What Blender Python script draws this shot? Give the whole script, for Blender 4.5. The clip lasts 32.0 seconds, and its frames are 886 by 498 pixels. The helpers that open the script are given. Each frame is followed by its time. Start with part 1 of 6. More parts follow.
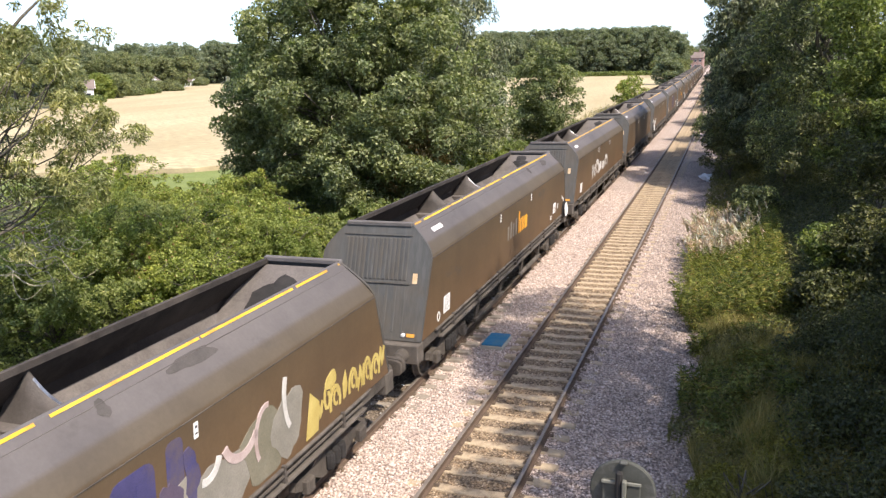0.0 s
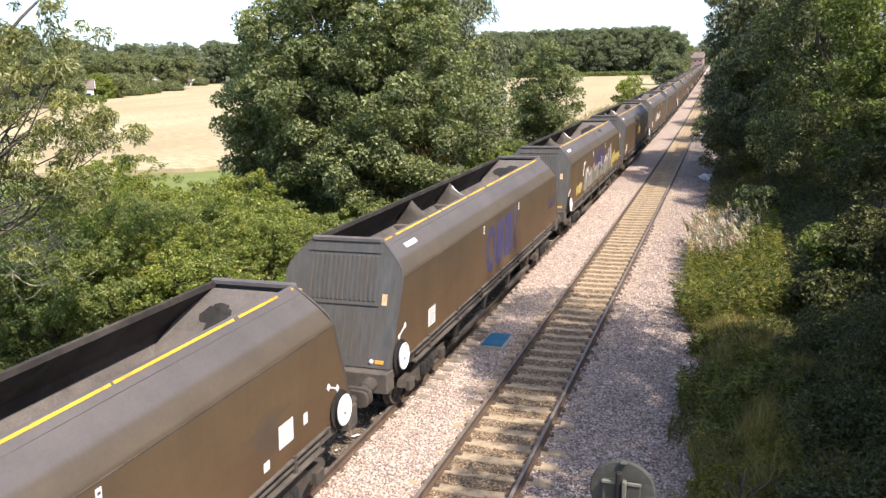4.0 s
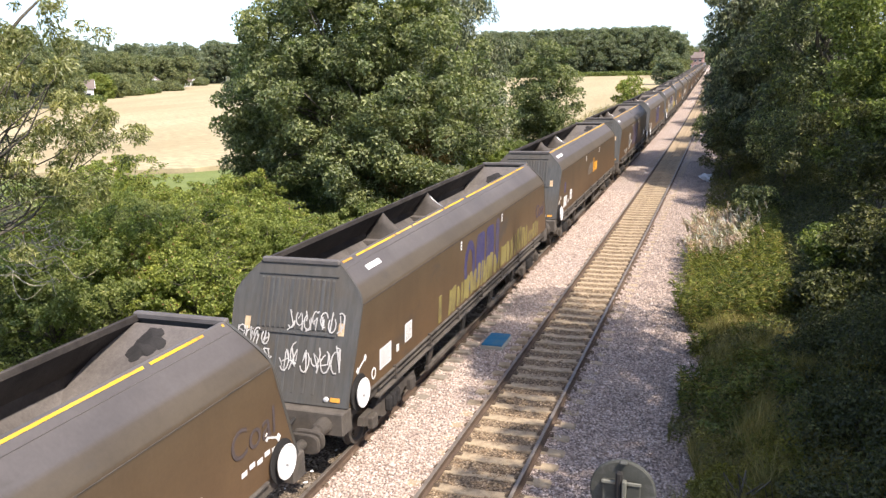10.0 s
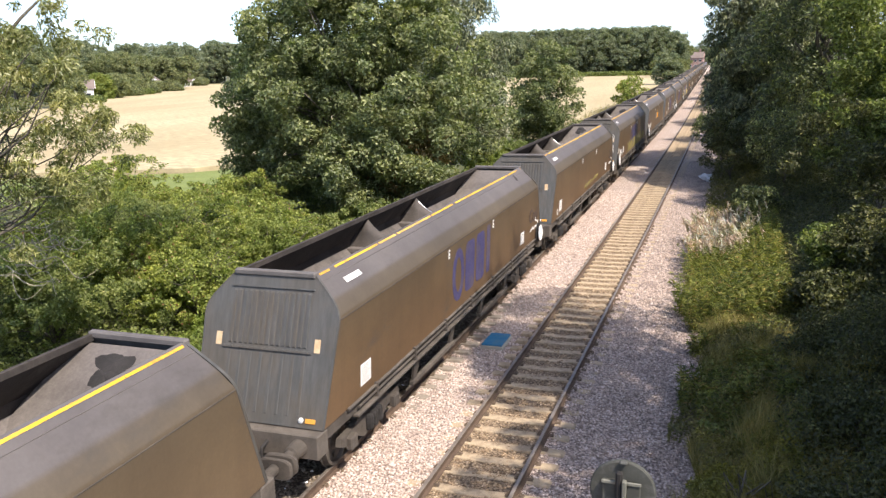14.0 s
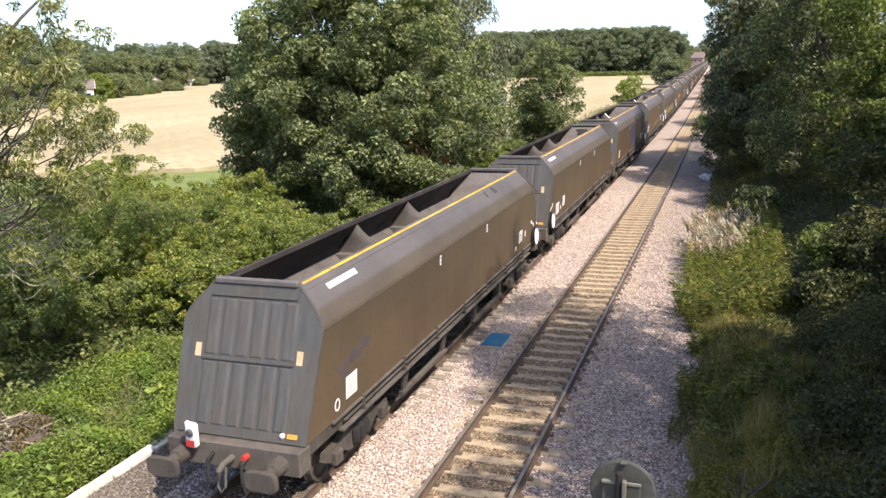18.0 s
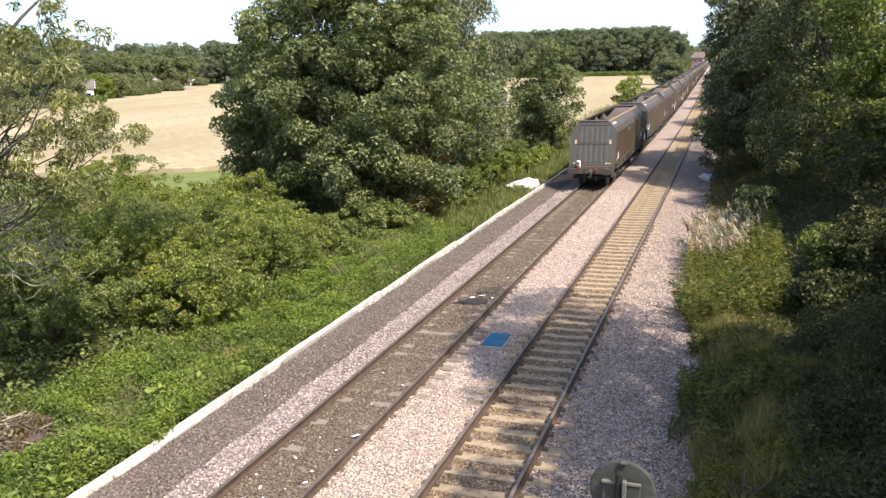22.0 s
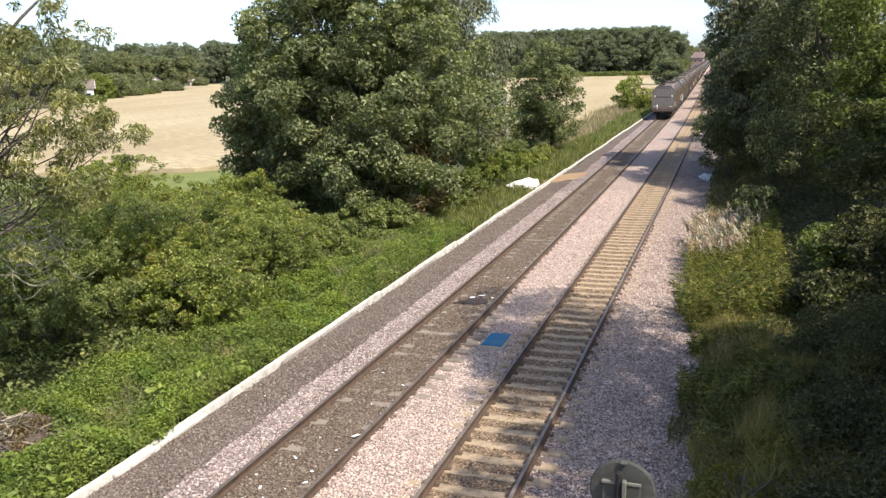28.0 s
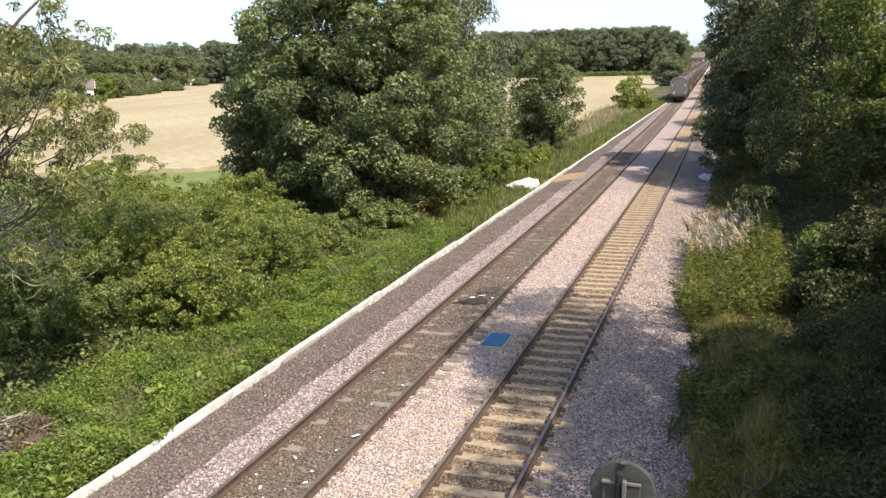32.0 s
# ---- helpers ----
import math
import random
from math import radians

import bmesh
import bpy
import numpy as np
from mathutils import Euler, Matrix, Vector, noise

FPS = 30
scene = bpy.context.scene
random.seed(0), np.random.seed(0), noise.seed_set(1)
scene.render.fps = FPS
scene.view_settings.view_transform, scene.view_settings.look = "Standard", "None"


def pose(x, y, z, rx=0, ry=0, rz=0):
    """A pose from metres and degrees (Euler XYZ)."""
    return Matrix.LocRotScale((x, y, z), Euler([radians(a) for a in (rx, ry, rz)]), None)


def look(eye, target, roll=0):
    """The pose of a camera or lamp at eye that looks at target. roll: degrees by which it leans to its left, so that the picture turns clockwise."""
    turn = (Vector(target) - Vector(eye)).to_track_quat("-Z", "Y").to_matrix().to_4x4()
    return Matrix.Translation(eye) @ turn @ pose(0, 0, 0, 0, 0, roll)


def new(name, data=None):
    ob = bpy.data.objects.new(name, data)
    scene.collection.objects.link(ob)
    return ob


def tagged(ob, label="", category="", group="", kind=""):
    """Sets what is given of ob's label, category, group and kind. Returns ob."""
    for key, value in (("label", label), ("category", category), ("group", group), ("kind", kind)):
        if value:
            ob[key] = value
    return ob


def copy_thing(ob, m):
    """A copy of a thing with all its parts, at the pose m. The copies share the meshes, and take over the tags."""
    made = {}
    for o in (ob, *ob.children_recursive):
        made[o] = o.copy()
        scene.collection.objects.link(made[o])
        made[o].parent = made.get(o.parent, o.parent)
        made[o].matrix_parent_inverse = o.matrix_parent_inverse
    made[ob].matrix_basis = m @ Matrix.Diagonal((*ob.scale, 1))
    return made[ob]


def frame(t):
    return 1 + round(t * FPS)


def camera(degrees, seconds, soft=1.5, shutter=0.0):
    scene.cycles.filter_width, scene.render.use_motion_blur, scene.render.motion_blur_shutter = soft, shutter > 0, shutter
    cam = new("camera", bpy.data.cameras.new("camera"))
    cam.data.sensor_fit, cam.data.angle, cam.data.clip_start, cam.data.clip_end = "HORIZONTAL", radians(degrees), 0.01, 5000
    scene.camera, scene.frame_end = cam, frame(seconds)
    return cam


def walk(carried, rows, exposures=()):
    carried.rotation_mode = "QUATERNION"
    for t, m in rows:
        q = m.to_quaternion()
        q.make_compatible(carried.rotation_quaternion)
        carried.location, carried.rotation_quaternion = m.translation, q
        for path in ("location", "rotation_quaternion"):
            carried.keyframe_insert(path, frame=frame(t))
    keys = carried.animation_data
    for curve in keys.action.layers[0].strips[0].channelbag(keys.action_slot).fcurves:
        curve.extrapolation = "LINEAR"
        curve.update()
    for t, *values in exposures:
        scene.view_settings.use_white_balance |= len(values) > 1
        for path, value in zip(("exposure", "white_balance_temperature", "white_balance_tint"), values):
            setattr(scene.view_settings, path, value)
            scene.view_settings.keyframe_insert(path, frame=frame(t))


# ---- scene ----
# World: y runs along the railway away from the bridge, x across it, z = 0 at the rail tops.

import collections

# ---- camera ----
EYE = (0.0, 0.0, 7.068)
YAW, PITCH, ROLL = radians(19.529), radians(12.651), -1.546
AIM = (EYE[0] - math.sin(YAW) * math.cos(PITCH) * 50, EYE[1] + math.cos(YAW) * math.cos(PITCH) * 50, EYE[2] - math.sin(PITCH) * 50)
cam = camera(55.75, 32.0, soft=1.4)
walk(cam, [(0.0, look(EYE, AIM, ROLL)), (32.0, look(EYE, AIM, ROLL))], exposures=[(0.0, 1.42, 6400, 13), (10.0, 1.44, 6400, 13), (19.0, 1.35, 6400, 13), (27.0, 1.17, 6400, 13), (32.0, 1.15, 6400, 13)])

# ---- light ----
SUN_DIR = Vector((0.65, -0.38, 1.0)).normalized()
world = bpy.data.worlds.new("sky")
scene.world = world
world.use_nodes = True
_wn = world.node_tree.nodes
_sky = _wn.new("ShaderNodeTexSky")
_sky.sky_type = "NISHITA"
_sky.sun_disc = False
_sky.sun_elevation = math.asin(SUN_DIR.z)
_sky.sun_rotation = math.atan2(SUN_DIR.x, SUN_DIR.y)
_sky.air_density, _sky.dust_density, _sky.ozone_density = 0.6, 1.2, 0.8
world.node_tree.links.new(_sky.outputs[0], _wn["Background"].inputs[0])
_wn["Background"].inputs[1].default_value = 0.138
sun_data = bpy.data.lights.new("sun", "SUN")
sun_data.energy, sun_data.angle, sun_data.color = 3.1, radians(0.55), (1.0, 0.905, 0.785)
sun = new("sun", sun_data)
sun.matrix_world = look(SUN_DIR * 200, (0, 0, 0))

# ---- materials ----


def material(name, rough=0.8, metal=0.0, spec=0.3):
    m = bpy.data.materials.new(name)
    m.use_nodes = True
    b = m.node_tree.nodes["Principled BSDF"]
    b.inputs["Roughness"].default_value = rough
    b.inputs["Metallic"].default_value = metal
    b.inputs["Specular IOR Level"].default_value = spec
    return m, m.node_tree.nodes, m.node_tree.links, b


def ramp(nodes, stops):
    r = nodes.new("ShaderNodeValToRGB")
    e = r.color_ramp.elements
    while len(e) < len(stops):
        e.new(0.5)
    for el, (pos, col) in zip(e, stops):
        el.position, el.color = pos, (*col, 1)
    return r


def noise_node(nodes, links, scale, detail=4, rough=0.6, stretch=None, coord="Object"):
    tc = nodes.new("ShaderNodeTexCoord")
    n = nodes.new("ShaderNodeTexNoise")
    n.inputs["Scale"].default_value = scale
    n.inputs["Detail"].default_value = detail
    n.inputs["Roughness"].default_value = rough
    if stretch:
        mp = nodes.new("ShaderNodeMapping")
        mp.inputs["Scale"].default_value = stretch
        links.new(tc.outputs[coord], mp.inputs[0])
        links.new(mp.outputs[0], n.inputs["Vector"])
    else:
        links.new(tc.outputs[coord], n.inputs["Vector"])
    return n


def mixed(nodes, links, fac, a, b, mode="MIX"):
    m = nodes.new("ShaderNodeMix")
    m.data_type, m.blend_type = "RGBA", mode
    for sock, v in ((m.inputs[0], fac), (m.inputs[6], a), (m.inputs[7], b)):
        if isinstance(v, bpy.types.NodeSocket):
            links.new(v, sock)
        elif isinstance(v, (tuple, list)):
            sock.default_value = (*v, 1)
        else:
            sock.default_value = v
    return m.outputs[2]


def bumped(nodes, links, bsdf, height, strength, dist):
    bp = nodes.new("ShaderNodeBump")
    bp.inputs["Strength"].default_value = strength
    bp.inputs["Distance"].default_value = dist
    links.new(height, bp.inputs["Height"])
    links.new(bp.outputs[0], bsdf.inputs["Normal"])


def worn(name, dark, light, scale=1.2, rough=0.75, metal=0.0, spec=0.3, stretch=None, dirt=None, dirt_scale=0.5, bump=0.15, coord="Object", grain=0.16):
    """Two tones by coarse noise, a fine grain over it and a film of dirt."""
    m, n, l, b = material(name, rough, metal, spec)
    a = noise_node(n, l, scale, 6, 0.65, stretch, coord)
    r = ramp(n, [(0.3, dark), (0.7, light)])
    l.new(a.outputs[0], r.inputs[0])
    col = r.outputs[0]
    fine = noise_node(n, l, scale * 25, 3, 0.7, None, coord)
    fr = ramp(n, [(0.3, (1 - grain,) * 3), (0.7, (1 + grain * 0.75,) * 3)])
    l.new(fine.outputs[0], fr.inputs[0])
    col = mixed(n, l, 1.0, col, fr.outputs[0], "MULTIPLY")
    if dirt:
        d = noise_node(n, l, dirt_scale, 8, 0.7, stretch, coord)
        dr = ramp(n, [(0.48, (0, 0, 0)), (0.68, (1, 1, 1))])
        l.new(d.outputs[0], dr.inputs[0])
        col = mixed(n, l, dr.outputs[0], col, dirt)
    l.new(col, b.inputs["Base Color"])
    bumped(n, l, b, fine.outputs[0], bump, 0.02)
    return m


def plain(name, colour, rough=0.6, metal=0.0, spec=0.4, scale=6.0):
    c = Vector(colour)
    return worn(name, tuple(c * 0.8), tuple(c * 1.12), scale, rough, metal, spec)


def leaf_mat(name, stops, gloss=0.35, through_light=0.42):
    m, n, l, b = material(name, 0.5, 0.0, gloss)
    g = n.new("ShaderNodeNewGeometry")
    r = ramp(n, stops)
    l.new(g.outputs["Random Per Island"], r.inputs[0])
    patch = noise_node(n, l, 0.9, 4, 0.65)
    pr = ramp(n, [(0.32, (0.62, 0.72, 0.68)), (0.5, (1.0, 1.0, 0.95)), (0.68, (1.32, 1.22, 1.0))])
    l.new(patch.outputs[0], pr.inputs[0])
    col = mixed(n, l, 1.0, r.outputs[0], pr.outputs[0], "MULTIPLY")
    l.new(col, b.inputs["Base Color"])
    t = n.new("ShaderNodeBsdfTranslucent")
    l.new(mixed(n, l, 1.0, col, (1.0, 1.15, 0.5), "MULTIPLY"), t.inputs[0])
    mx = n.new("ShaderNodeMixShader")
    mx.inputs[0].default_value = through_light
    l.new(b.outputs[0], mx.inputs[1])
    l.new(t.outputs[0], mx.inputs[2])
    l.new(mx.outputs[0], n["Material Output"].inputs[0])
    return m


def ballast_mat(name, tones, dirt, dirt_amount, size=22.0):
    """Crushed stone: cells of their own tone, pitted between, under patches of dirt."""
    m, n, l, b = material(name, 0.9, 0.0, 0.2)
    tc = n.new("ShaderNodeTexCoord")
    v = n.new("ShaderNodeTexVoronoi")
    v.inputs["Scale"].default_value = size
    v.inputs["Randomness"].default_value = 1.0
    l.new(tc.outputs["Object"], v.inputs["Vector"])
    sep = n.new("ShaderNodeSeparateColor")
    l.new(v.outputs["Color"], sep.inputs[0])
    r = ramp(n, tones)
    l.new(sep.outputs[0], r.inputs[0])
    gap = ramp(n, [(0.25, (1, 1, 1)), (0.75, (0.35, 0.33, 0.32))])
    l.new(v.outputs["Distance"], gap.inputs[0])
    col = mixed(n, l, 1.0, r.outputs[0], gap.outputs[0], "MULTIPLY")
    d = noise_node(n, l, 0.9, 6, 0.7)
    dr = ramp(n, [(max(0.02, 0.75 - dirt_amount), (0, 0, 0)), (max(0.2, 1.05 - dirt_amount), (1, 1, 1))])
    l.new(d.outputs[0], dr.inputs[0])
    col = mixed(n, l, dr.outputs[0], col, mixed(n, l, 1.0, dirt, gap.outputs[0], "MULTIPLY"))
    l.new(col, b.inputs["Base Color"])
    inv = n.new("ShaderNodeMath")
    inv.operation = "SUBTRACT"
    inv.inputs[0].default_value = 1.0
    l.new(v.outputs["Distance"], inv.inputs[1])
    bumped(n, l, b, inv.outputs[0], 0.9, 0.03)
    return m


PINK = [(0.0, (0.36, 0.275, 0.225)), (0.35, (0.51, 0.405, 0.335)), (0.7, (0.61, 0.50, 0.42)), (1.0, (0.71, 0.615, 0.535))]
GREYP = [(0.0, (0.255, 0.202, 0.166)), (0.4, (0.45, 0.355, 0.292)), (0.75, (0.57, 0.46, 0.385)), (1.0, (0.70, 0.60, 0.52))]
DARKB = [(0.0, (0.175, 0.147, 0.117)), (0.5, (0.248, 0.208, 0.167)), (1.0, (0.33, 0.283, 0.233))]
BROWNB = [(0.0, (0.20, 0.142, 0.09)), (0.5, (0.34, 0.245, 0.15)), (1.0, (0.49, 0.385, 0.26))]
M = {}
M["bal_pink"] = ballast_mat("pink_ballast", PINK, (0.44, 0.36, 0.31), 0.22)
M["bal_cess"] = ballast_mat("greyish_ballast", GREYP, (0.20, 0.16, 0.14), 0.25)
WESTB = [(0.0, (0.20, 0.163, 0.122)), (0.5, (0.255, 0.210, 0.160)), (1.0, (0.32, 0.268, 0.21))]
M["bal_west"] = ballast_mat("oily_brown_ballast", WESTB, (0.20, 0.157, 0.112), 0.55)
MIDP = [(0.0, (0.25, 0.20, 0.18)), (0.4, (0.42, 0.345, 0.31)), (0.75, (0.54, 0.45, 0.40)), (1.0, (0.68, 0.59, 0.53))]
M["bal_mid"] = ballast_mat("dusty_pink_ballast", MIDP, (0.27, 0.22, 0.19), 0.36)
M["bal_dark"] = ballast_mat("dirty_ballast", DARKB, (0.19, 0.155, 0.125), 0.5)
M["bal_brown"] = ballast_mat("rusty_ballast", BROWNB, (0.24, 0.18, 0.12), 0.35)
M["soil"] = worn("soil_and_grass", (0.05, 0.055, 0.02), (0.10, 0.11, 0.035), 0.25, 0.95, dirt=(0.16, 0.13, 0.07), dirt_scale=0.08, bump=0.4)
M["meadow"] = worn("mown_grass", (0.13, 0.165, 0.042), (0.19, 0.22, 0.065), 0.4, 0.95, bump=0.5)
M["wheat"] = worn("ripe_wheat", (0.35, 0.288, 0.160), (0.45, 0.382, 0.228), 0.05, 0.95, stretch=(1.0, 0.2, 1.0), dirt=(0.315, 0.25, 0.135), dirt_scale=0.035, bump=0.8, grain=0.3)
M["rail_top"] = worn("worn_rail_head", (0.16, 0.133, 0.107), (0.28, 0.24, 0.20), 3.0, 0.5, 0.3)
M["rail_dull"] = worn("dull_rail_head", (0.13, 0.108, 0.087), (0.24, 0.205, 0.17), 3.0, 0.5, 0.4)
M["rail_rust"] = worn("rusty_rail_side", (0.065, 0.044, 0.031), (0.125, 0.085, 0.058), 4.0, 0.9)
M["sleeper"] = worn("weathered_concrete", (0.32, 0.245, 0.155), (0.48, 0.385, 0.255), 2.0, 0.9, dirt=(0.21, 0.155, 0.098), dirt_scale=2.6, bump=0.3)
M["sleeper_dirty"] = worn("dirt_covered_concrete", (0.215, 0.18, 0.14), (0.33, 0.285, 0.225), 2.0, 0.9, dirt=(0.18, 0.15, 0.118), dirt_scale=2.0, bump=0.4)
M["clip"] = plain("rusty_clip_steel", (0.17, 0.125, 0.085), 0.85, 0.1)
M["edging"] = worn("white_painted_board", (0.58, 0.56, 0.48), (0.76, 0.74, 0.66), 1.5, 0.7, dirt=(0.34, 0.31, 0.24), dirt_scale=1.8)
M["timber"] = worn("grey_weathered_timber", (0.22, 0.20, 0.17), (0.34, 0.31, 0.27), 2.0, 0.9, stretch=(1, 0.1, 1))
M["sludge"] = worn("wet_black_sludge", (0.025, 0.02, 0.018), (0.07, 0.055, 0.045), 5.0, 0.35, bump=0.4)


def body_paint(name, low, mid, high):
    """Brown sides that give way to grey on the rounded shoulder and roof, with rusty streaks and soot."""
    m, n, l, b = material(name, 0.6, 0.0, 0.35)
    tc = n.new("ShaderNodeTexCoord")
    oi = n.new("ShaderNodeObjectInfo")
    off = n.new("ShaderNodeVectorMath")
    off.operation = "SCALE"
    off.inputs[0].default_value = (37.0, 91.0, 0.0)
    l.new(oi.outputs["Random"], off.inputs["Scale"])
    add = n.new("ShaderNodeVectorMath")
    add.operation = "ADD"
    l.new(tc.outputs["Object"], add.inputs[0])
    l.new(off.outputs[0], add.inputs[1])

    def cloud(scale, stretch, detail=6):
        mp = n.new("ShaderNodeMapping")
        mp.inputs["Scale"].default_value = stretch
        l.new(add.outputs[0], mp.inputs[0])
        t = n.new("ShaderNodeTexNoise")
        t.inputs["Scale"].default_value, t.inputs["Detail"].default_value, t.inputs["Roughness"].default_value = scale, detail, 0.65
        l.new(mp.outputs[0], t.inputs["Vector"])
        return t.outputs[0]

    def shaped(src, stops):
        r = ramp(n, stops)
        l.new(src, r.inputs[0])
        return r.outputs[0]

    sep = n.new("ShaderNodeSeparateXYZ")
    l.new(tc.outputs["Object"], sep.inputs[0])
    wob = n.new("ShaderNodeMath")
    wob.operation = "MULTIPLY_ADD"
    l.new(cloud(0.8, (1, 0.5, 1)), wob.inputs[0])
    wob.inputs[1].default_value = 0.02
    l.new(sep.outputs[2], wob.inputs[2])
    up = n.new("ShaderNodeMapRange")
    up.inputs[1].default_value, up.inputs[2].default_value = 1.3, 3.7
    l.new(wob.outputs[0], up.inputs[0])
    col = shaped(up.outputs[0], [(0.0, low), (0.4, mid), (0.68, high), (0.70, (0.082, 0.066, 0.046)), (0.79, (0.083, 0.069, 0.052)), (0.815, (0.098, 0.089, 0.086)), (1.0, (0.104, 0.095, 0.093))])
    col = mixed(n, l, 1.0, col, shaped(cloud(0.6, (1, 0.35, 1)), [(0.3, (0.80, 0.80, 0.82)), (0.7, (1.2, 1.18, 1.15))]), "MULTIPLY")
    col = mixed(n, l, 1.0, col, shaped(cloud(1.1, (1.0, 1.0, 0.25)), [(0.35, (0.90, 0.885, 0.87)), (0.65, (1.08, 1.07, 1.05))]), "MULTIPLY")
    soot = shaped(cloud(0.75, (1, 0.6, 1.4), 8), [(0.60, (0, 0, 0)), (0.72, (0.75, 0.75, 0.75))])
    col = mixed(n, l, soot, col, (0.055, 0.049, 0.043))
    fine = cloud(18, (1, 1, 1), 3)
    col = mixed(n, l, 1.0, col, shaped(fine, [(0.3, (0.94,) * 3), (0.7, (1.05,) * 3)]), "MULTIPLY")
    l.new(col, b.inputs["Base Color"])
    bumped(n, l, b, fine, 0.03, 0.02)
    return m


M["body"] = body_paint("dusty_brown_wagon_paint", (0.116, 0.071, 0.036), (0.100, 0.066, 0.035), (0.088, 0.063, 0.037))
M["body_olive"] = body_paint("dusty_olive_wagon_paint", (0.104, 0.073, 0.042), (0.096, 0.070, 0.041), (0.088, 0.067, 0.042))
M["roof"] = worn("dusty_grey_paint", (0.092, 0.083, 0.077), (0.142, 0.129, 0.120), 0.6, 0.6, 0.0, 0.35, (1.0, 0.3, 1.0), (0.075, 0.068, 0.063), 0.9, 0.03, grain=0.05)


def streaked(name, base, pale, brown):
    """Painted steel with vertical rain streaks and brown brake dust, differing from piece to piece."""
    m, n, l, b = material(name, 0.62, 0.0, 0.3)
    tc = n.new("ShaderNodeTexCoord")
    oi = n.new("ShaderNodeObjectInfo")
    off = n.new("ShaderNodeVectorMath")
    off.operation = "SCALE"
    off.inputs[0].default_value = (53.0, 17.0, 29.0)
    l.new(oi.outputs["Random"], off.inputs["Scale"])
    add = n.new("ShaderNodeVectorMath")
    add.operation = "ADD"
    l.new(tc.outputs["Object"], add.inputs[0])
    l.new(off.outputs[0], add.inputs[1])

    def layer(scale, stretch, stops):
        mp = n.new("ShaderNodeMapping")
        mp.inputs["Scale"].default_value = stretch
        l.new(add.outputs[0], mp.inputs[0])
        t = n.new("ShaderNodeTexNoise")
        t.inputs["Scale"].default_value, t.inputs["Detail"].default_value, t.inputs["Roughness"].default_value = scale, 7, 0.65
        l.new(mp.outputs[0], t.inputs["Vector"])
        r = ramp(n, stops)
        l.new(t.outputs[0], r.inputs[0])
        return r.outputs[0], t.outputs[0]

    streak, raw = layer(3.0, (2.4, 1.0, 0.16), [(0.42, (0, 0, 0)), (0.75, (0.75,) * 3)])
    col = mixed(n, l, streak, base, pale)
    dust, _ = layer(0.8, (1.0, 1.0, 0.8), [(0.40, (0, 0, 0)), (0.68, (0.85,) * 3)])
    col = mixed(n, l, dust, col, brown)
    drip, _ = layer(7.0, (2.0, 1.0, 0.10), [(0.35, (0.86,) * 3), (0.6, (1.05,) * 3)])
    col = mixed(n, l, 1.0, col, drip, "MULTIPLY")
    l.new(col, b.inputs["Base Color"])
    bumped(n, l, b, raw, 0.05, 0.02)
    return m


M["end"] = streaked("grey_end_paint", (0.068, 0.069, 0.066), (0.108, 0.106, 0.100), (0.088, 0.073, 0.054))
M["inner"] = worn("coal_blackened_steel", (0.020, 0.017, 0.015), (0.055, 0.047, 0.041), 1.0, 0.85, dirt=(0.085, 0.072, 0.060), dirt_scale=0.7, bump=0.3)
M["sheet"] = worn("scoured_hopper_steel", (0.095, 0.083, 0.074), (0.170, 0.150, 0.134), 0.9, 0.65, 0.1, dirt=(0.05, 0.044, 0.039), dirt_scale=0.55, bump=0.2)
M["ridge"] = worn("dusty_ridge_steel", (0.072, 0.062, 0.053), (0.122, 0.106, 0.092), 0.9, 0.7, 0.1, dirt=(0.05, 0.044, 0.039), dirt_scale=0.6, bump=0.2)
M["under"] = worn("grimy_underframe", (0.042, 0.036, 0.030), (0.088, 0.075, 0.062), 2.0, 0.85, dirt=(0.10, 0.085, 0.068), dirt_scale=1.2, bump=0.3)
M["ledge"] = worn("dusty_frame_rail", (0.072, 0.062, 0.051), (0.135, 0.116, 0.096), 2.0, 0.8, dirt=(0.05, 0.043, 0.036), dirt_scale=1.5)
M["black"] = worn("black_grime", (0.015, 0.014, 0.013), (0.035, 0.032, 0.03), 3.0, 0.9)
M["steel"] = worn("worn_bright_steel", (0.3, 0.29, 0.28), (0.5, 0.49, 0.48), 4.0, 0.35, 0.9)
M["yellow"] = worn("yellow_paint", (0.58, 0.33, 0.02), (0.74, 0.47, 0.04), 2.0, 0.6, dirt=(0.34, 0.16, 0.05), dirt_scale=2.2)
M["oldyellow"] = worn("faded_yellow_paint", (0.52, 0.30, 0.05), (0.70, 0.45, 0.10), 2.0, 0.7, dirt=(0.30, 0.21, 0.12), dirt_scale=2.2)
M["white"] = worn("white_label", (0.66, 0.65, 0.62), (0.82, 0.81, 0.78), 4.0, 0.6)
M["ink"] = plain("dark_print", (0.06, 0.06, 0.06))
M["print"] = plain("faded_grey_print", (0.30, 0.28, 0.25))
M["ghost"] = worn("ghost_of_old_lettering", (0.070, 0.055, 0.055), (0.095, 0.075, 0.068), 2.0, 0.7)
M["amber"] = worn("cream_reflector", (0.44, 0.30, 0.16), (0.62, 0.48, 0.30), 6.0, 0.5)
M["orange"] = worn("orange_plate", (0.55, 0.26, 0.04), (0.70, 0.36, 0.07), 5.0, 0.5)
M["red"] = plain("red_paint", (0.45, 0.04, 0.03))
M["navy"] = worn("dark_blue_vinyl", (0.035, 0.034, 0.10), (0.065, 0.06, 0.15), 2.0, 0.6, dirt=(0.10, 0.08, 0.09), dirt_scale=1.6)
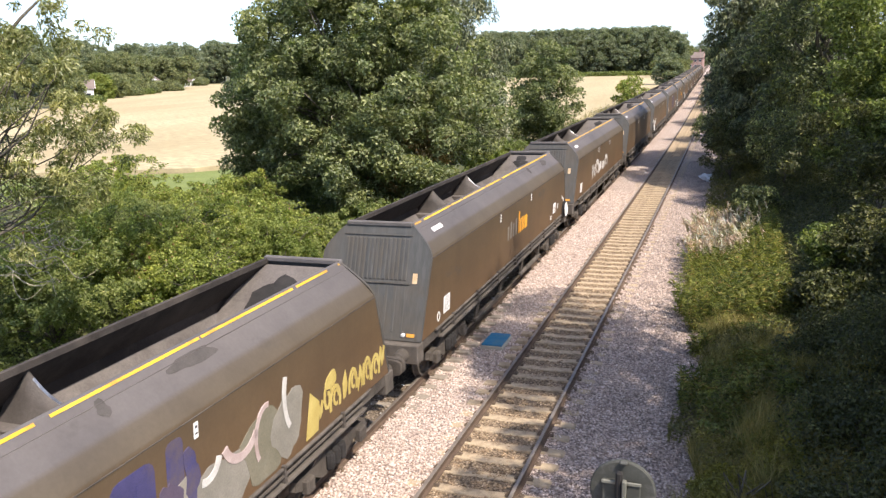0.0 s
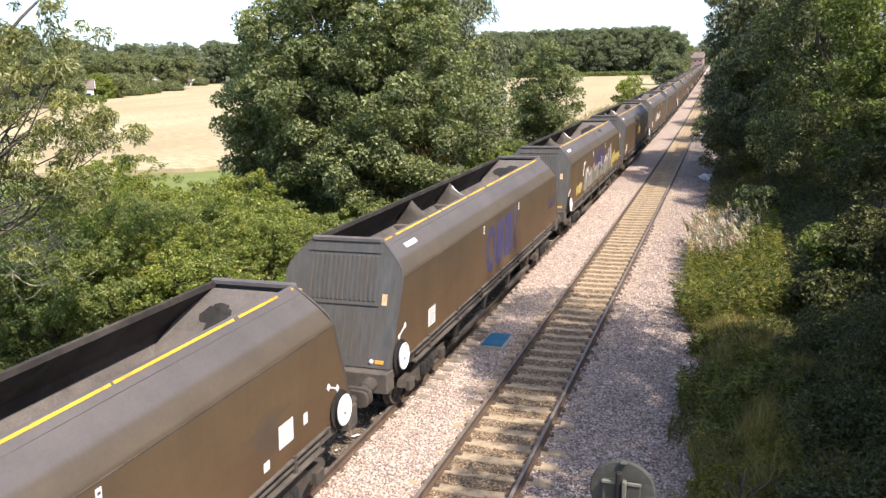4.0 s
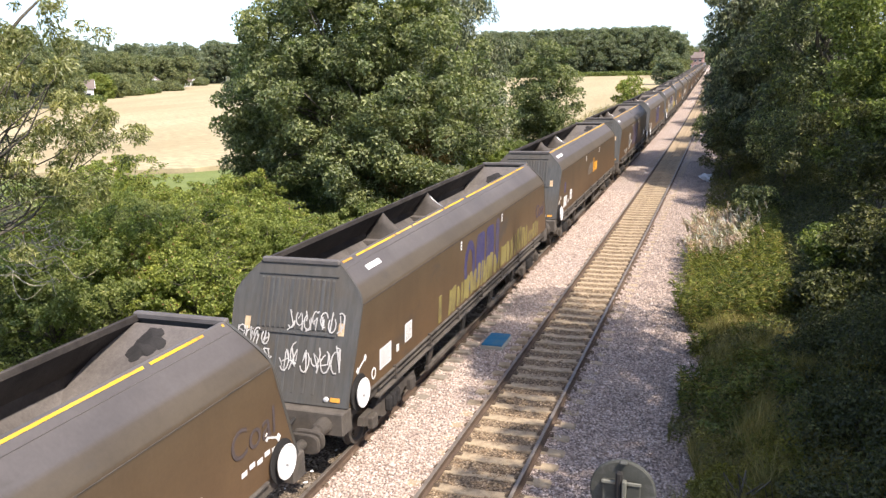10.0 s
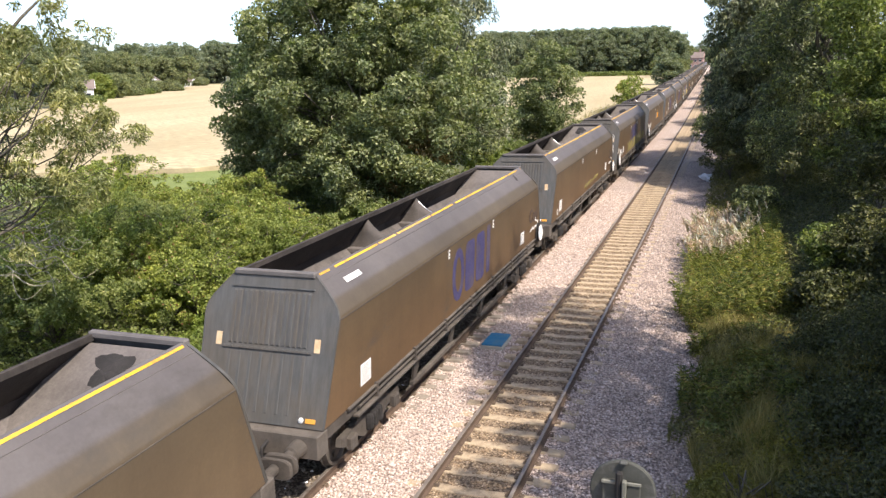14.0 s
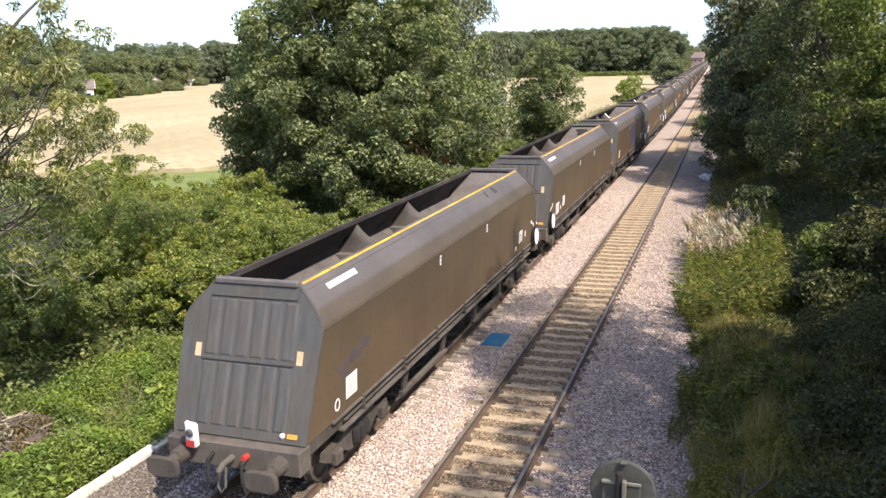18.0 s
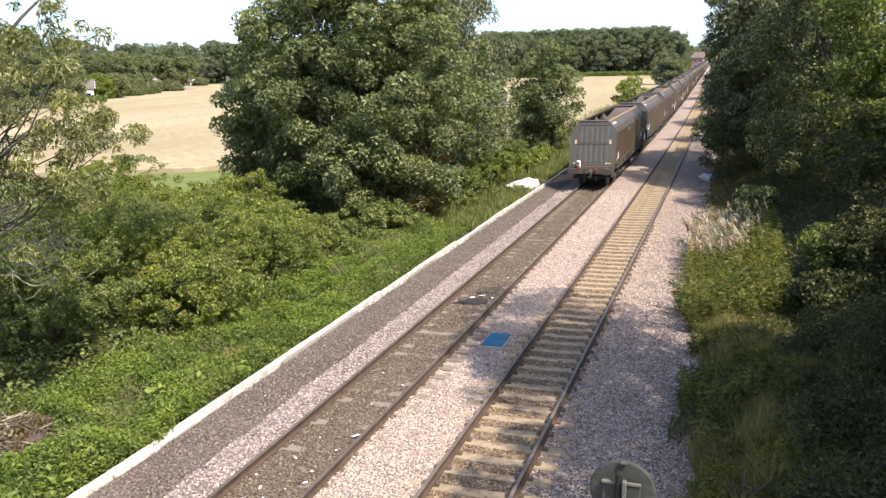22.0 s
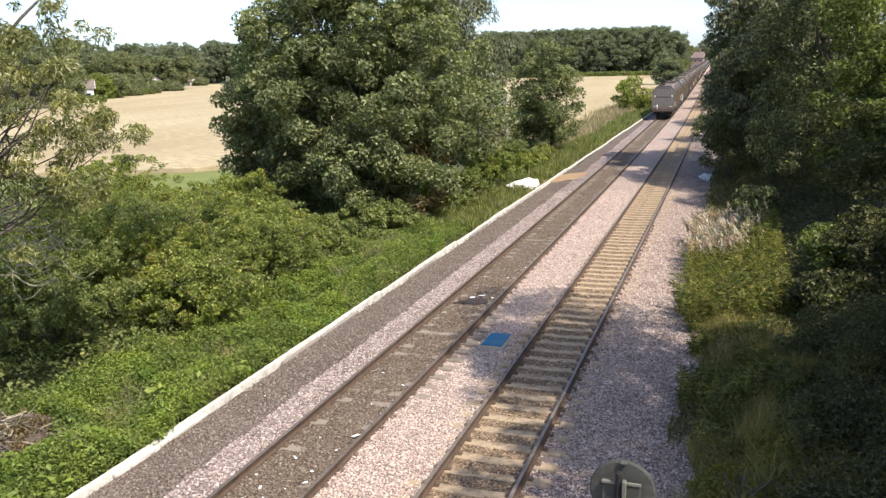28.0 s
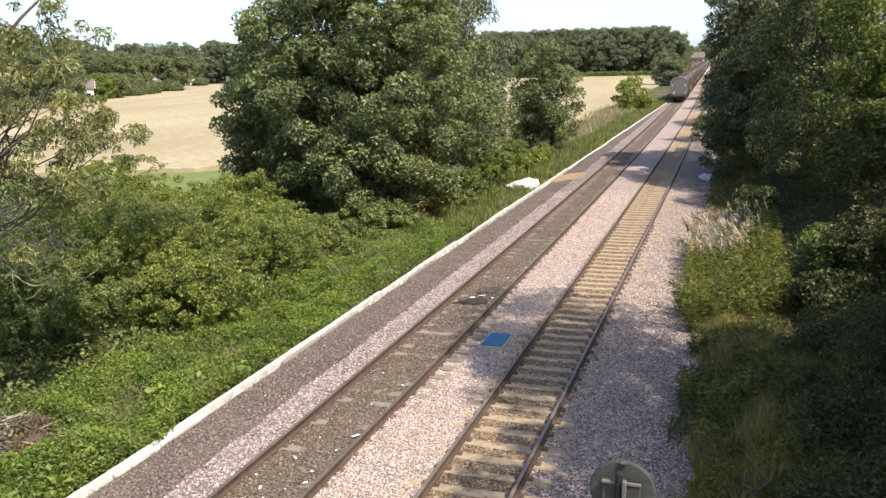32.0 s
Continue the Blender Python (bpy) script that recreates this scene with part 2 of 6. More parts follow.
M["purple"] = worn("faded_purple_vinyl", (0.072, 0.056, 0.090), (0.104, 0.080, 0.115), 2.0, 0.7)
M["graf_white"] = worn("white_spray_paint", (0.40, 0.38, 0.35), (0.62, 0.6, 0.56), 3.0, 0.7)
M["graf_pink"] = worn("pinkish_spray_paint", (0.34, 0.26, 0.24), (0.50, 0.41, 0.38), 3.0, 0.7)
M["graf_dim"] = worn("dull_greenish_spray_paint", (0.135, 0.125, 0.085), (0.20, 0.185, 0.135), 1.5, 0.7)
M["graf_yellow"] = worn("yellow_spray_paint", (0.40, 0.30, 0.08), (0.52, 0.42, 0.14), 3.0, 0.7)
M["graf_olive"] = worn("olive_spray_paint", (0.19, 0.155, 0.052), (0.30, 0.25, 0.085), 1.5, 0.75, dirt=(0.13, 0.10, 0.06), dirt_scale=2.2)
M["graf_grey"] = worn("silver_spray_paint", (0.18, 0.17, 0.14), (0.27, 0.25, 0.21), 1.5, 0.6)
M["fleet_orange"] = plain("orange_vinyl", (0.78, 0.36, 0.03))
M["fleet_grey"] = plain("grey_vinyl", (0.19, 0.17, 0.14))
M["blue_lid"] = worn("blue_plastic", (0.018, 0.135, 0.25), (0.04, 0.19, 0.32), 2.0, 0.6, dirt=(0.09, 0.17, 0.22), dirt_scale=2.5)
M["trough"] = worn("pale_concrete", (0.38, 0.35, 0.27), (0.50, 0.47, 0.38), 3.0, 0.9)
M["sack"] = worn("white_woven_sack", (0.70, 0.70, 0.69), (0.85, 0.85, 0.84), 3.0, 0.7)
M["sand"] = worn("orange_sand", (0.27, 0.18, 0.10), (0.37, 0.26, 0.15), 2.0, 0.95)
M["dead"] = worn("dead_brush", (0.055, 0.042, 0.031), (0.15, 0.115, 0.088), 5.0, 0.95, dirt=(0.21, 0.18, 0.155), dirt_scale=3.0, bump=0.8)
M["bark"] = worn("bark", (0.07, 0.06, 0.045), (0.16, 0.14, 0.11), 3.0, 0.95, stretch=(1, 1, 0.2), bump=0.6)
M["twig"] = worn("pale_twig_bark", (0.27, 0.24, 0.16), (0.44, 0.40, 0.28), 4.0, 0.9)
M["signal"] = worn("dull_green_metal", (0.040, 0.041, 0.034), (0.068, 0.068, 0.057), 3.0, 0.75, dirt=(0.10, 0.10, 0.09), dirt_scale=5.0)
M["signal_post"] = worn("galvanised_steel", (0.13, 0.13, 0.105), (0.22, 0.215, 0.175), 3.0, 0.6, 0.3)
# red muted towards pink, haze of distance put into the brick colour
M["brick"] = worn("hazed_red_brick", (0.28, 0.17, 0.14), (0.38, 0.25, 0.21), 0.6, 0.9)
M["render_white"] = worn("white_render", (0.62, 0.6, 0.57), (0.8, 0.78, 0.75), 0.5, 0.9)
M["roof_tile"] = worn("brown_roof_tiles", (0.13, 0.10, 0.085), (0.21, 0.17, 0.145), 0.8, 0.9)
M["pane"] = material("dark_glass", 0.1, 0.0, 0.5)[0]
M["pane"].node_tree.nodes["Principled BSDF"].inputs["Base Color"].default_value = (0.03, 0.035, 0.04, 1)

M["leaf_ash"] = leaf_mat("ash_leaves", [(0.0, (0.125, 0.13, 0.052)), (0.5, (0.245, 0.25, 0.10)), (0.85, (0.38, 0.375, 0.17)), (1.0, (0.58, 0.56, 0.38))])
M["leaf_yellow"] = leaf_mat("yellowish_weed_leaves", [(0.0, (0.13, 0.12, 0.028)), (0.6, (0.24, 0.22, 0.045)), (1.0, (0.38, 0.34, 0.09))], 0.3)
M["leaf_big"] = leaf_mat("dark_tree_leaves", [(0.0, (0.10, 0.12, 0.06)), (0.5, (0.195, 0.22, 0.106)), (0.85, (0.28, 0.305, 0.145)), (1.0, (0.40, 0.415, 0.225))])
# mid tones lowered so the colour holds the inner shade of the crown
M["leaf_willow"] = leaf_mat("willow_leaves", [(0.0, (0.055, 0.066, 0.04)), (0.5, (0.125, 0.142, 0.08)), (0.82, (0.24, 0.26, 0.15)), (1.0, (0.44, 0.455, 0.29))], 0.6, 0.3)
M["leaf_silver"] = leaf_mat("silvery_leaves", [(0.0, (0.20, 0.21, 0.15)), (0.5, (0.36, 0.365, 0.28)), (1.0, (0.58, 0.57, 0.48))], 0.5, 0.3)
M["leaf_bush"] = leaf_mat("bramble_leaves", [(0.0, (0.11, 0.13, 0.03)), (0.4, (0.225, 0.265, 0.06)), (0.75, (0.33, 0.37, 0.09)), (0.975, (0.45, 0.47, 0.16)), (0.985, (0.30, 0.13, 0.09))], 0.4, 0.45)
M["leaf_drab"] = leaf_mat("drab_weed_leaves", [(0.0, (0.075, 0.075, 0.03)), (0.5, (0.14, 0.135, 0.05)), (1.0, (0.245, 0.22, 0.085))], 0.3, 0.35)
M["leaf_olive"] = leaf_mat("olive_weed_leaves", [(0.0, (0.09, 0.08, 0.03)), (0.5, (0.19, 0.17, 0.055)), (0.85, (0.27, 0.25, 0.08)), (1.0, (0.36, 0.27, 0.13))], 0.3, 0.35)
M["leaf_elder"] = leaf_mat("elder_leaves", [(0.0, (0.12, 0.15, 0.048)), (0.5, (0.20, 0.235, 0.075)), (0.9, (0.28, 0.31, 0.11)), (1.0, (0.36, 0.365, 0.18))], 0.35, 0.45)
M["leaf_nettle"] = leaf_mat("nettle_leaves", [(0.0, (0.095, 0.135, 0.032)), (0.5, (0.17, 0.225, 0.05)), (1.0, (0.27, 0.325, 0.09))])
M["leaf_bright"] = leaf_mat("fresh_nettle_leaves", [(0.0, (0.15, 0.21, 0.035)), (0.6, (0.22, 0.30, 0.055)), (1.0, (0.32, 0.38, 0.10))])
# dark mid tones put the crowns' own shade into the leaf colour
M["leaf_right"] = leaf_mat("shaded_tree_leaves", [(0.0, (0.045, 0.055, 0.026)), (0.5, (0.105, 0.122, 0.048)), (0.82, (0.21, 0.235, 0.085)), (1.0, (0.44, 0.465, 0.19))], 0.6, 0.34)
M["leaf_elm"] = leaf_mat("light_tree_leaves", [(0.0, (0.075, 0.095, 0.036)), (0.5, (0.165, 0.195, 0.064)), (0.85, (0.28, 0.315, 0.105)), (1.0, (0.38, 0.41, 0.17))], 0.35, 0.5)
# pale blue-grey greens put the haze of distance into the colour
M["leaf_far"] = leaf_mat("hazed_far_leaves", [(0.0, (0.12, 0.145, 0.105)), (0.5, (0.20, 0.23, 0.155)), (1.0, (0.32, 0.34, 0.22))], 0.2, 0.4)
M["leaf_wood"] = leaf_mat("woodland_leaves", [(0.0, (0.105, 0.122, 0.068)), (0.5, (0.195, 0.217, 0.115)), (1.0, (0.33, 0.345, 0.18))], 0.25, 0.4)
M["leaf_lime"] = leaf_mat("light_green_leaves", [(0.0, (0.17, 0.20, 0.045)), (1.0, (0.27, 0.31, 0.09))])
M["leaf_brown"] = leaf_mat("withered_leaves", [(0.0, (0.10, 0.09, 0.042)), (0.6, (0.20, 0.16, 0.075)), (1.0, (0.29, 0.18, 0.09))])
M["grass"] = leaf_mat("rough_grass", [(0.0, (0.12, 0.145, 0.04)), (0.5, (0.205, 0.23, 0.075)), (1.0, (0.34, 0.335, 0.16))], 0.2)
M["bank"] = leaf_mat("brownish_bank_grass", [(0.0, (0.17, 0.15, 0.052)), (0.5, (0.29, 0.25, 0.09)), (1.0, (0.46, 0.38, 0.18))], 0.2, 0.3)
# leaf colour lowered to carry the shade of the overhanging trees
M["leaf_weed"] = leaf_mat("shade_dark_weed_leaves", [(0.0, (0.036, 0.040, 0.017)), (0.6, (0.074, 0.080, 0.030)), (0.95, (0.145, 0.15, 0.052)), (1.0, (0.26, 0.26, 0.11))], 0.3, 0.3)
M["straw"] = leaf_mat("dry_grass", [(0.0, (0.28, 0.22, 0.13)), (0.5, (0.40, 0.33, 0.22)), (1.0, (0.50, 0.42, 0.31))], 0.2)
M["plume"] = leaf_mat("seed_plumes", [(0.0, (0.42, 0.29, 0.25)), (0.5, (0.58, 0.45, 0.40)), (0.8, (0.68, 0.60, 0.56)), (1.0, (0.82, 0.80, 0.78))], 0.2)
M["herb"] = leaf_mat("willowherb_leaves", [(0.0, (0.06, 0.072, 0.022)), (0.45, (0.15, 0.172, 0.048)), (0.9, (0.29, 0.30, 0.08)), (1.0, (0.36, 0.22, 0.10))], 0.3)

# ---- builders ----


def empty(name, m=None):
    ob = new(name)
    ob.empty_display_size = 0.3
    if m is not None:
        ob.matrix_world = m
    return ob


def link_mesh(name, me, mat, parent=None, label="", m=None):
    ob = new(name, me)
    if mat is not None and not me.materials:
        me.materials.append(mat)
    if parent is not None:
        ob.parent = parent
    if m is not None:
        ob.matrix_basis = m
    if label:
        ob["label"] = label
    return ob


def part(name, bm, mat, parent=None, label="", m=None, smooth=False):
    me = bpy.data.meshes.new(name)
    bmesh.ops.recalc_face_normals(bm, faces=bm.faces)
    if smooth:
        for f in bm.faces:
            f.smooth = True
    bm.to_mesh(me)
    bm.free()
    return link_mesh(name, me, mat, parent, label, m)


def box(bm, x0, x1, y0, y1, z0, z1, bevel=0.0):
    vs = [bm.verts.new(c) for c in ((x0, y0, z0), (x1, y0, z0), (x1, y1, z0), (x0, y1, z0), (x0, y0, z1), (x1, y0, z1), (x1, y1, z1), (x0, y1, z1))]
    fs = [bm.faces.new([vs[i] for i in q]) for q in ((0, 3, 2, 1), (4, 5, 6, 7), (0, 1, 5, 4), (1, 2, 6, 5), (2, 3, 7, 6), (3, 0, 4, 7))]
    if bevel:
        es = list({e for f in fs for e in f.edges})
        bmesh.ops.bevel(bm, geom=es, offset=bevel, segments=1, affect="EDGES")
    return vs


def boxed(x0, x1, y0, y1, z0, z1, bevel=0.01):
    bm = bmesh.new()
    box(bm, x0, x1, y0, y1, z0, z1, bevel)
    return bm


def slab(pts, off):
    """A plate: the outline pts, thickened by the vector off."""
    bm = bmesh.new()
    a = [bm.verts.new(Vector(p)) for p in pts]
    b = [bm.verts.new(Vector(p) + Vector(off)) for p in pts]
    bm.faces.new(a)
    bm.faces.new(b[::-1])
    for i in range(len(a)):
        j = (i + 1) % len(a)
        bm.faces.new((a[i], a[j], b[j], b[i]))
    return bm


def ring(bm, c, axis, r, seg):
    axis = Vector(axis).normalized()
    u = axis.orthogonal().normalized()
    w = axis.cross(u)
    return [bm.verts.new(Vector(c) + (u * math.cos(2 * math.pi * i / seg) + w * math.sin(2 * math.pi * i / seg)) * r) for i in range(seg)]


def tube(bm, pts, radii, seg=8, cap=True):
    pts = [Vector(p) for p in pts]
    rows = []
    u = None
    for i, p in enumerate(pts):
        d = (pts[min(i + 1, len(pts) - 1)] - pts[max(i - 1, 0)]).normalized()
        if u is None:
            u = d.orthogonal().normalized()
        u = (u - d * u.dot(d)).normalized()
        w = d.cross(u)
        rows.append([bm.verts.new(p + (u * math.cos(2 * math.pi * k / seg) + w * math.sin(2 * math.pi * k / seg)) * radii[i]) for k in range(seg)])
    for a, b in zip(rows, rows[1:]):
        for k in range(seg):
            bm.faces.new((a[k], a[(k + 1) % seg], b[(k + 1) % seg], b[k]))
    if cap:
        bm.faces.new(rows[0][::-1])
        bm.faces.new(rows[-1])


def lathe(bm, profile, axis="x", seg=20, c=(0, 0, 0)):
    """Turn (along, radius) pairs about an axis."""
    rows = []
    for s, r in profile:
        row = []
        for k in range(seg):
            a = 2 * math.pi * k / seg
            q = {"x": (s, r * math.cos(a), r * math.sin(a)), "y": (r * math.cos(a), s, r * math.sin(a)), "z": (r * math.cos(a), r * math.sin(a), s)}[axis]
            row.append(bm.verts.new(Vector(c) + Vector(q)))
        rows.append(row)
    for a, b in zip(rows, rows[1:]):
        for k in range(seg):
            bm.faces.new((a[k], a[(k + 1) % seg], b[(k + 1) % seg], b[k]))
    bm.faces.new(rows[0][::-1])
    bm.faces.new(rows[-1])


def array_mesh(name, verts, faces):
    """A mesh from an array of vertices and an array of triangles or quads."""
    me = bpy.data.meshes.new(name)
    k = faces.shape[1]
    me.vertices.add(len(verts))
    me.vertices.foreach_set("co", np.ascontiguousarray(verts, dtype=np.float32).ravel())
    me.loops.add(faces.size)
    me.loops.foreach_set("vertex_index", np.ascontiguousarray(faces, dtype=np.int32).ravel())
    me.polygons.add(len(faces))
    me.polygons.foreach_set("loop_start", np.arange(0, faces.size, k, dtype=np.int32))
    me.update(calc_edges=True)
    me.validate()
    return me


def unit(a):
    return a / np.maximum(np.linalg.norm(a, axis=1, keepdims=True), 1e-9)


def leaf_arrays(pos, nrm, length, width, rng, along=None):
    """One folded leaf of two triangles for each place."""
    n = unit(nrm)
    t = rng.normal(size=pos.shape) if along is None else along + 0.35 * rng.normal(size=pos.shape)
    t = unit(t - n * (t * n).sum(1, keepdims=True))
    b = np.cross(n, t)
    size = rng.uniform(0.7, 1.3, (len(pos), 1))
    L, W = length * size * 0.5, width * size * 0.5
    v = np.stack([pos - t * L, pos + b * W + n * W * 0.35 - t * L * 0.1, pos + t * L - n * L * 0.25, pos - b * W + n * W * 0.35 - t * L * 0.1], 1).reshape(-1, 3)
    i = np.arange(len(pos))[:, None] * 4
    f = np.concatenate([i + np.array([[0, 1, 2]]), i + np.array([[0, 2, 3]])], 1).reshape(-1, 3)
    return v, f


def foliage(name, tufts, per, length, width, mat, parent, seed, label="", up=0.5, droop=0.0, flat=0.75):
    """Tufts (x, y, z, radius) of small leaves, lying mostly on each tuft's upper shell."""
    rng = np.random.default_rng(seed)
    tufts = np.asarray(tufts, dtype=float)
    k = np.repeat(np.arange(len(tufts)), np.maximum(4, (per * (tufts[:, 3] / tufts[:, 3].mean()) ** 2)).astype(int))
    d = unit(rng.normal(size=(len(k), 3)) + np.array([0, 0, 0.35]))
    rad = tufts[k, 3:4] * rng.uniform(0.15, 1.0, (len(k), 1)) ** 0.4
    pos = tufts[k, :3] + d * rad * np.array([1, 1, flat])
    nrm = d * 0.6 + np.array([0, 0, up]) + 0.8 * rng.normal(size=d.shape)
    along = None
    if droop:
        along = d * 0.5 + np.array([0, 0, -droop])
    v, f = leaf_arrays(pos, nrm, length, width, rng, along)
    return link_mesh(name, array_mesh(name, v, f), mat, parent, label)


def shell_tufts(blobs, n, r0, r1, seed, inner=0.3, low=-1.0, rag=1.08):
    """Places for tufts on and in a set of ellipsoids (x, y, z, rx, ry, rz), with an uneven outline."""
    rng = np.random.default_rng(seed)
    blobs = np.asarray(blobs, dtype=float)
    w = blobs[:, 3] * blobs[:, 4] + blobs[:, 3] * blobs[:, 5]
    k = rng.choice(len(blobs), n, p=w / w.sum())
    d = unit(rng.normal(size=(n, 3)))
    d[:, 2] = np.where(d[:, 2] < low, -d[:, 2], d[:, 2])
    s = np.where(rng.random((n, 1)) < inner, rng.uniform(0.3, 0.8, (n, 1)), rng.uniform(1.6 - 0.74 * rag, rag, (n, 1)))
    pos = blobs[k, :3] + d * blobs[k, 3:] * s
    return np.concatenate([pos, rng.uniform(r0, r1, (n, 1))], 1)


def stems(bm, base, tufts, n, r0, seed, seg=6, fork=0.45):
    """Limbs from a trunk's fork to some of the tufts."""
    rng = random.Random(seed)
    base = Vector(base)
    for i in range(n):
        t = tufts[rng.randrange(len(tufts))]
        e = Vector(t[:3])
        a = base + Vector((0, 0, rng.uniform(0.0, 0.35) * max(0.5, e.z - base.z)))
        mid = a.lerp(e, fork) + Vector((rng.uniform(-0.3, 0.3), rng.uniform(-0.3, 0.3), rng.uniform(0.0, 0.5)))
        w = (e - a).length * 0.07
        q = [a.lerp(mid, 0.5), mid, mid.lerp(e, 0.35), mid.lerp(e, 0.7)]
        q = [p + Vector((rng.uniform(-w, w), rng.uniform(-w, w), rng.uniform(-w * 0.4, w))) for p in q]
        tube(bm, [a] + q + [e], [r0, r0 * 0.75, r0 * 0.5, r0 * 0.34, r0 * 0.2, r0 * 0.08], seg)


def tree(label, base, blobs, n_tufts, radius, per, leaf, mat, seed, trunk_r=0.25, fork_z=2.0, limbs=14, category="tree", inner=0.3, droop=0.0, name="tree", up=0.5, low=-1.0, rag=1.08):
    """A tree or bush: tapered trunk with limbs, and a crown of leafy tufts. Blobs are relative to its foot."""
    t = empty(name, pose(*base))
    tuf = shell_tufts(blobs, n_tufts, radius[0], radius[1], seed, inner, low, rag)
    bm = bmesh.new()
    lean = Vector((blobs[0][0] * 0.25, blobs[0][1] * 0.25, fork_z))
    tube(bm, [(0, 0, -0.3), (0, 0, 0.15), lean * 0.5, lean, lean + Vector((blobs[0][0] * 0.3, blobs[0][1] * 0.3, fork_z * 0.7))], [trunk_r * 1.5, trunk_r * 1.1, trunk_r, trunk_r * 0.85, trunk_r * 0.4], 10)
    stems(bm, lean * 0.85, tuf, limbs, trunk_r * 0.45, seed + 7)
    part("trunk", bm, M["bark"], t, "grey-brown trunk and limbs", smooth=True)
    foliage("crown", tuf, per, leaf[0], leaf[1], mat, t, seed + 1, "", up, droop)
    tagged(t, label, category)
    return t


# ---- ground ----
TRACK_R, TRACK_L, BEND = -4.0206, -7.3802, -0.0001726


def bend(y):
    """Sideways drift of the line at y: a very wide curve, then straight."""
    if y <= 0:
        return 0.0
    q = min(y, 150.0)
    return BEND * q * q / 2 + BEND * 150.0 * max(0.0, y - 150.0)


def ground_z(x, y):
    z = -0.42
    if x > -0.4:
        z += min(2.6, 0.30 * (x + 0.4))
    if x < -10.6:
        z += 0.12 * math.sin(x * 0.5 + y * 0.21) + 0.1
    return z


def grid_sheet(name, xs, ys, zf, mat, label):
    vs = np.array([(x, y, zf(x, y)) for y in ys for x in xs])
    nx = len(xs)
    fs = np.array([(j * nx + i, j * nx + i + 1, (j + 1) * nx + i + 1, (j + 1) * nx + i) for j in range(len(ys) - 1) for i in range(nx - 1)])
    ob = link_mesh(name, array_mesh(name, vs, fs), mat)
    tagged(ob, label, name.replace("_", " "), kind="structure")
    return ob


GX = [-2500, -900, -400, -200, -100, -60, -40, -30, -24, -20, -17, -15, -13, -12, -11, -10.6, -10, -5, -1, -0.4, 0.5, 2, 4, 6, 9, 14, 25, 60, 150, 500, 2500]
GY = [-600, -100, -30, -10, 0] + [i * 3.0 for i in range(1, 30)] + [95, 110, 130, 160, 200, 300, 450, 700, 1200, 2600]
grid_sheet("ground", GX, GY, ground_z, M["soil"], "rough grassy ground beside the railway")


def field_sheet(name, corners, z, mat, label, category):
    bm = bmesh.new()
    top = [bm.verts.new((x, y, z)) for x, y in corners]
    bot = [bm.verts.new((x, y, -0.6)) for x, y in corners]
    bm.faces.new(top)
    for i in range(len(top)):
        j = (i + 1) % len(top)
        bm.faces.new((top[i], bot[i], bot[j], top[j]))
    ob = part(name, bm, mat)
    return tagged(ob, label, category, kind="structure")


field_sheet("wheat_field", [(-20.0, 316), (-17.0, 100), (-20.5, 78), (-36.6, 50.5), (-48, 46), (-90, 40), (-112, 75), (-136, 148), (-172, 215), (-214, 308)], 0.06, M["wheat"], "ripe golden wheat field behind the railway hedge", "field")
field_sheet("grass_strip", [(-28, 60.5), (-36.9, 49.6), (-48, 45), (-90, 39), (-60, 30), (-26, 38)], -0.2, M["meadow"], "strip of bright mown grass along the wheat", "grass")

# ballast: bands of differing stone across the formation
BANDS = [("cess_dirt", -10.42, -9.15, -0.20, -0.22, "bal_dark", "dark dirty ballast beside the white edging"),
         ("ballast_shoulder", -9.15, -8.22, -0.22, -0.16, "bal_mid", "pinkish ballast shoulder of the line"),
         ("four_foot_west", -8.22, -6.55, -0.178, -0.178, "bal_west", "dirty dark ballast between the rails"),
         ("six_foot", -6.55, -4.82, -0.160, -0.166, "bal_pink", "pale pink ballast between the two tracks"),
         ("four_foot_east", -4.82, -3.22, -0.208, -0.208, "bal_brown", "brown ballast between the rails"),
         ("ballast_cess", -3.22, -0.3, -0.158, -0.36, "bal_cess", "greyish pink ballast of the cess")]
BY = [-20, -5] + [2 + i * 0.4 for i in range(90)] + [38 + i * 1.0 for i in range(36)] + [75 + i * 6 for i in range(14)] + [165, 190, 230, 300, 420, 640]


def band_z(x, y, x0, x1, z0, z1):
    f = (x - x0) / (x1 - x0)
    bump = 0.026 * noise.noise(Vector((x * 2.3, y * 1.7, 0.3))) + 0.014 * noise.noise(Vector((x * 6.0, y * 5.0, 4.0)))
    if x0 == -6.55:
        # scooped out beside both rails, where the sleeper ends show
        rim = max(0.0, 1 - abs(x - x0 - 0.22) / 0.34, 1 - abs(x1 - x - 0.22) / 0.36)
        bump -= 0.045 * math.exp(-((y - 19.5) / 3.4) ** 2) + 0.075 * rim * math.exp(-((y - 20.5) / 3.4) ** 2)
    if x0 == -3.22:
        rim = max(0.0, 1 - abs(x - x0 - 0.25) / 0.40)
        bump -= rim * 0.06 * math.exp(-((y - 12.5) / 2.6) ** 2)
    return z0 + (z1 - z0) * f + bump


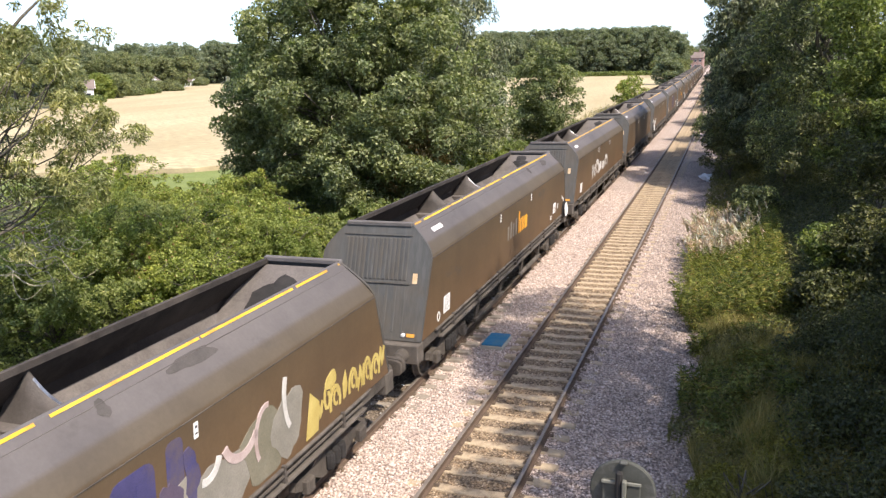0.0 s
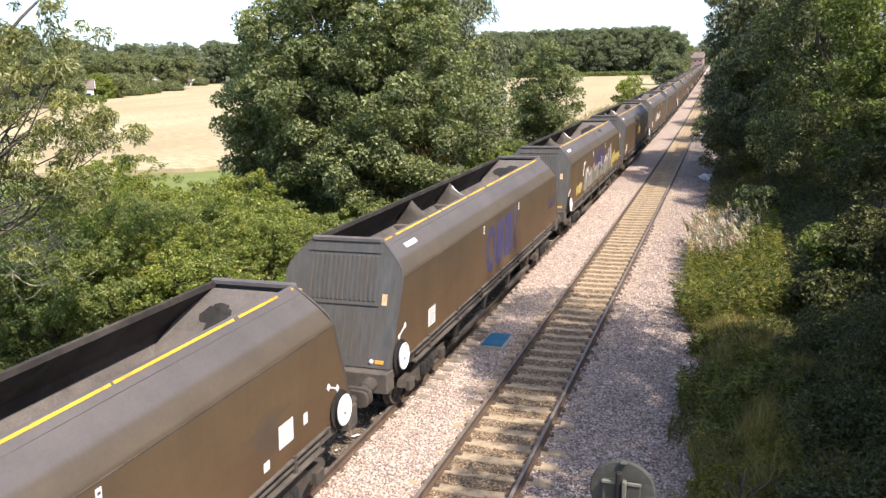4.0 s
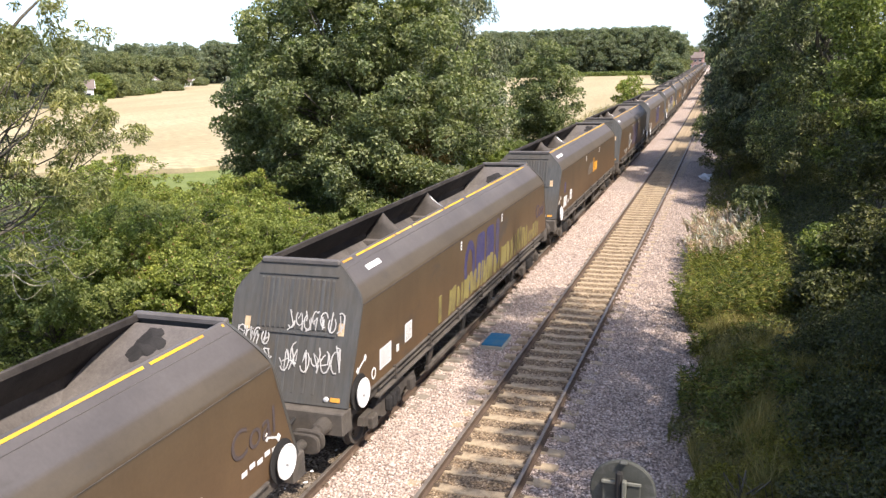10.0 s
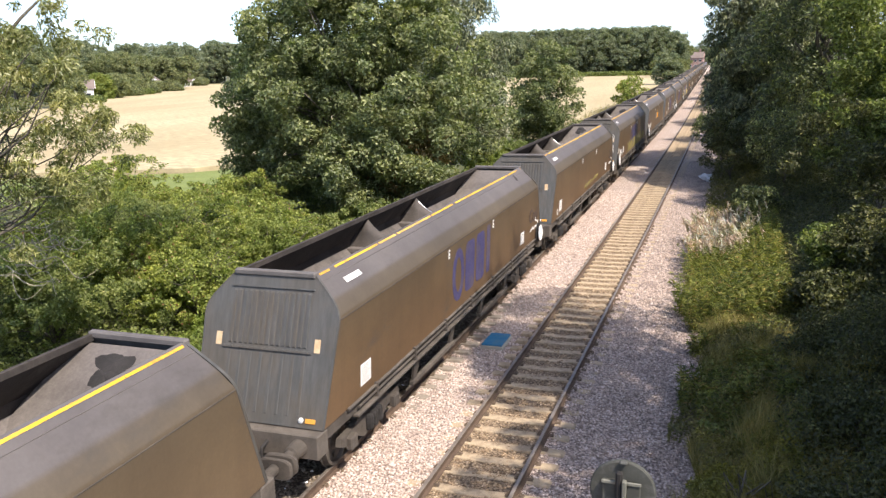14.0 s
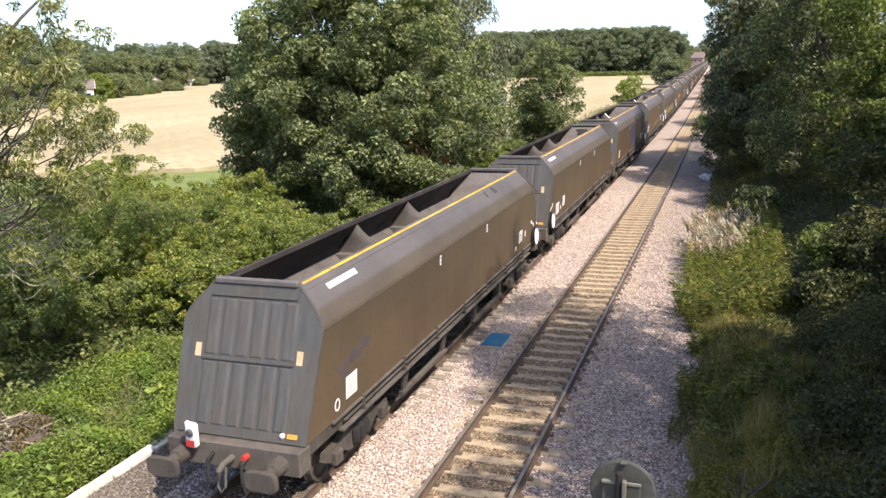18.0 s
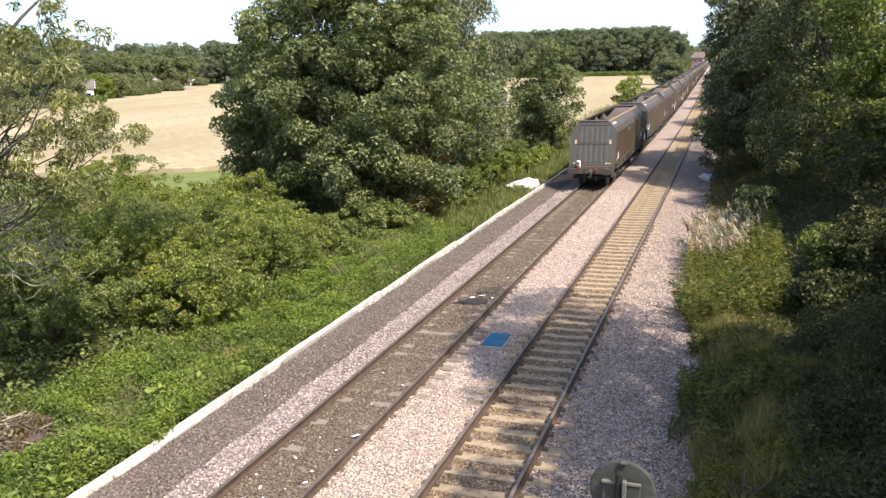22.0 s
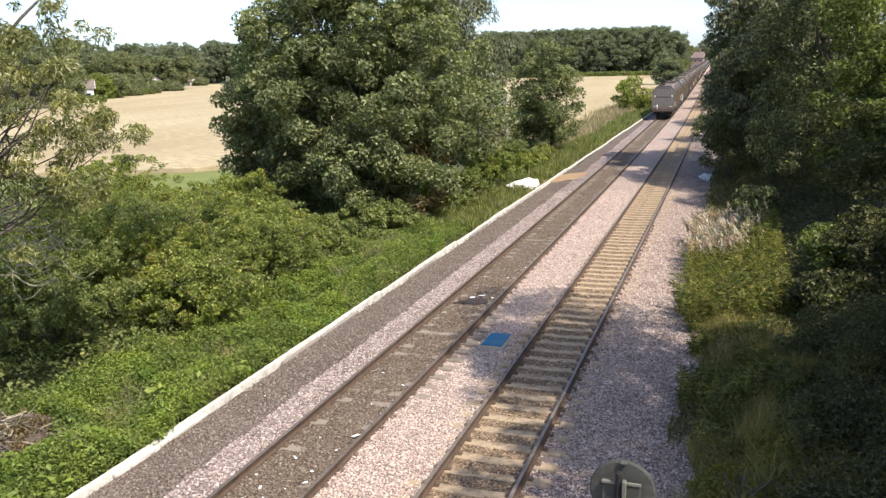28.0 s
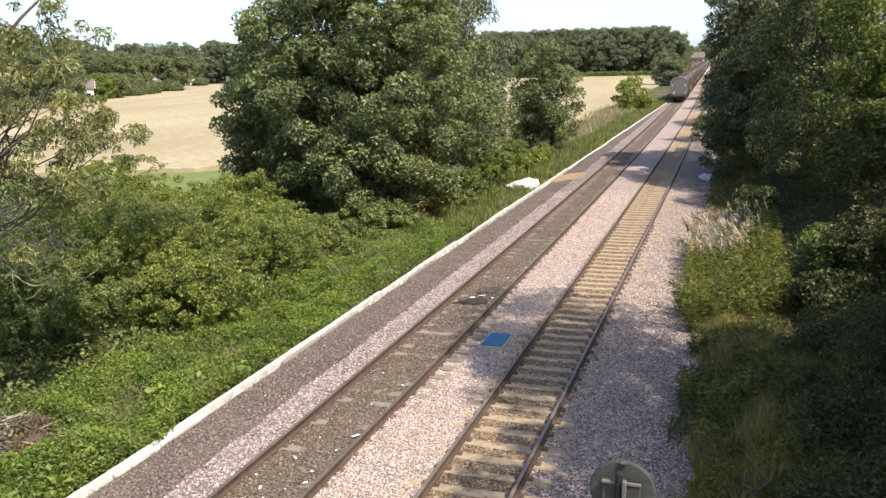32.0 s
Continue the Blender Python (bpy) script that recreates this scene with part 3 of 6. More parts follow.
for nm, x0, x1, z0, z1, mk, lab in BANDS:
    nx = 13 if nm in ("six_foot", "ballast_cess") else 7
    vs, fs = [], []
    for y in BY:
        for i in range(nx):
            x = x0 + (x1 - x0) * i / (nx - 1)
            edge = abs(x + 9.15) < 0.01
            ragged = 0.20 * noise.noise(Vector((y * 0.9, 3.0, 0))) + 0.10 * noise.noise(Vector((y * 3.1, 8.0, 0))) if edge else 0.0
            vs.append((x + ragged + (bend(y) if x0 > -10 or i else 0.0), y, band_z(x, y, x0, x1, z0, z1)))
    for j in range(len(BY) - 1):
        for i in range(nx - 1):
            fs.append((j * nx + i, j * nx + i + 1, (j + 1) * nx + i + 1, (j + 1) * nx + i))
    tagged(link_mesh(nm, array_mesh(nm, np.array(vs), np.array(fs)), M[mk]), lab, "ballast", kind="structure")


# ---- tracks ----
PROFILE = [(-0.07, -0.159), (0.07, -0.159), (0.07, -0.148), (0.012, -0.125), (0.010, -0.045), (0.035, -0.036), (0.036, -0.008), (0.028, 0.0), (-0.028, 0.0), (-0.036, -0.008), (-0.035, -0.036), (-0.010, -0.045), (-0.012, -0.125), (-0.07, -0.148)]
RY = [-20, 0] + [4 + 3 * i for i in range(50)] + [160, 180, 220, 300, 420, 640]


def rail(parent, x, head):
    bm = bmesh.new()
    rows = [[bm.verts.new((x + px + bend(y), y, pz)) for px, pz in PROFILE] for y in RY]
    n = len(PROFILE)
    for a, b in zip(rows, rows[1:]):
        for k in range(n):
            f = bm.faces.new((a[k], a[(k + 1) % n], b[(k + 1) % n], b[k]))
            f.material_index = 1 if k in (6, 7, 8) else 0
    me = bpy.data.meshes.new("rail")
    bmesh.ops.recalc_face_normals(bm, faces=bm.faces)
    bm.to_mesh(me)
    bm.free()
    me.materials.append(M["rail_rust"])
    me.materials.append(head)
    return link_mesh("rail", me, None, parent, "steel rail with a worn head and rusty sides")


def sleeper_mesh(name, mat):
    """A pre-stressed concrete sleeper, dished in the middle."""
    bm = bmesh.new()
    xs = [-1.25, -1.2, -0.5, -0.3, 0.3, 0.5, 1.2, 1.25]
    zt = [-0.235, -0.168, -0.168, -0.182, -0.182, -0.168, -0.168, -0.235]
    rows = []
    for x, z in zip(xs, zt):
        rows.append([bm.verts.new((x, -0.14, -0.36)), bm.verts.new((x, -0.118, z - 0.012)), bm.verts.new((x, -0.10, z)), bm.verts.new((x, 0.10, z)), bm.verts.new((x, 0.118, z - 0.012)), bm.verts.new((x, 0.14, -0.36))])
    for a, b in zip(rows, rows[1:]):
        for k in range(5):
            bm.faces.new((a[k], a[k + 1], b[k + 1], b[k]))
    bm.faces.new(rows[0])
    bm.faces.new(rows[-1][::-1])
    me = bpy.data.meshes.new(name)
    bmesh.ops.recalc_face_normals(bm, faces=bm.faces)
    bm.to_mesh(me)
    bm.free()
    me.materials.append(mat)
    return me


def clip_mesh():
    bm = bmesh.new()
    box(bm, -0.06, 0.06, -0.05, 0.05, -0.17, -0.135, 0.008)
    tube(bm, [(-0.05, -0.03, -0.13), (0.0, -0.04, -0.105), (0.05, -0.03, -0.13), (0.05, 0.03, -0.125), (0.0, 0.045, -0.105), (-0.04, 0.03, -0.13)], [0.01] * 6, 5)
    me = bpy.data.meshes.new("rail_clip")
    bm.to_mesh(me)
    bm.free()
    me.materials.append(M["clip"])
    return me


SLEEPER_GAP, SLEEPER_Y = 0.6143, 12.553
SL_MESH, SL_DIRTY, CLIP_MESH = sleeper_mesh("sleeper", M["sleeper"]), sleeper_mesh("dirty_sleeper", M["sleeper_dirty"]), clip_mesh()


def track(name, x, label, dz, head):
    t = empty(name)
    tagged(t, label, "railway track", kind="structure")
    rail(t, x - 0.7535, head)
    rail(t, x + 0.7535, head)
    rng = random.Random(5 + int(abs(x)))
    far_v, far_f = [], []
    for i in range(-40, 460):
        y = SLEEPER_Y + SLEEPER_GAP * i
        m = pose(x + bend(y) + rng.uniform(-0.02, 0.02), y + rng.uniform(-0.02, 0.02), dz + rng.uniform(-0.006, 0.006), 0, 0, rng.uniform(-0.6, 0.6))
        if i < 215:
            s = link_mesh("sleeper", SL_MESH if x > -5 else SL_DIRTY, None, t, "", m)
            if -3 <= i < 40:
                for cx in (-0.86, -0.65, 0.65, 0.86):
                    link_mesh("rail_clip", CLIP_MESH, None, t, "", m @ pose(cx, 0, 0))
        else:
            k = len(far_v)
            for cx in (-1.25, 1.25):
                for cy in (-0.12, 0.12):
                    for cz in (-0.35, -0.17):
                        far_v.append(m @ Vector((cx, cy, cz)))
            far_f += [(k + 1, k + 5, k + 7, k + 3), (k, k + 1, k + 3, k + 2), (k + 4, k + 6, k + 7, k + 5), (k, k + 4, k + 5, k + 1), (k + 2, k + 3, k + 7, k + 6)]
    far = link_mesh("far_sleepers", array_mesh("far_sleepers", np.array([tuple(v) for v in far_v]), np.array(far_f)), M["sleeper"], t)
    far["kind"] = "stuff"
    return t


track("track_east", TRACK_R, "railway track with yellowish concrete sleepers", 0.0, M["rail_top"])
track("track_west", TRACK_L, "railway track with dirt-covered sleepers under the train", -0.006, M["rail_dull"])


def stones(name, x0, x1, y0, y1, count, zf, mat, seed, label, size=(0.018, 0.036)):
    """Loose ballast stones: squashed, turned octahedra lying on the bed."""
    rng = np.random.default_rng(seed)
    y = y0 + (y1 - y0) * rng.random(count) ** 1.6
    x = rng.uniform(x0, x1, count)
    z = np.array([zf(a, b) for a, b in zip(x, y)])
    bx = np.array([bend(b) for b in y])
    base = np.array([(1, 0, 0), (0, 1, 0), (-1, 0, 0), (0, -1, 0), (0, 0, 1), (0, 0, -1)], float)
    r = rng.uniform(size[0], size[1], (count, 1, 1))
    q = base[None] * r * rng.uniform(0.6, 1.35, (count, 6, 1)) + rng.normal(size=(count, 6, 3)) * r * 0.18
    a = rng.uniform(0, 6.28, count)
    ca, sa = np.cos(a)[:, None], np.sin(a)[:, None]
    tilt = rng.uniform(-0.7, 0.7, count)
    ct, st = np.cos(tilt)[:, None], np.sin(tilt)[:, None]
    qx, qy, qz = q[..., 0], q[..., 1] * ct - q[..., 2] * st, q[..., 1] * st + q[..., 2] * ct
    v = np.stack([qx * ca - qy * sa + (x + bx)[:, None], qx * sa + qy * ca + y[:, None], qz * 0.8 + z[:, None] + 0.008], -1).reshape(-1, 3)
    i = np.arange(count)[:, None] * 6
    f = np.concatenate([i + np.array([t]) for t in ((0, 1, 4), (1, 2, 4), (2, 3, 4), (3, 0, 4), (1, 0, 5), (2, 1, 5), (3, 2, 5), (0, 3, 5))], 1).reshape(-1, 3)
    ob = link_mesh(name, array_mesh(name, v, f), mat)
    return tagged(ob, label, "ballast", kind="stuff")


def stone_mat(name, stops):
    m, n, l, b = material(name, 0.9, 0.0, 0.2)
    g = n.new("ShaderNodeNewGeometry")
    r = ramp(n, stops)
    l.new(g.outputs["Random Per Island"], r.inputs[0])
    f = noise_node(n, l, 60, 3, 0.7)
    fr = ramp(n, [(0.3, (0.8,) * 3), (0.7, (1.15,) * 3)])
    l.new(f.outputs[0], fr.inputs[0])
    l.new(mixed(n, l, 1.0, r.outputs[0], fr.outputs[0], "MULTIPLY"), b.inputs["Base Color"])
    return m


for (nm, x0, x1, z0, z1, mk, lab), tones, cnt in zip(BANDS, (DARKB, MIDP, WESTB, PINK, BROWNB, GREYP), (5000, 7000, 5000, 16000, 6000, 18000)):
    stones("loose_" + nm, x0, x1, 8.5, 46.0, cnt, lambda x, y, a=(x0, x1, z0, z1): band_z(x, y, *a), stone_mat(nm + "_stone", tones), 40 + cnt % 97, "loose crushed stones of the " + nm.replace("_", " "))

# white edging boards along the foot of the bank
rngE = random.Random(8)
edging = empty("edging")
tagged(edging, "low white painted board edging between ballast and weeds", "edging", kind="structure")
y = 5.0
while y < 150:
    L = rngE.uniform(2.2, 3.2) if y < 60 else 6.0
    x = -10.59 + 0.05 * noise.noise(Vector((0.0, y * 0.23, 0.0))) + rngE.uniform(-0.015, 0.015)
    bm = boxed(-0.055, 0.05, 0.003, L - 0.003, -0.5, 0.0, 0.014)
    part("board", bm, M["edging"], edging, m=pose(x, y, -0.09 + rngE.uniform(-0.012, 0.012), rngE.uniform(-0.3, 0.3), rngE.uniform(-4, 4), rngE.uniform(-0.5, 0.5)))
    y += L
for y, L, x, z in ((11.2, 1.25, -10.455, -0.125), (12.5, 1.5, -10.46, -0.13), (17.3, 2.0, -10.46, -0.15), (19.4, 2.4, -10.47, -0.15), (26.0, 2.4, -10.47, -0.15), (33.0, 2.6, -10.47, -0.15)):
    part("lower_board", boxed(-0.05, 0.05, 0.0, L, -0.3, 0.0, 0.012), M["edging"] if y < 15 else M["timber"], edging, "second board slipped against the first", m=pose(x, y, z, 0, rngE.uniform(-8, 8), rngE.uniform(-0.8, 0.8)))

# ---- hopper wagons ----


def half_len(z):
    return 7.2 + 0.382 * (3.6 - z)


def long_plate(x0, z0, x1, z1, t):
    """A long plate between two lines of the cross-section, its ends raked with the wagon's ends. t: thickness, inwards."""
    a, b = half_len(z0), half_len(z1)
    n = Vector((z1 - z0, 0, -(x1 - x0))).normalized()
    return slab([(x0, -a, z0), (x0, a, z0), (x1, b, z1), (x1, -b, z1)], -n * t if n.x * x0 > 0 or abs(x0) < 0.01 else n * t)


def soft_bend(p0, c, p1, n=5):
    """Points of a smooth bend from p0 to p1 round the corner c."""
    return [tuple((1 - t) ** 2 * p0[k] + 2 * t * (1 - t) * c[k] + t * t * p1[k] for k in (0, 1)) for t in (i / n for i in range(n + 1))]


# outline of the upper body from the side wall's top to the edge of the opening
SHOULDER = soft_bend((1.2968, 2.88), (1.300, 2.95), (1.272, 2.992), 4) + soft_bend((1.150, 3.175), (1.120, 3.22), (1.082, 3.26), 3) + [(0.76, 3.6)]
END_RIM = soft_bend((1.2968, 2.86), (1.298, 3.06), (1.120, 3.24), 6) + soft_bend((1.080, 3.285), (0.93, 3.45), (0.76, 3.6), 4)


def shoulder(sx):
    """The upper side and roof plate as one plate with rounded bends."""
    bm = bmesh.new()
    outer = [[bm.verts.new((sx * x, s * half_len(z), z)) for s in (-1, 1)] for x, z in SHOULDER]
    inner = [[bm.verts.new((sx * (x - 0.035), s * half_len(z), z - 0.02)) for s in (-1, 1)] for x, z in SHOULDER]
    for rows in (outer, inner):
        for a, b in zip(rows, rows[1:]):
            bm.faces.new((a[0], a[1], b[1], b[0]))
    bmesh.ops.recalc_face_normals(bm, faces=bm.faces)
    return bm


def on_side(u, z, proud=0.004):
    """A point on the outer face of the east side wall: u along, z up."""
    f = (z - 1.22) / (2.95 - 1.22)
    return Vector((1.22 + 0.08 * f + proud, u, z))


def side_shape(name, polys, mat, parent, label="", proud=0.005):
    """Flat paint or plates on the east side, polygons of (along, up)."""
    bm = bmesh.new()
    tops, lows, edges = {}, {}, collections.Counter()

    def at(c, store, lift):
        key = (round(c[0], 4), round(c[1], 4))
        if key not in store:
            store[key] = bm.verts.new(on_side(c[0], c[1], lift))
        return key

    done = set()
    for poly in polys:
        ring_keys = []
        for c in poly:
            k = at(c, tops, proud)
            if k not in ring_keys:
                ring_keys.append(k)
        if len(ring_keys) < 3 or frozenset(ring_keys) in done:
            continue
        done.add(frozenset(ring_keys))
        bm.faces.new([tops[k] for k in ring_keys])
        for i, k in enumerate(ring_keys):
            j = ring_keys[(i + 1) % len(ring_keys)]
            edges[(min(k, j), max(k, j))] += 1
    for (k, j), n in edges.items():
        if n == 1:
            for c in (k, j):
                at(c, lows, 0.0005)
            bm.faces.new((tops[k], tops[j], lows[j], lows[k]))
    return part(name, bm, mat, parent, label)


def rect(u, z, w, h):
    return [(u - w / 2, z - h / 2), (u + w / 2, z - h / 2), (u + w / 2, z + h / 2), (u - w / 2, z + h / 2)]


def stroke(pts, w):
    """A painted stroke of width w along pts, as a ribbon of four-sided pieces."""
    left, right = [], []
    for i, (u, z) in enumerate(pts):
        a, b = pts[max(0, i - 1)], pts[min(len(pts) - 1, i + 1)]
        L = math.hypot(b[0] - a[0], b[1] - a[1]) or 1.0
        nu, nz = -(b[1] - a[1]) / L * w / 2, (b[0] - a[0]) / L * w / 2
        left.append((u + nu, z + nz))
        right.append((u - nu, z - nz))
    return [[left[i], left[i + 1], right[i + 1], right[i]] for i in range(len(pts) - 1)]


def arc(u, z, ru, rz, a0, a1, n=10):
    return [(u + ru * math.cos(radians(a0 + (a1 - a0) * i / n)), z + rz * math.sin(radians(a0 + (a1 - a0) * i / n))) for i in range(n + 1)]


def end_pt(x, z, s, proud=0.0):
    """A point on the raked end wall; s is -1 for the rear, +1 for the front."""
    return Vector((x, s * (half_len(z) + proud * 0.934), z + proud * 0.357))


def end_wall(w, s, ribs):
    out = [(-1.22, 1.22), (1.22, 1.22)] + END_RIM + [(-x, z) for x, z in END_RIM[::-1]]
    pts = [end_pt(x * 1.004, z, s, 0.006) for x, z in out]
    wall = part("end_wall", slab(pts, (0, -s * 0.05, 0)), M["end"], w, "grey raked end wall with pressed ribs")
    broad = ribs < 8
    hw = 0.072 if broad else 0.37 / ribs

    def rib(x, z0, z1, deep):
        """A pressed rib with sloping flanks."""
        bm = bmesh.new()
        c = hw * (0.85 if broad else 0.3)
        vs = [bm.verts.new(end_pt(a, z, s, deep)) for a, z in ((x - hw, z0 + 0.03), (x + hw, z0 + 0.03), (x + hw, z1 - 0.03), (x - hw, z1 - 0.03))]
        lo = [bm.verts.new(end_pt(a, z, s, 0.004)) for a, z in ((x - hw - c, z0), (x + hw + c, z0), (x + hw + c, z1), (x - hw - c, z1))]
        bm.faces.new(vs)
        for k in range(4):
            bm.faces.new((lo[k], lo[(k + 1) % 4], vs[(k + 1) % 4], vs[k]))
        part("rib", bm, M["end"], wall)

    for i in range(ribs):
        x = -0.72 + i * 1.44 / (ribs - 1)
        rib(x, 2.42, 3.30, 0.020 if broad else 0.026)
        if broad or i % 2 == 0:
            rib(x, 1.36, 2.33, 0.020 if broad else 0.010)
    bm = slab([end_pt(-0.85, 2.355, s), end_pt(0.85, 2.355, s), end_pt(0.85, 2.39, s), end_pt(-0.85, 2.39, s)], (0, s * 0.032, 0.010))
    part("cross_bar", bm, M["end"], wall)
    bm = bmesh.new()
    for i in range(12):
        lathe(bm, [(0, 0.016), (s * 0.046, 0.014)], "y", 6, end_pt(-0.80 + i * 1.6 / 11, 2.372, s))
    part("bolts", bm, M["ledge"], wall, "row of dusty bolt heads")["kind"] = "stuff"
    bm = slab([end_pt(-0.80, 3.345, s), end_pt(0.80, 3.345, s), end_pt(0.80, 3.37, s), end_pt(-0.80, 3.37, s)], (0, s * 0.030, 0.010))
    part("cross_bar", bm, M["end"], wall)
    # flange along the rim of the end
    rim = [(1.235, 1.24)] + END_RIM
    for sx in (-1, 1):
        bm = bmesh.new()
        row = [[bm.verts.new(end_pt(sx * x * k, z, s, d)) for k, d in ((1.000, 0.0), (1.000, 0.012), (0.976, 0.012), (0.976, 0.005))] for x, z in rim]
        for a, b in zip(row, row[1:]):
            for k in range(3):
                bm.faces.new((a[k], a[k + 1], b[k + 1], b[k]))
        part("flange", bm, M["end"], wall, "raised flange round the end")
    bm = bmesh.new()
    box(bm, -0.78, 0.78, min(s * 7.14, s * 7.26), max(s * 7.14, s * 7.26), 3.54, 3.64, 0.02)
    part("top_rail", bm, M["roof"], w)
    for x in (-0.95, 0.95):
        bm = slab([end_pt(x - 0.055, 2.38, s), end_pt(x + 0.055, 2.38, s), end_pt(x + 0.055, 2.59, s), end_pt(x - 0.055, 2.59, s)], (0, s * 0.012, 0.004))
        part("reflector_plate", bm, M["amber"], wall, "cream reflector plate")
    bm = slab([end_pt(0.88, 1.30, s, 0.006), end_pt(1.06, 1.30, s, 0.006), end_pt(1.06, 1.37, s, 0.006), end_pt(0.88, 1.37, s, 0.006)], (0, s * 0.015, 0.005))
    part("marker_plate", bm, M["orange"], wall, "small orange marker plate")
    for x in (-0.98, 0.80):
        bm = bmesh.new()
        lathe(bm, [(0, 0.045), (s * 0.04, 0.045), (s * 0.05, 0.02)], "y", 10, end_pt(x, 1.34, s))
        part("lamp_bracket", bm, M["white"], wall)
    # headstock, buffers and coupling below
    y0, y1 = sorted((s * 7.95, s * 8.32))
    part("headstock", boxed(-1.22, 1.22, y0, y1, 0.78, 1.20, 0.02), M["ledge"], w, "dusty brownish steel headstock")
    for x in (-0.87, 0.87):
        bm = bmesh.new()
        lathe(bm, [(s * 8.32, 0.15), (s * 8.6, 0.13), (s * 8.62, 0.09), (s * 8.88, 0.09)], "y", 16, (x, 0, 0.98))
        rows = []
        for y, k in ((8.87, 0.90), (8.885, 1.0), (8.925, 1.0), (8.945, 0.86)):
            row = []
            for i in range(24):
                a = 2 * math.pi * i / 24
                ca, sa = math.cos(a), math.sin(a)
                row.append(bm.verts.new((x + 0.30 * k * math.copysign(abs(ca) ** 0.6, ca), s * y, 0.98 + 0.175 * k * math.copysign(abs(sa) ** 0.6, sa))))
            rows.append(row)
        for a, b in zip(rows, rows[1:]):
            for i in range(24):
                bm.faces.new((a[i], a[(i + 1) % 24], b[(i + 1) % 24], b[i]))
        bm.faces.new(rows[0])
        bm.faces.new(rows[-1][::-1])
        part("buffer", bm, M["under"], w, "steel buffer with a broad oblong head")
    bm = bmesh.new()
    tube(bm, [(0, s * 8.3, 0.98), (0, s * 8.6, 0.98), (0, s * 8.72, 0.92), (0, s * 8.7, 0.84)], [0.06, 0.05, 0.05, 0.03], 8)
    tube(bm, [(0.06, s * 8.6, 0.95), (0.07, s * 8.66, 0.65), (0, s * 8.68, 0.55), (-0.07, s * 8.66, 0.65), (-0.06, s * 8.6, 0.95)], [0.022] * 5, 6)
    part("coupling", bm, M["ledge"], w, "steel hook and shackle")
    for x in (0.28, -0.34):
        bm = bmesh.new()
        tube(bm, [(x, s * 8.3, 1.02), (x, s * 8.5, 0.98), (x + 0.02, s * 8.55, 0.7), (x + 0.05, s * 8.5, 0.48), (x + 0.1, s * 8.44, 0.55)], [0.035, 0.03, 0.025, 0.03, 0.03], 7)
        part("brake_hose", bm, M["black"], w)
    return wall


def handwheel(w, y):
    # no hollow is cut: a flat black disc stands for its shade
    bm = bmesh.new()
    lathe(bm, [(1.262, 0.335), (1.275, 0.335)], "x", 24, (0, y, 1.38))
    part("recess", bm, M["black"], w, "flat black disc, the shade behind the brake wheel put into colour")
    bm = bmesh.new()
    lathe(bm, [(1.30, 0.03), (1.335, 0.255), (1.36, 0.268), (1.368, 0.25), (1.352, 0.225), (1.35, 0.05), (1.39, 0.035)], "x", 24, (0, y, 1.38))
    part("handwheel", bm, M["white"], w, "white painted brake handwheel", smooth=False)
    k = -1 if y > 0 else 1
    side_shape("turn_arrow", stroke([(y + k * 0.02, 1.76), (y + k * 0.34, 1.90)], 0.03), M["white"], w, "small white double arrow above the brake wheel", 0.008)
    for u, z in ((y + k * 0.02, 1.76), (y + k * 0.34, 1.90)):
        side_shape("arrow_head", [[(u - 0.06, z), (u, z - 0.07), (u + 0.06, z), (u, z + 0.07)]], M["white"], w, "", 0.010)


def data_panel(w, u, z, wd=0.42, h=0.40):
    pan = side_shape("data_panel", [rect(u, z, wd, h)], M["white"], w, "white data panel with small print", 0.008)
    for i in range(8):
        side_shape("print", [rect(u - wd * 0.05 * (i % 3), z + h * 0.38 - i * h * 0.108, wd * (0.78 - 0.11 * (i % 3)), 0.010)], M["print"], pan, "", 0.011)


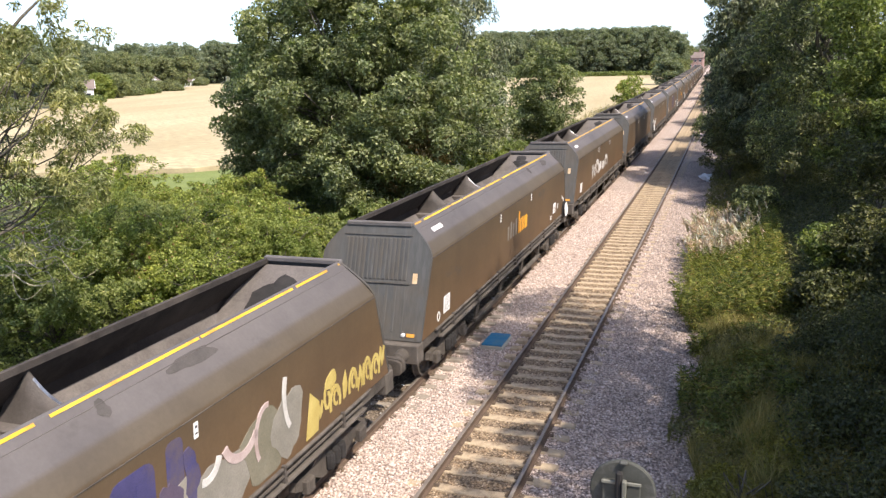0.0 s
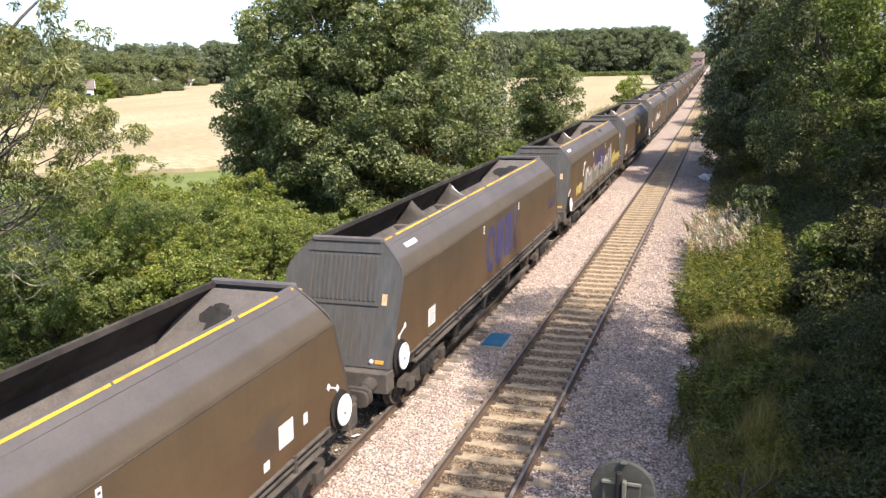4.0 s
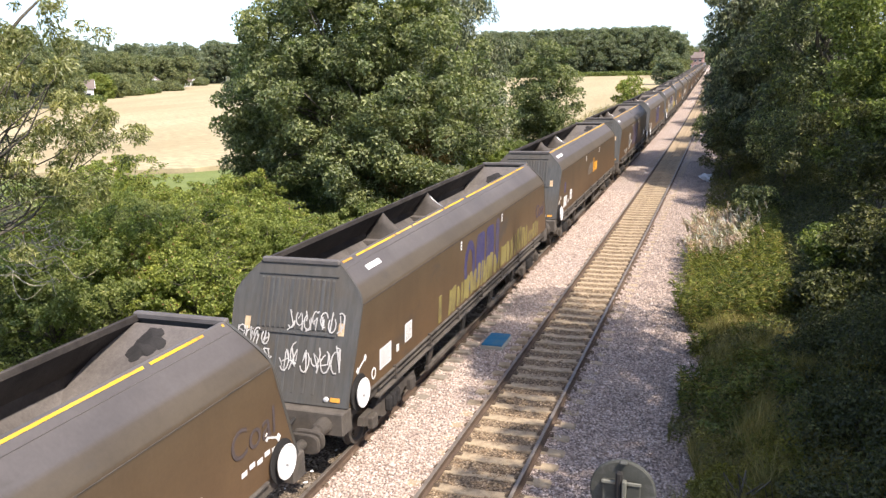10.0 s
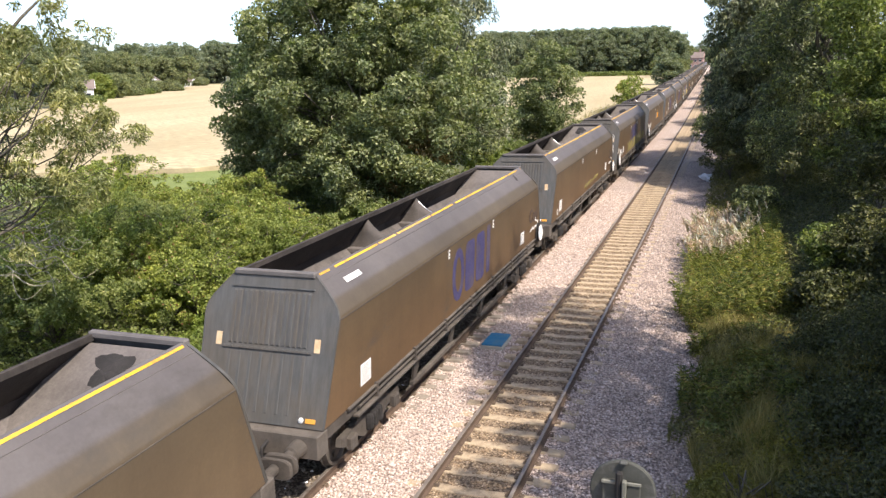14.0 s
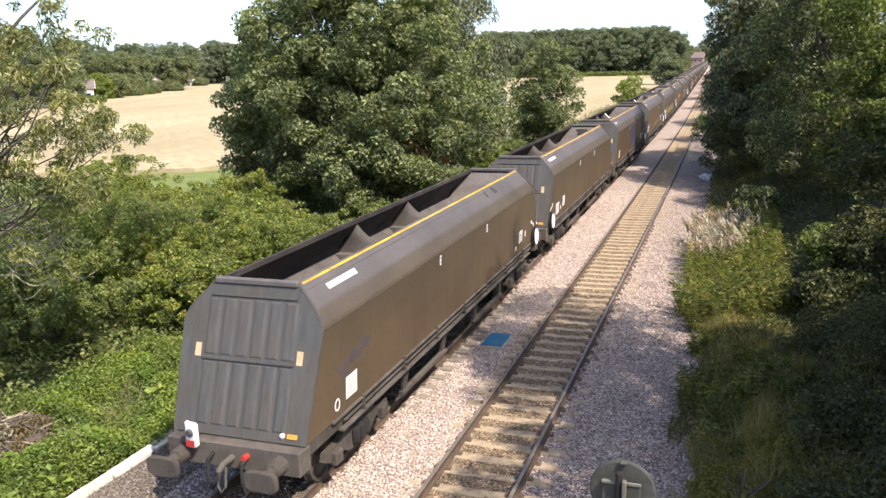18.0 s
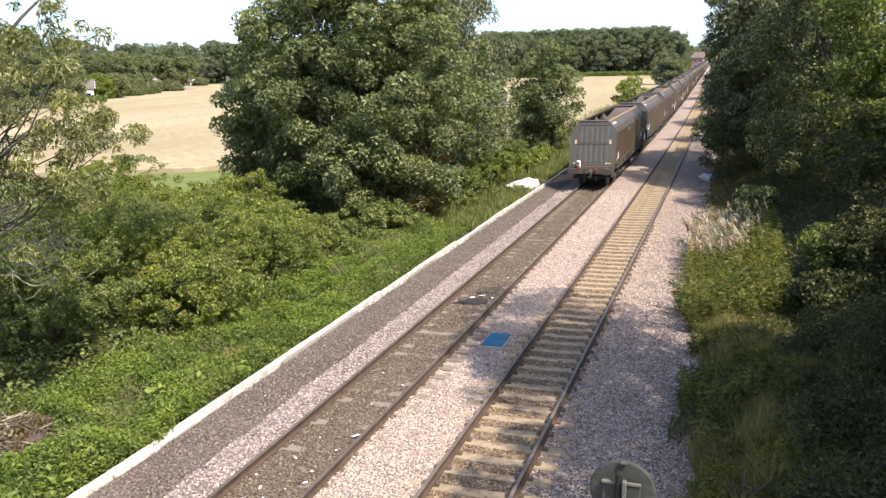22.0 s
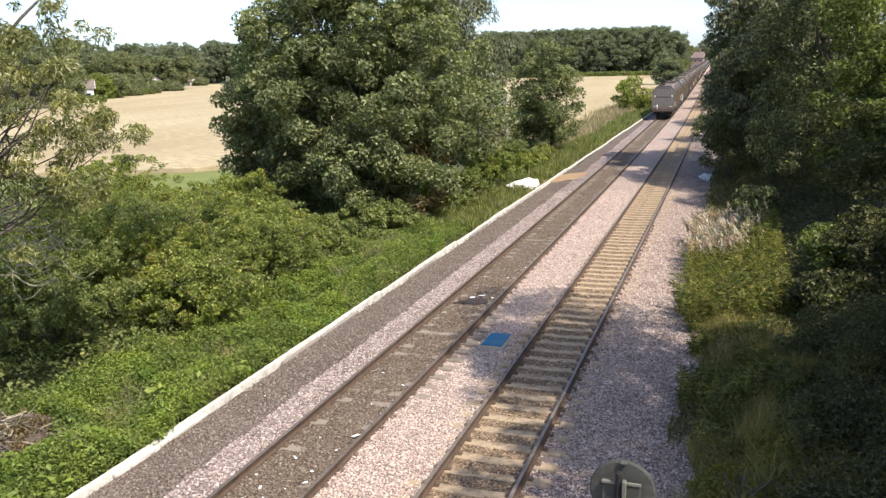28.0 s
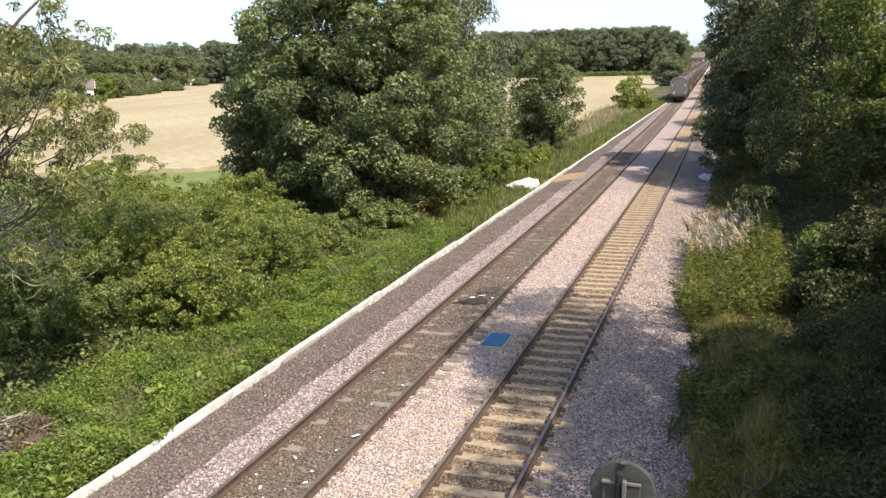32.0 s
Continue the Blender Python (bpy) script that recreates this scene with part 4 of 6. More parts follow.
def bogie(w, yc):
    b = empty("bogie")
    b.parent = w
    b.matrix_basis = pose(0, yc, 0)
    for sx in (-1, 1):
        prof = [(-1.35, 0.50), (-1.30, 0.64), (-0.80, 0.66), (-0.45, 0.84), (0.45, 0.84), (0.80, 0.66), (1.30, 0.64), (1.35, 0.50), (1.15, 0.42), (0.75, 0.46), (0.42, 0.30), (-0.42, 0.30), (-0.75, 0.46), (-1.15, 0.42)]
        part("side_frame", slab([(sx * 0.97, y, z) for y, z in prof], (sx * 0.12, 0, 0)), M["under"], b, "grimy cast bogie side frame")
        for y in (-1.0, 1.0):
            part("axle_box", boxed(min(sx * 1.05, sx * 1.2), max(sx * 1.05, sx * 1.2), y - 0.13, y + 0.13, 0.34, 0.60, 0.03), M["under"], b)
        bm = bmesh.new()
        for y in (-0.22, 0.0, 0.22):
            lathe(bm, [(0.36, 0.07), (0.40, 0.09), (0.62, 0.09), (0.66, 0.07)], "z", 8, (sx * 1.12, y, 0))
        part("spring_nest", bm, M["black"], b)
    part("bolster", boxed(-1.05, 1.05, -0.2, 0.2, 0.45, 0.82, 0.02), M["under"], b)
    made = []
    for y in (-1.0, 1.0):
        bm = bmesh.new()
        lathe(bm, [(-1.12, 0.07), (1.12, 0.07)], "x", 10)
        for sx in (-1, 1):
            lathe(bm, [(sx * 0.68, 0.10), (sx * 0.68, 0.455), (sx * 0.705, 0.455), (sx * 0.71, 0.425), (sx * 0.815, 0.418), (sx * 0.82, 0.36), (sx * 0.77, 0.33), (sx * 0.77, 0.14), (sx * 0.83, 0.10)], "x", 24)
            for k in range(3):
                a = 2.1 * k
                box(bm, min(sx * 0.775, sx * 0.80), max(sx * 0.775, sx * 0.80), 0.22 * math.cos(a) - 0.035, 0.22 * math.cos(a) + 0.035, 0.22 * math.sin(a) - 0.035, 0.22 * math.sin(a) + 0.035)
        ob = part("wheelset", bm, M["under"], b, "pair of steel wheels on an axle")
        ob.matrix_parent_inverse = pose(0, y, 0.42)
        made.append(ob)
    return made




def stripe(w, sx, kind, seed):
    """The yellow line along the edge of the opening: whole, or worn into dashes."""
    rng = random.Random(seed)
    y = -7.1
    while y < 7.1:
        L = 4.7 if kind == "full" else rng.uniform(0.9, 3.0) if kind == "tail" else rng.uniform(0.35, 2.6)
        e = min(7.1, y + L)
        mat = M["yellow"] if kind == "full" or rng.random() < 0.6 else M["oldyellow"]
        d = 0.003
        part("stripe", slab([(sx * 0.770, y, 3.5894 + d), (sx * 0.770, e, 3.5894 + d), (sx * 0.797, e, 3.5609 + d), (sx * 0.797, y, 3.5609 + d)], (sx * 0.003, 0, 0.003)), mat, w, "yellow painted edge line")
        y = e + (0.06 if kind == "full" else 0.012 if kind == "tail" else rng.uniform(0.04, 0.45))


def wagon(kind):
    """A bogie coal hopper with raked ends, open top and sloped hopper sheets."""
    w = empty("hopper_wagon")
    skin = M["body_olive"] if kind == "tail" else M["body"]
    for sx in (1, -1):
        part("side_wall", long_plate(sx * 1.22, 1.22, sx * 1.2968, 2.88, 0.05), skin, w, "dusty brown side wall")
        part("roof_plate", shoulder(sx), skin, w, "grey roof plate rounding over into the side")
        part("seam", boxed(min(sx * 1.29, sx * 1.303), max(sx * 1.29, sx * 1.303), -7.43, 7.43, 2.900, 2.922, 0.003), M["under"], w)
        part("inner_wall", slab([(sx * 1.17, -7.4, 2.3), (sx * 1.17, 7.4, 2.3), (sx * 1.17, 7.3, 3.0), (sx * 1.17, -7.3, 3.0)], (-sx * 0.02, 0, 0)), M["inner"], w, "coal-blackened inner wall")
        part("inner_wall", slab([(sx * 1.17, -7.3, 3.0), (sx * 1.17, 7.3, 3.0), (sx * 0.73, 7.1, 3.52), (sx * 0.73, -7.1, 3.52)], (-sx * 0.012, 0, -0.012)), M["inner"], w, "coal-blackened inner wall")
        part("hopper_sheet", slab([(sx * 1.15, -6.6, 2.84), (sx * 1.15, 6.6, 2.84), (sx * 0.12, 5.2, 1.75), (sx * 0.12, -5.2, 1.75)], (0, 0, -0.03)), M["sheet"], w, "scoured sloping hopper sheet")
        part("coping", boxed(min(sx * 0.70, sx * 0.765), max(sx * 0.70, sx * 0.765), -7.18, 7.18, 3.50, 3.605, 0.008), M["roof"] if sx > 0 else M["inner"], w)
        part("weld_seam", boxed(min(sx * 0.865, sx * 0.879), max(sx * 0.865, sx * 0.879), -7.2, 7.2, 3.470, 3.4845, 0.0), M["roof"], w)
        if sx > 0:
            stripe(w, sx, kind, {"worn": 31, "full": 3, "tail": 57}[kind])
        # underframe
        part("solebar", boxed(min(sx * 1.02, sx * 1.20), max(sx * 1.02, sx * 1.20), -7.98, 7.98, 0.98, 1.22, 0.015), M["under"], w, "long grimy steel solebar")
        part("ledge", boxed(min(sx * 1.15, sx * 1.27), max(sx * 1.15, sx * 1.27), -7.2, 7.2, 1.19, 1.235, 0.008), M["ledge"], w)
        part("ledge", boxed(min(sx * 1.17, sx * 1.29), max(sx * 1.17, sx * 1.29), -6.9, 6.9, 0.94, 0.99, 0.008), M["ledge"], w)
        for k in range(7):
            y = -6.0 + 2.0 * k
            part("bracket", boxed(min(sx * 1.20, sx * 1.30), max(sx * 1.20, sx * 1.285), y - 0.03, y + 0.03, 0.96, 1.27, 0.006), M["under"], w)
        bm = bmesh.new()
        tube(bm, [(sx * 1.25, -6.8, 1.10), (sx * 1.25, 6.8, 1.10)], [0.025, 0.025], 6)
        part("air_pipe", bm, M["under"], w)
        for y in (-3.7, -1.25, 1.25, 3.7):
            part("bracket", slab([(sx * 1.20, y - 0.16, 0.98), (sx * 1.20, y + 0.16, 0.98), (sx * 1.10, y + 0.10, 0.36), (sx * 1.10, y - 0.10, 0.36)], (-sx * 0.05, 0, 0)), M["under"], w)
        part("lower_rail", boxed(min(sx * 1.06, sx * 1.16), max(sx * 1.06, sx * 1.16), -3.9, -1.1, 0.36, 0.46, 0.01), M["ledge"], w)
        part("lower_rail", boxed(min(sx * 1.06, sx * 1.16), max(sx * 1.06, sx * 1.16), 1.1, 3.9, 0.36, 0.46, 0.01), M["ledge"], w)
        for u in (-1.75, 1.98):
            if sx > 0:
                p = side_shape("number_plate", [rect(u, 2.74, 0.085, 0.21)], M["white"], w, "small white plate", 0.01)
                side_shape("print", [rect(u, 2.785, 0.045, 0.035)], M["ink"], p, "", 0.014)
                side_shape("print", [rect(u, 2.70, 0.05, 0.022)], M["ink"], p, "", 0.014)
    for s in (-1, 1):
        end_wall(w, s, 6 if kind == "tail" else 15)
        part("slope_sheet", slab([(x, s * (7.1 - 1.5625 * (3.5 - z)), z) for x, z in ((-0.70, 3.50), (0.70, 3.50), (1.02, 3.17), (1.12, 2.9), (1.12, 1.9), (-1.12, 1.9), (-1.12, 2.9), (-1.02, 3.17))], (0, 0, -0.03)), M["sheet"], w, "scoured sloping end sheet with coal stains")
        # saddle-shaped ridge between hopper bays, flared at its foot
        bm, edge = bmesh.new(), bmesh.new()
        yr, n = s * 1.6 - 0.08, 24
        rows, worn_rows = [], []
        for i in range(n + 1):
            x = -1.14 + 2.28 * i / n
            zr = min(3.04 + 0.46 * (abs(x) / 0.76) ** 2.2, 3.50 - 1.05 * max(0.0, abs(x) - 0.76))
            rows.append([bm.verts.new((x, yr + dy, z)) for dy, z in ((-0.20, 2.84), (-0.10, 0.55 * 2.88 + 0.45 * zr), (-0.015, zr), (0.015, zr), (0.10, 0.55 * 2.88 + 0.45 * zr), (0.20, 2.84))])
            if -0.74 <= x <= -0.28:
                worn_rows.append([edge.verts.new((x, yr + dy, zr + 0.004 + dz)) for dy, dz in ((-0.022, -0.012), (-0.014, 0.003), (0.014, 0.003), (0.022, -0.012))])
        for rr, m_ in ((rows, bm), (worn_rows, edge)):
            for a, b in zip(rr, rr[1:]):
                for k in range(len(a) - 1):
                    m_.faces.new((a[k], a[k + 1], b[k + 1], b[k]))
        ridge = part("hopper_ridge", bm, M["ridge"], w, "saddle-shaped steel ridge between hopper bays", smooth=True)
        part("ridge_foot", boxed(-1.14, 1.14, yr - 0.40, yr + 0.40, 2.72, 2.845, 0.015), M["sheet"], ridge, "flat steel foot under the ridge")
        if s > 0 and kind != "tail":
            part("worn_edge", edge, M["steel"], ridge, "bright worn edge of the ridge")
        else:
            edge.free()
    part("chute_floor", boxed(-1.1, 1.1, -6.3, 6.3, 1.26, 1.5, 0.0), M["inner"], w)
    for y in (-2.5, 0.0, 2.5):
        bm = bmesh.new()
        a = [bm.verts.new(c) for c in ((-1.0, y - 1.1, 1.24), (1.0, y - 1.1, 1.24), (1.0, y + 1.1, 1.24), (-1.0, y + 1.1, 1.24))]
        b = [bm.verts.new(c) for c in ((-0.75, y - 0.45, 0.42), (0.75, y - 0.45, 0.42), (0.75, y + 0.45, 0.42), (-0.75, y + 0.45, 0.42))]
        bm.faces.new(a)
        bm.faces.new(b[::-1])
        for i in range(4):
            bm.faces.new((a[i], a[(i + 1) % 4], b[(i + 1) % 4], b[i]))
        part("discharge_chute", bm, M["black"], w)
    part("centre_sill", boxed(-0.3, 0.3, -8.0, 8.0, 0.85, 1.15, 0.01), M["black"], w)
    for y in (-5.9, 5.9):
        bogie(w, y)
    y0, y1 = {"tail": (-6.55, -5.42), "full": (-6.75, -5.72), "worn": (-6.55, -5.92)}[kind]
    xa = {"tail": 0.915, "full": 0.945, "worn": 0.955}[kind]
    lab = part("roof_label", slab([(xa, y0, 3.6 - (xa - 0.76) * 1.0559), (xa, y1, 3.6 - (xa - 0.76) * 1.0559), (xa + 0.075, y1, 3.6 - (xa - 0.685) * 1.0559), (xa + 0.075, y0, 3.6 - (xa - 0.685) * 1.0559)], (0.005, 0, 0.005)), M["white"], w, "white label on the roof plate")
    for k in range({"worn": 5, "full": 7, "tail": 10}[kind]):
        y, xp = y0 + 0.11 + 0.09 * k, xa + 0.023
        zp = 3.6 - (xp - 0.76) * 1.0559
        part("print", slab([(xp, y, zp), (xp, y + 0.035, zp), (xp + 0.029, y + 0.035, zp - 0.0306), (xp + 0.029, y, zp - 0.0306)], (0.008, 0, 0.008)), M["print"], lab)
    return w


def rounded(u, z, w, h, r=0.12):
    """Outline of a rectangle with rounded corners."""
    out = []
    for cu, cz, a0 in ((u + w / 2 - r, z + h / 2 - r, 0), (u - w / 2 + r, z + h / 2 - r, 90), (u - w / 2 + r, z - h / 2 + r, 180), (u + w / 2 - r, z - h / 2 + r, 270)):
        out += [(cu + r * math.cos(radians(a0 + 30 * k)), cz + r * math.sin(radians(a0 + 30 * k))) for k in range(4)]
    return out


def fleet_block(w, u0, mat, k=1.0):
    """A large company mark, drawn as four plain bold shapes: a ring, two blocks and a bar."""
    lab = "large dark blue painted shape"
    side_shape("fleet_mark", stroke(arc(u0 + 0.43, 2.08, 0.34, 0.54, 0, 360, 18), 0.22), mat, w, lab)
    side_shape("fleet_mark", [rounded(u0 + 1.36, 2.10, 0.74, 1.26, 0.16)], mat, w, lab)
    side_shape("fleet_mark", [rounded(u0 + 2.26, 2.12, 0.74, 1.26, 0.16)], mat, w, lab)
    side_shape("fleet_mark", [rounded(u0 + 3.00, 2.16, 0.32, 1.30, 0.10)], mat, w, lab)


def scrawl(w, u0, u1, z0, z1, mat, seed, n, wd, label):
    """Loose waves, loops and blots of sprayed paint."""
    rng = random.Random(seed)
    for i in range(n):
        u = u0 + (u1 - u0) * (i + 0.5) / n + rng.uniform(-0.05, 0.05)
        hw = (u1 - u0) / n * rng.uniform(0.40, 0.56)
        h = (z1 - z0) * rng.uniform(0.55, 1.0)
        zb = z0 + rng.uniform(0, 0.2) * (z1 - z0)
        pick = rng.randrange(4)
        if pick == 0:
            polys = stroke([(u + hw * math.cos(a * 0.8) * (1 - a / 14), zb + h / 2 + h / 2 * math.sin(a * 0.8) * (1 - a / 14)) for a in range(11)], wd)
        elif pick == 1:
            polys = stroke([(u - hw + 2 * hw * k / 8, zb + h / 2 + h * 0.45 * math.sin(k * 1.5 + seed)) for k in range(9)], wd)
        elif pick == 2:
            polys = [[(u + hw * rng.uniform(0.6, 1.0) * math.cos(0.7 * k), zb + h / 2 + h / 2 * rng.uniform(0.5, 1.0) * math.sin(0.7 * k)) for k in range(9)]]
        else:
            polys = stroke(arc(u, zb + h * 0.3, hw, h * 0.7, 200, -20, 8), wd) + stroke(arc(u + hw * 0.2, zb + h * 0.5, hw * 0.5, h * 0.3, 0, 300, 8), wd * 0.8)
        side_shape("paint_stroke", polys, mat, w, label, 0.006 + 0.0015 * (i % 3))


def blot(seed, n=26, rag=0.22):
    """Radii of a smooth uneven blot, round the circle."""
    rr = random.Random(seed)
    ph = [rr.uniform(0, 6.28) for _ in range(4)]
    return [(a, 1 + rag * (math.sin(2 * a + ph[0]) * 0.6 + math.sin(3 * a + ph[1]) * 0.5 + math.sin(5 * a + ph[2]) * 0.35 + math.sin(9 * a + ph[3]) * 0.2)) for a in (2 * math.pi * i / n for i in range(n))]


# the speed of the train and the place of its last wagon
PITCH_W = 17.978


def run(t):
    """Place of the last wagon's middle along the line at t seconds."""
    if t <= 19.0:
        return 1.09 + 8.838 * (t - 16) + 0.00964 * (t - 16) ** 2
    return 1.09 + 8.838 * 3 + 0.00964 * 9 + 8.87 * (t - 19.0)


TRAIN = []
base_worn = wagon("worn")
base_full = wagon("full")
base_tail = wagon("tail")
N_WAGONS = 24
for n in range(N_WAGONS):
    if n == 0:
        w = base_tail
    elif n == 1:
        w = copy_thing(base_tail, pose(0, 0, 0))
    elif n == 2:
        w = base_worn
    elif n == 5:
        w = base_full
    else:
        w = copy_thing(base_full if n in (14, 19) else base_worn, pose(0, 0, 0))
    tagged(w, "dusty brown coal hopper wagon, empty, with grey raked ends", "wagon", "wagons of the train")
    TRAIN.append(w)

# what sets single wagons apart: panels, wheels, marks and sprayed paint
FRONT_SET = (0, 2, 3, 6, 9, 13, 16, 20)
REAR_DISC = (1, 4, 5, 7, 8, 12, 15, 18, 22)
for n, w in enumerate(TRAIN):
    if n in FRONT_SET:
        handwheel(w, 7.56)
        data_panel(w, 5.82 if n not in (2, 3) else 5.45, 1.72 if n not in (2, 3) else 1.62, 0.42, 0.36)
        if n in (2, 3):
            for k in range(5):
                side_shape("small_plate", [rect(6.62 + 0.2 * k, 1.63 + 0.03 * (k % 2), 0.13, 0.07)], M["white"], w, "small white plate", 0.01)
        else:
            side_shape("small_plate", [rect(6.42, 1.70, 0.12, 0.18)], M["white"], w, "small white plate", 0.01)
            side_shape("small_plate", [rect(5.25, 1.46, 0.15, 0.14)], M["white"], w, "small white plate", 0.01)
    if n in REAR_DISC:
        handwheel(w, -7.7)
    if n not in (6, 8, 11):
        data_panel(w, -5.75 if n == 7 else -6.42, 1.62, 0.56 if n in (1, 4, 5) else 0.44, 0.40)
    if n in (1, 4, 5, 12):
        data_panel(w, -5.22, 1.72, 0.38, 0.38)
        side_shape("small_plate", [rect(-5.80, 1.56, 0.12, 0.14)], M["white"], w, "small white plate", 0.01)
    if n in (0, 3, 4, 9):
        side_shape("round_mark", stroke(arc(-6.98, 1.46, 0.085, 0.10, 0, 360, 14), 0.03), M["white"], w, "small round white mark", 0.008)

tagged(TRAIN[0], "last coal hopper wagon with a red tail lamp on its end")
bm = bmesh.new()
lathe(bm, [(-8.44, 0.05), (-8.3, 0.055)], "y", 8, (0.28, 0, 1.04))
part("brake_cock", bm, M["red"], TRAIN[0], "red brake cock")
lamp = part("tail_lamp", boxed(-0.775, -0.555, -8.46, -8.33, 1.10, 1.53, 0.045), M["white"], TRAIN[0], "cream tail lamp with a dark lens")
bm = bmesh.new()
lathe(bm, [(-8.50, 0.05), (-8.48, 0.065), (-8.455, 0.07)], "y", 16, (-0.665, 0, 1.37))
part("lens", bm, M["ink"], lamp)
part("red_plate", boxed(-0.745, -0.585, -8.472, -8.455, 1.14, 1.25, 0.006), M["red"], lamp, "red reflector")
part("lamp_iron", boxed(-0.69, -0.64, -8.335, -8.31, 1.05, 1.30, 0.006), M["under"], lamp)

for n in (2, 7, 4):
    fleet_block(TRAIN[n], -1.45, M["navy"])
for n in (6, 13, 17, 21):
    fleet_block(TRAIN[n], -1.45, M["purple"])
fleet_block(TRAIN[8], -1.45, M["navy"])
tagged(TRAIN[2], "dusty brown coal hopper wagon with a large dark blue mark")
tagged(TRAIN[7], "dusty brown coal hopper wagon with a large dark blue mark")
rngP = random.Random(9)
side_shape("paint_patch", [rect(-3.25, 1.60, 0.19, 0.62)], M["graf_olive"], TRAIN[4], "faded olive sprayed bar", 0.008)
u = -2.65
for i in range(17):
    # a row of plain skewed sprayed blocks, ragged at their edges
    h, wd = rngP.uniform(0.50, 0.70) * (0.72 if i > 13 else 1.0), rngP.uniform(0.40, 0.62) * (0.75 if i > 11 else 1.0)
    z0, lean = 1.28 + rngP.uniform(-0.02, 0.06), rngP.uniform(-0.04, 0.10)
    low = [(u + wd * k / 4, z0 + rngP.uniform(-0.02, 0.05)) for k in range(5)]
    top = [(u + lean + wd * k / 4, z0 + h * (1.0 - (0.35 if k == 2 and i % 2 else 0.0)) + rngP.uniform(-0.04, 0.04)) for k in range(5)]
    polys = [[low[k], low[k + 1], top[k + 1], top[k]] for k in range(4) if not (i % 3 == 1 and k == 2) and not (i > 8 and k == 1 + i % 2)]
    side_shape("paint_patch", polys, M["graf_olive"], TRAIN[4], "faded olive sprayed block", 0.007 + 0.003 * (i % 2))
    u += wd + rngP.uniform(0.06, 0.16)
tagged(TRAIN[4], "brown coal hopper wagon with a blue mark under olive sprayed paint")
for u, z, ru, rz in ((-3.08, 1.88, 0.24, 0.46), (-2.70, 1.93, 0.22, 0.42)):
    side_shape("paint_stroke", stroke(arc(u, z, ru, rz, 0, 360, 18), 0.055), M["graf_white"], TRAIN[6], "thin white sprayed outline", 0.010)
    side_shape("paint_patch", [arc(u, z, ru * 0.72, rz * 0.78, 0, 340, 14)], M["ink"], TRAIN[6], "dark sprayed filling", 0.007)
side_shape("paint_stroke", stroke([(-3.36, 2.25), (-3.34, 1.75), (-3.10, 1.38)], 0.05), M["graf_white"], TRAIN[6], "thin white sprayed outline", 0.012)
rngS = random.Random(77)
for u0, z0, n_, sc in ((-5.35, 1.46, 5, 0.22), (-2.20, 1.78, 4, 0.13)):
    for i in range(n_):
        pts = [(u0 + i * sc * 1.15 + rngS.uniform(-0.5, 0.5) * sc, z0 + rngS.uniform(-0.9, 1.0) * sc) for k in range(5)]
        side_shape("paint_stroke", stroke(pts, 0.022), M["graf_white"], TRAIN[6], "thin white scribble", 0.009)
tagged(TRAIN[6], "brown coal hopper wagon with a purple patch and white scrawl")
for w in (TRAIN[5], TRAIN[9], TRAIN[14], TRAIN[19]):
    for k, (u, z, wd, h) in enumerate(((0.42, 2.22, 0.11, 0.68), (0.64, 2.10, 0.11, 0.44), (0.86, 2.10, 0.11, 0.44), (1.05, 2.10, 0.11, 0.40), (1.33, 2.09, 0.30, 0.42))):
        side_shape("fleet_mark", [rounded(u, z, wd, h, 0.045)], M["fleet_orange"], w, "orange vinyl bar", 0.008)
    for k in range(4):
        side_shape("fleet_mark", [rounded(-0.85 + 0.30 * k, 2.12 + 0.04 * (k % 2), 0.15, 0.42 + 0.08 * (k % 2), 0.045)], M["fleet_grey"], w, "faded grey vinyl bar", 0.008)
    tagged(w, "brown coal hopper wagon with a small orange and grey mark")
for i, (u, z, ru, rz, mk) in enumerate(((-3.4, 1.72, 0.62, 0.44, "graf_grey"), (-2.3, 1.62, 0.70, 0.34, "graf_grey"), (-1.2, 1.70, 0.62, 0.40, "graf_dim"), (-0.2, 1.66, 0.60, 0.36, "graf_grey"), (0.7, 1.62, 0.55, 0.32, "graf_dim"), (1.5, 1.70, 0.62, 0.38, "graf_grey"), (2.5, 1.62, 0.75, 0.34, "graf_grey"), (3.55, 1.74, 0.62, 0.44, "graf_dim"), (4.2, 1.80, 0.42, 0.46, "graf_grey"))):
    side_shape("paint_patch", [[(u + ru * q * math.cos(a), max(1.29, z + 0.06 + (rz + 0.08) * q * math.sin(a))) for a, q in blot(600 + i, 26, 0.20)]], M[mk], TRAIN[8], "silver grey sprayed cloud", 0.006 + 0.002 * (i % 3))
for i, (u, z, ru, rz) in enumerate(((0.9, 2.10, 0.20, 0.40), (1.45, 1.95, 0.18, 0.42), (1.85, 2.20, 0.16, 0.34), (0.3, 1.95, 0.26, 0.24))):
    side_shape("paint_patch", [[(u + ru * q * math.cos(a), z + rz * q * math.sin(a)) for a, q in blot(640 + i, 22, 0.3)]], M["purple"] if i % 2 else M["navy"], TRAIN[8], "dark blue sprayed blot", 0.0125)
